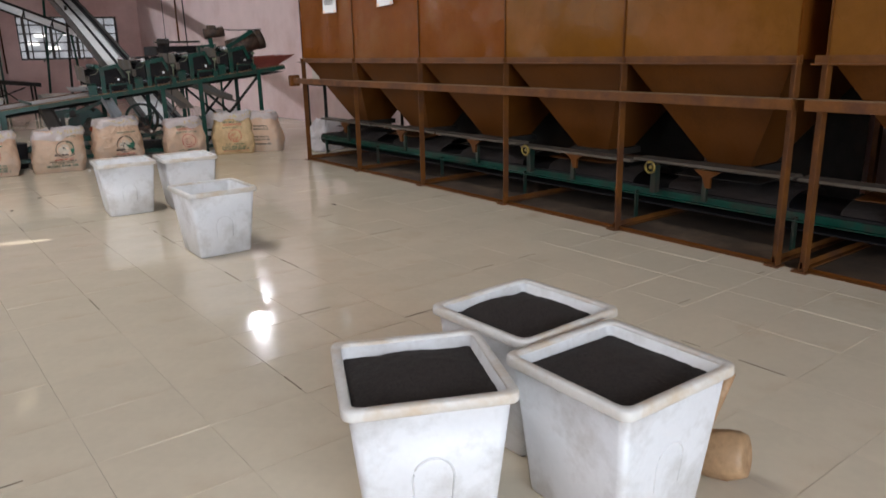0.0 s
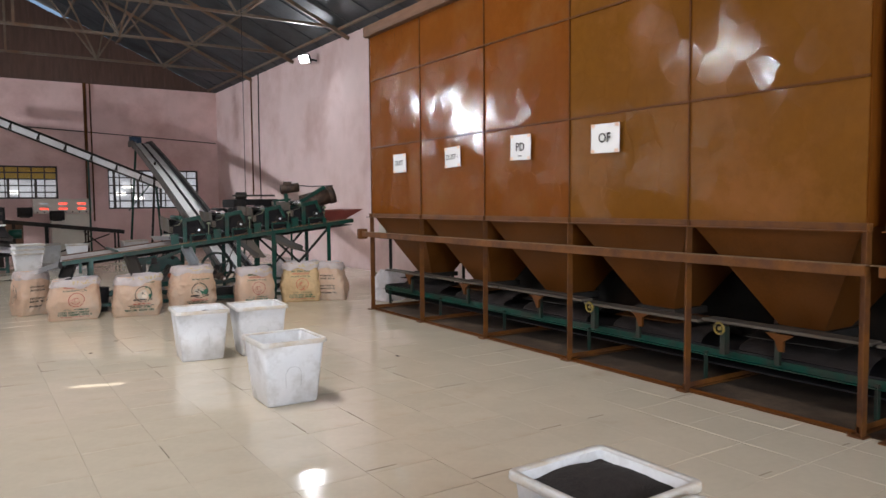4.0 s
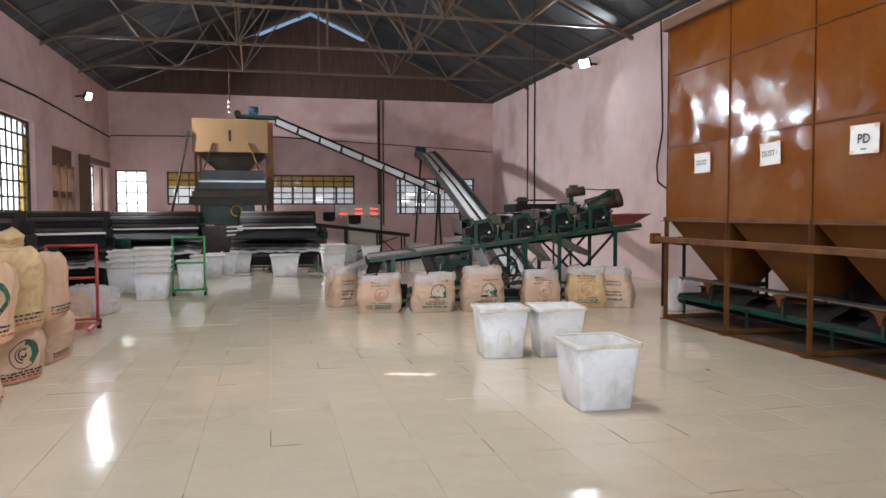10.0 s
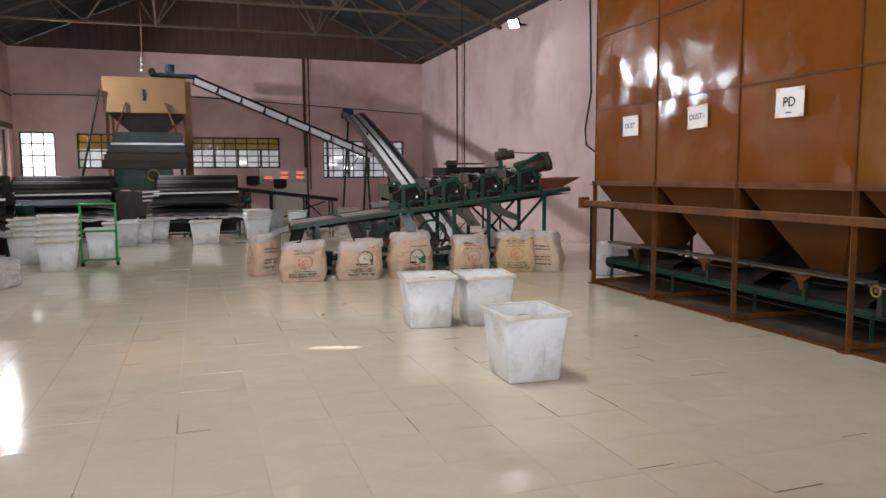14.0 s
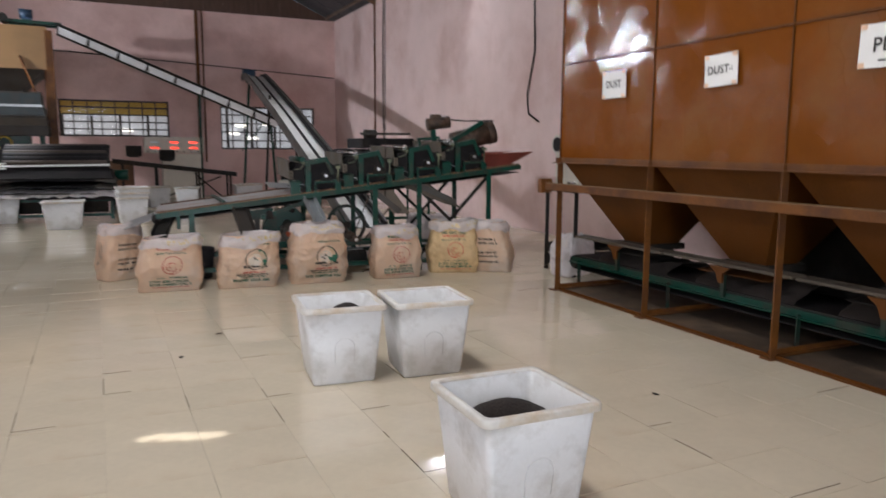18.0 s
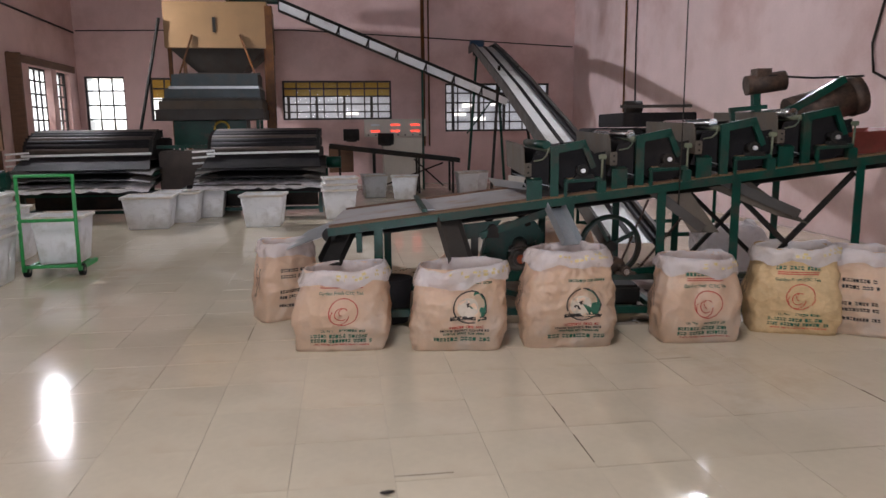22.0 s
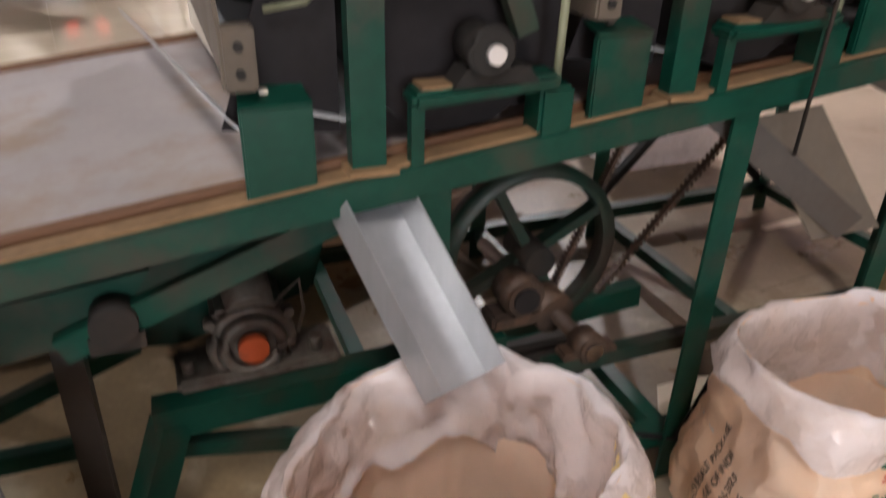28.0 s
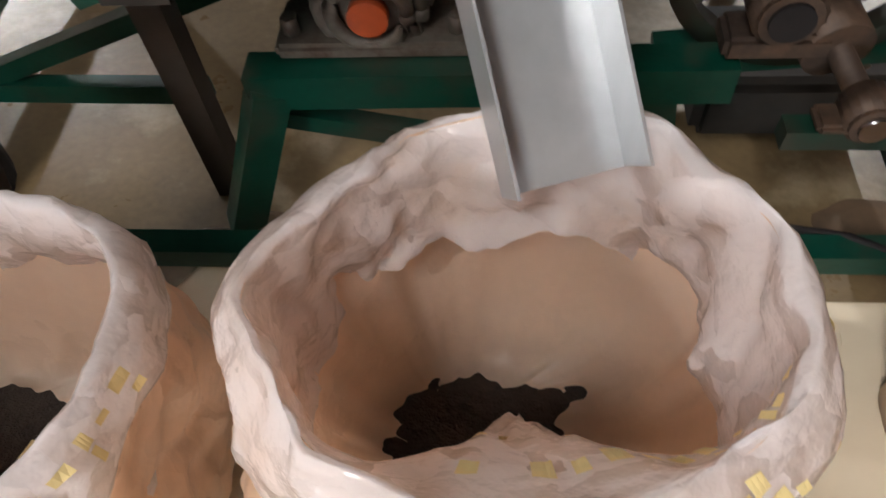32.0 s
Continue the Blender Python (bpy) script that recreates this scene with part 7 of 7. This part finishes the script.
part("lower_case", G().box((-2.3, 14.2, 0.0), (-1.35, 14.7, 1.12)), M_CREAM, dk, bevel=0.01)
part("upper_case", G().box((-2.72, 14.1, 1.14), (-1.3, 14.6, 1.54)), M_CREAM, dk, bevel=0.01)
for i in range(3):
    for j in range(2):
        part("red_readout", G().box((-2.58 + 0.46 * i, 14.09, 1.25 + 0.14 * j), (-2.38 + 0.46 * i, 14.1, 1.285 + 0.14 * j)), M_LEDRED if (i, j) != (0, 1) else M_HALL, dk, "glowing red digits")
for i in range(8):
    part("switch", G().cyl((-2.64 + 0.17 * i, 14.07, 1.18), (-2.64 + 0.17 * i, 14.1, 1.18), 0.018, 10), M_DARK, dk)
part("wall_panel", G().box((-3.55, 13.9, 0.35), (-3.0, 14.1, 0.95)), M_WOOD, dk)
solo("tin_bundle", G().rings([[Vector((0.3 * math.cos(a) * (1 + 0.2 * noise.noise(Vector((math.cos(a) * 3, math.sin(a) * 3, f)))), 0.26 * math.sin(a), f * 0.12)) for a in [6.28319 * i / 20 for i in range(20)]] for f in range(4)], True, True),
     M_GALV, "crumpled foil bundle on the floor behind the machine", "bundle", pose(-1.55, 3.5, 0))
solo("black_bucket", G().cyl((0, 0, 0), (0, 0, 0.3), 0.12, 20, 0.15), M_BLACK, "black bucket between the sacks and the machine", "bucket", pose(-2.93, 2.0, 0))

# specks of spilt tea on the floor
rng = random.Random(9)
for x, y in ((-1.17, -2.67), (-3.1, -0.4), (-3.4, -0.9), (-2.2, -2.55)):
    g = G()
    g.rings([[Vector(((0.02 * k) * math.cos(a) * (1 + 0.3 * rng.random()), (0.012 * k) * math.sin(a), 0.004 * (2 - k) + 0.004)) for a in [6.28319 * i / 9 for i in range(9)]] for k in (1.2, 0.6)], True, True)
    solo("tea_speck", g, M_TEA, "speck of spilt tea on the floor", "tea", pose(x, y, 0, 0, 0, rng.uniform(0, 180)), "tea specks")

# ---------------------------------------------------------------- tiled floor
rng = random.Random(14)
DASH = []
for k in range(120):
    across = rng.random() < 0.45
    gx, gy = -3.455 + 0.39 * rng.randint(-10, 8), 0.855 + 0.39 * rng.randint(-22, 3)
    DASH.append((gx, gy, across, rng.uniform(0.08, 0.30)))
fl0 = tagged(part("floor", G().box((X0, Y0 - 1.0, -0.12), (X1, Y1, -0.0045)), M_GROUT), "cream glazed tile floor with dark joints", "floor", kind="structure")
P = 0.39
OX, OY = -3.455, 0.855
rng = random.Random(2)
TS = P - 0.0014
proto = []
for k in range(3):
    b = 0.0006
    s = TS / 2
    vs = [(-s, -s, -0.008), (s, -s, -0.008), (s, s, -0.008), (-s, s, -0.008), (-s, -s, -b * 0.5), (s, -s, -b * 0.5), (s, s, -b * 0.5), (-s, s, -b * 0.5), (-s + b, -s + b, 0), (s - b, -s + b, 0), (s - b, s - b, 0), (-s + b, s - b, 0)]
    me = G().add(vs, [(0, 1, 5, 4), (1, 2, 6, 5), (2, 3, 7, 6), (3, 0, 4, 7), (4, 5, 9, 8), (5, 6, 10, 9), (6, 7, 11, 10), (7, 4, 8, 11), (8, 9, 10, 11)]).mesh("floor_tile", M_TILE)
    proto.append(me)
far = G()
ix0, ix1 = math.ceil((X0 - OX) / P), math.floor((X1 - OX) / P)
iy0, iy1 = math.ceil((Y0 - OY) / P), math.floor((Y1 - OY) / P)
count = 0
for i in range(ix0, ix1):
    for j in range(iy0, iy1):
        cx, cy = OX + (i + 0.5) * P, OY + (j + 0.5) * P
        tx, ty, tw = (rng.gauss(0, 0.2) for _ in range(3))
        lift = rng.uniform(-0.0005, 0.0)
        near = -4.2 < cx < -1.6 and -7.6 < cy < 1.9 and count < 300
        m = pose(cx, cy, lift, tx, ty, 0.15 * tw)
        if near:
            ob = new("floor_tile", proto[(i + j) % 3])
            ob.parent = fl0
            ob.matrix_basis = m
            count += 1
        else:
            s, b = TS / 2, 0.0006
            vs = [m @ Vector(p) for p in ((-s, -s, -0.008), (s, -s, -0.008), (s, s, -0.008), (-s, s, -0.008), (-s + b, -s + b, 0), (s - b, -s + b, 0), (s - b, s - b, 0), (-s + b, s - b, 0))]
            far.add(vs, [(0, 1, 5, 4), (1, 2, 6, 5), (2, 3, 7, 6), (3, 0, 4, 7), (4, 5, 6, 7)])
tagged(part("floor_tiles", far, M_TILE, fl0), "cream glazed floor tiles", kind="stuff")
for gx, gy, across, length in DASH:
    p = Vector((gx, gy + 0.04, 0.0012))
    q = p + (Vector((length, 0, 0)) if across else Vector((0, length, 0)))
    part("dirty_joint", G().bar(p, q, 0.0045, 0.0008), M_DARKJOINT, fl0)
